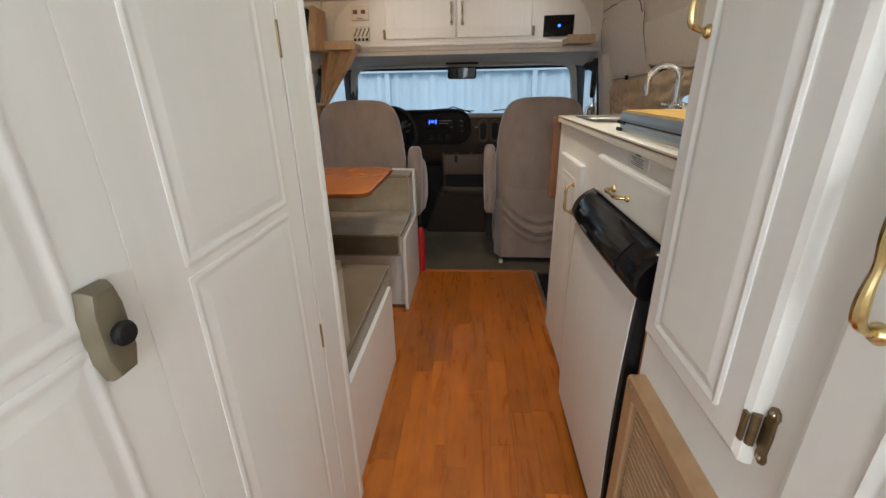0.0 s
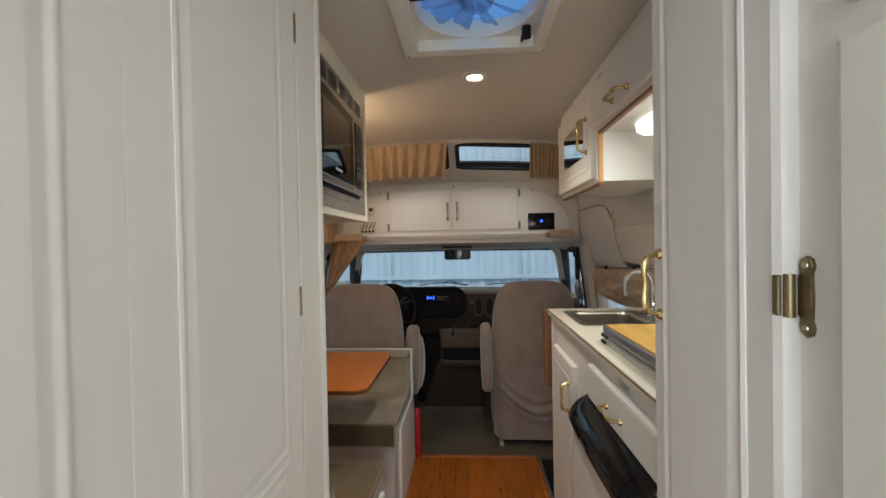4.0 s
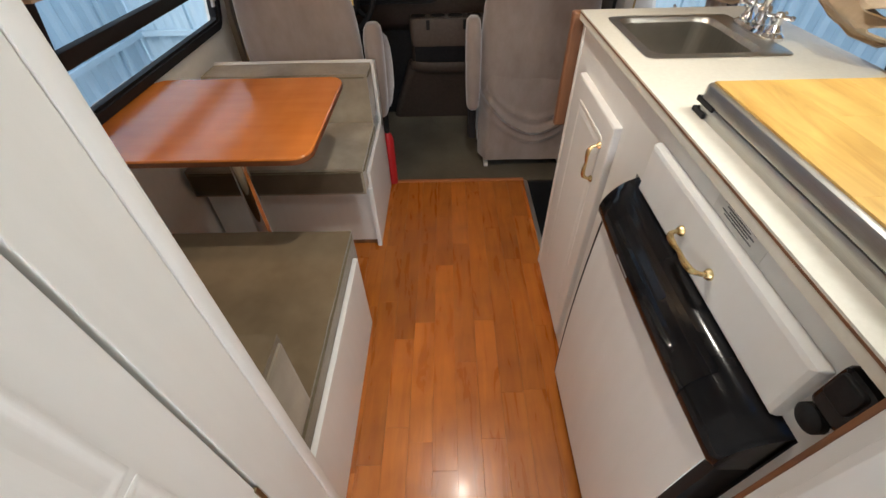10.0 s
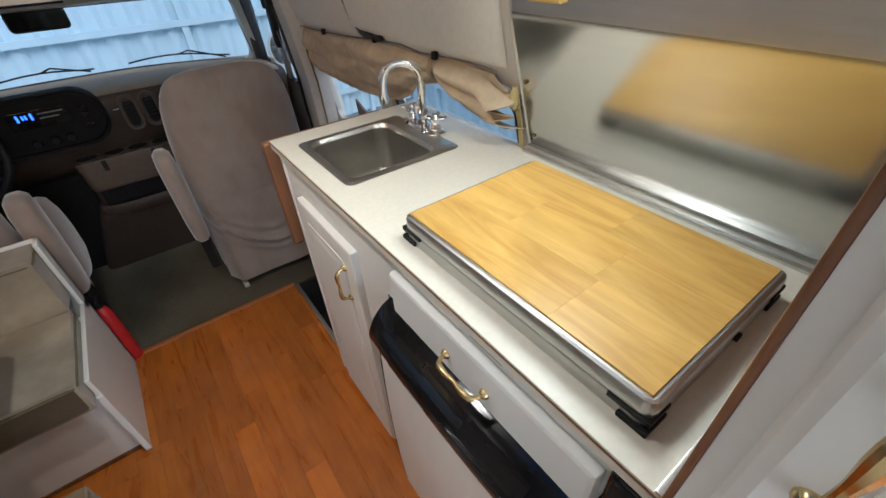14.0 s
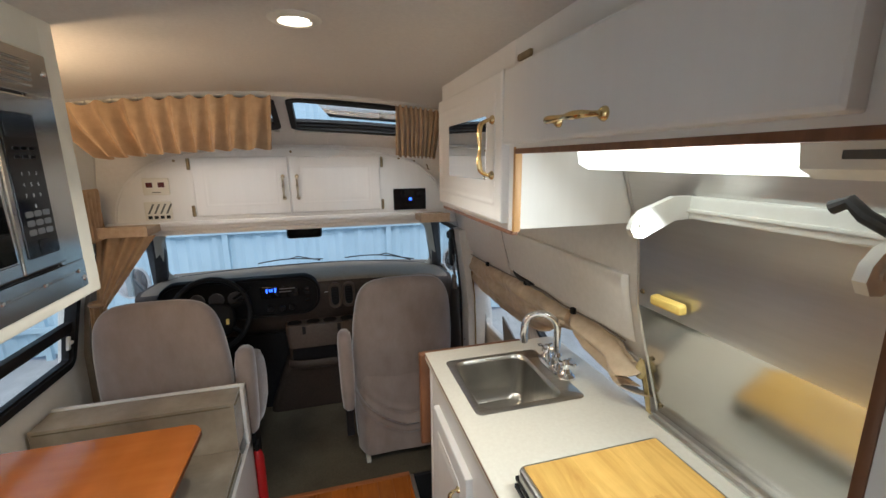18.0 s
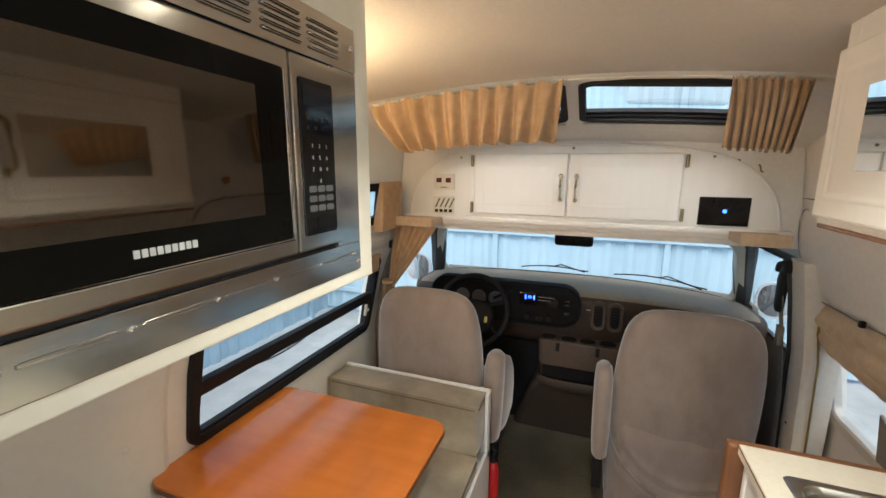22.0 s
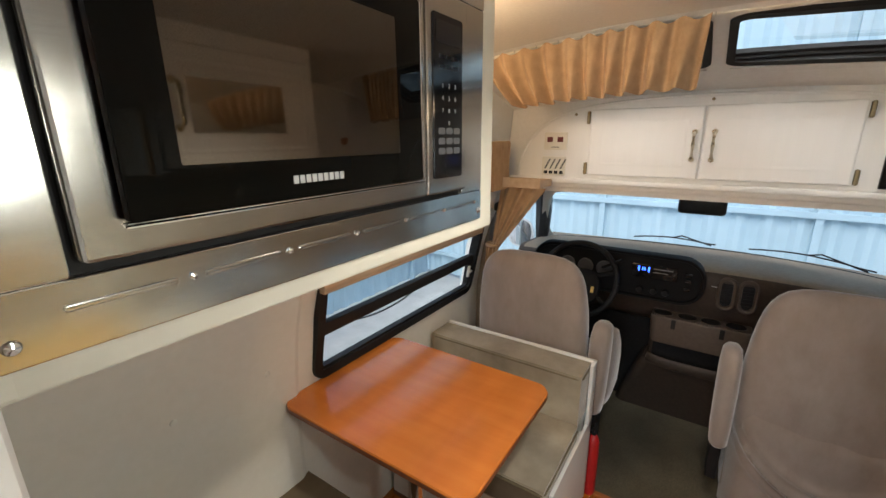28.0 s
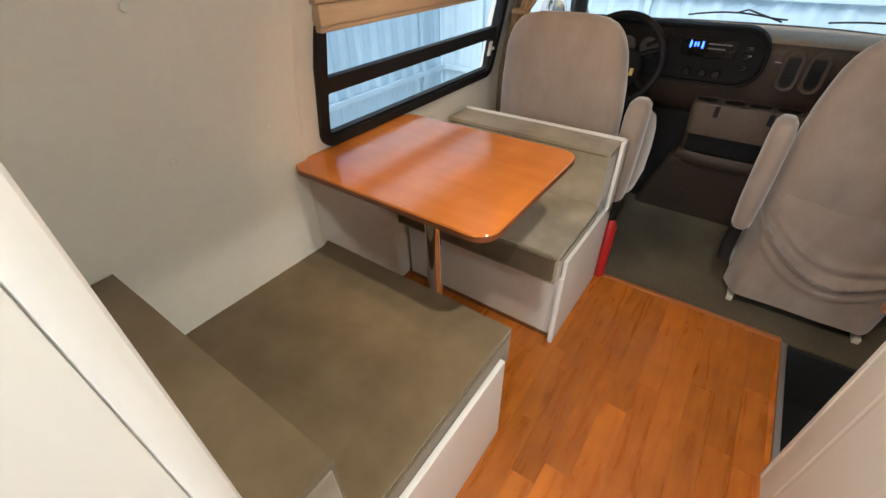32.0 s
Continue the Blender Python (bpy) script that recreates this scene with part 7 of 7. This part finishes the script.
for nm_, pts_ in (("torn_edge", ((2.369, 1.435), (2.362, 1.39), (2.367, 1.33), (2.360, 1.28), (2.354, 1.24), (2.344, 1.20), (2.322, 1.172), (2.27, 1.166), (2.20, 1.163))), ("torn_edge", ((2.93, 1.446), (2.975, 1.44), (3.003, 1.40), (3.012, 1.33), (3.005, 1.25), (3.008, 1.16))), ("torn_edge", ((2.98, 1.480), (2.85, 1.486), (2.71, 1.487), (2.55, 1.483), (2.46, 1.472), (2.405, 1.435), (2.385, 1.395)))):
    fine = [(float(np.interp(t, range(len(pts_)), [p_[0] for p_ in pts_])) + random.uniform(-0.004, 0.004), float(np.interp(t, range(len(pts_)), [p_[1] for p_ in pts_])) + random.uniform(-0.004, 0.004)) for t in np.linspace(0, len(pts_) - 1, 26)]
    solo(nm_, (wall_x(fine[0][1]), fine[0][0], fine[-1][1]), tube([(wall_x(z) - 0.013, yy, z) for yy, z in fine], 0.0014 + 0.0008 * (pts_[0][1] > 1.46), 5, lambda t: 0.4 + 0.9 * abs(math.sin(9 * t))), CABDARK if pts_[0][1] > 1.46 else CABTRIM, "dark torn edge of the wall lining", "wall lining", "torn lining edges")
solo("torn_gap", (wall_x(1.17), 2.25, 1.152), loft([[(wall_x(z) - w, y, z) for y, z in ((2.318, 1.186), (2.30, 1.176), (2.27, 1.179), (2.235, 1.172), (2.19, 1.176), (2.175, 1.166), (2.20, 1.156), (2.245, 1.160), (2.285, 1.154), (2.312, 1.168))] for w in (0.001, 0.0165)]), CABDARK, "dark ragged gap where the wall lining is torn", "wall lining")
solo("torn_patch", (wall_x(1.56), 2.572, 1.545), loft([[(wall_x(z) - w, y, z) for y, z in ((2.60, 1.572), (2.575, 1.576), (2.552, 1.568), (2.556, 1.550), (2.572, 1.540), (2.592, 1.549))] for w in (0.001, 0.006)]), NOSING, "rust brown patch where the wall lining has come away", "wall lining")
# Unidentified dark grey shape, built as a thin leaning panel.
solo("dark_side_panel", (0.93, 2.5, 0.735), loft([[(wall_x(0.8) - 0.020 - w, yy, z) for yy, z in ((2.61, 0.872), (2.585, 0.736), (2.40, 0.736), (2.44, 0.80))] for w in (0.0, 0.008)]), CABTRIM, "dark grey panel leaning against the side window", "sunshade")

for s_ in (-1, 1):
    dmr = thing("door_mirror", (s_ * 1.02, 3.76, 0.78), "round-headed white door mirror outside the cab window", "mirror", "door mirrors")
    mm = Matrix.Translation((s_ * 1.075, 3.755, 0.895)) @ pose(0, 0, 0, 90, 0, -14 * s_)
    part("housing", moved(loft([ellipse(0, 0, z, a, b, 28, 2.4) for z, a, b in ((-0.06, 0.03, 0.04), (-0.045, 0.075, 0.09), (0.0, 0.088, 0.102), (0.006, 0.084, 0.098), (0.004, 0.076, 0.090))]), mm), VANPAINT, dmr, "white shell")
    part("mirror_glass", moved(loft([ellipse(0, 0, z, a, b, 28, 2.4) for z, a, b in ((0.003, 0.076, 0.09), (0.0065, 0.075, 0.089), (0.009, 0.04, 0.05))]), mm), MIRROR, dmr, "slightly domed mirror glass")
    part("arm", tube([(s_ * 0.955, 3.80, 0.80), (s_ * 1.0, 3.79, 0.80), (s_ * 1.06, 3.775, 0.86)], 0.014, 8), BLACK, dmr, "black mirror arm")

# ---- floor planks ----
random.seed(11)
meshes = {}
pw, x = 0.076, -0.985
while x < 0.474:
    y = -0.95 - random.random() * 0.5
    while y < 2.712:
        n = random.choice((0.33, 0.45, 0.62, 0.84))
        y0, y1 = max(y, -0.95), min(y + n, 2.711)
        w = min(pw, 0.477 - x)
        if y1 - y0 > 0.02:
            key = (round(y1 - y0, 4), round(w, 4))
            if key not in meshes:
                b = box(0, w - 0.0004, 0, y1 - y0 - 0.0004, -0.006, 0.0, 0.0003, 1)
                me = bpy.data.meshes.new("plank")
                b.to_mesh(me)
                b.free()
                me.materials.append(FLOORWOOD)
                meshes[key] = me
            ob = new("plank", meshes[key])
            ob.parent = floor
            ob.location = (x, y0, 0)
        y += n
    x += pw
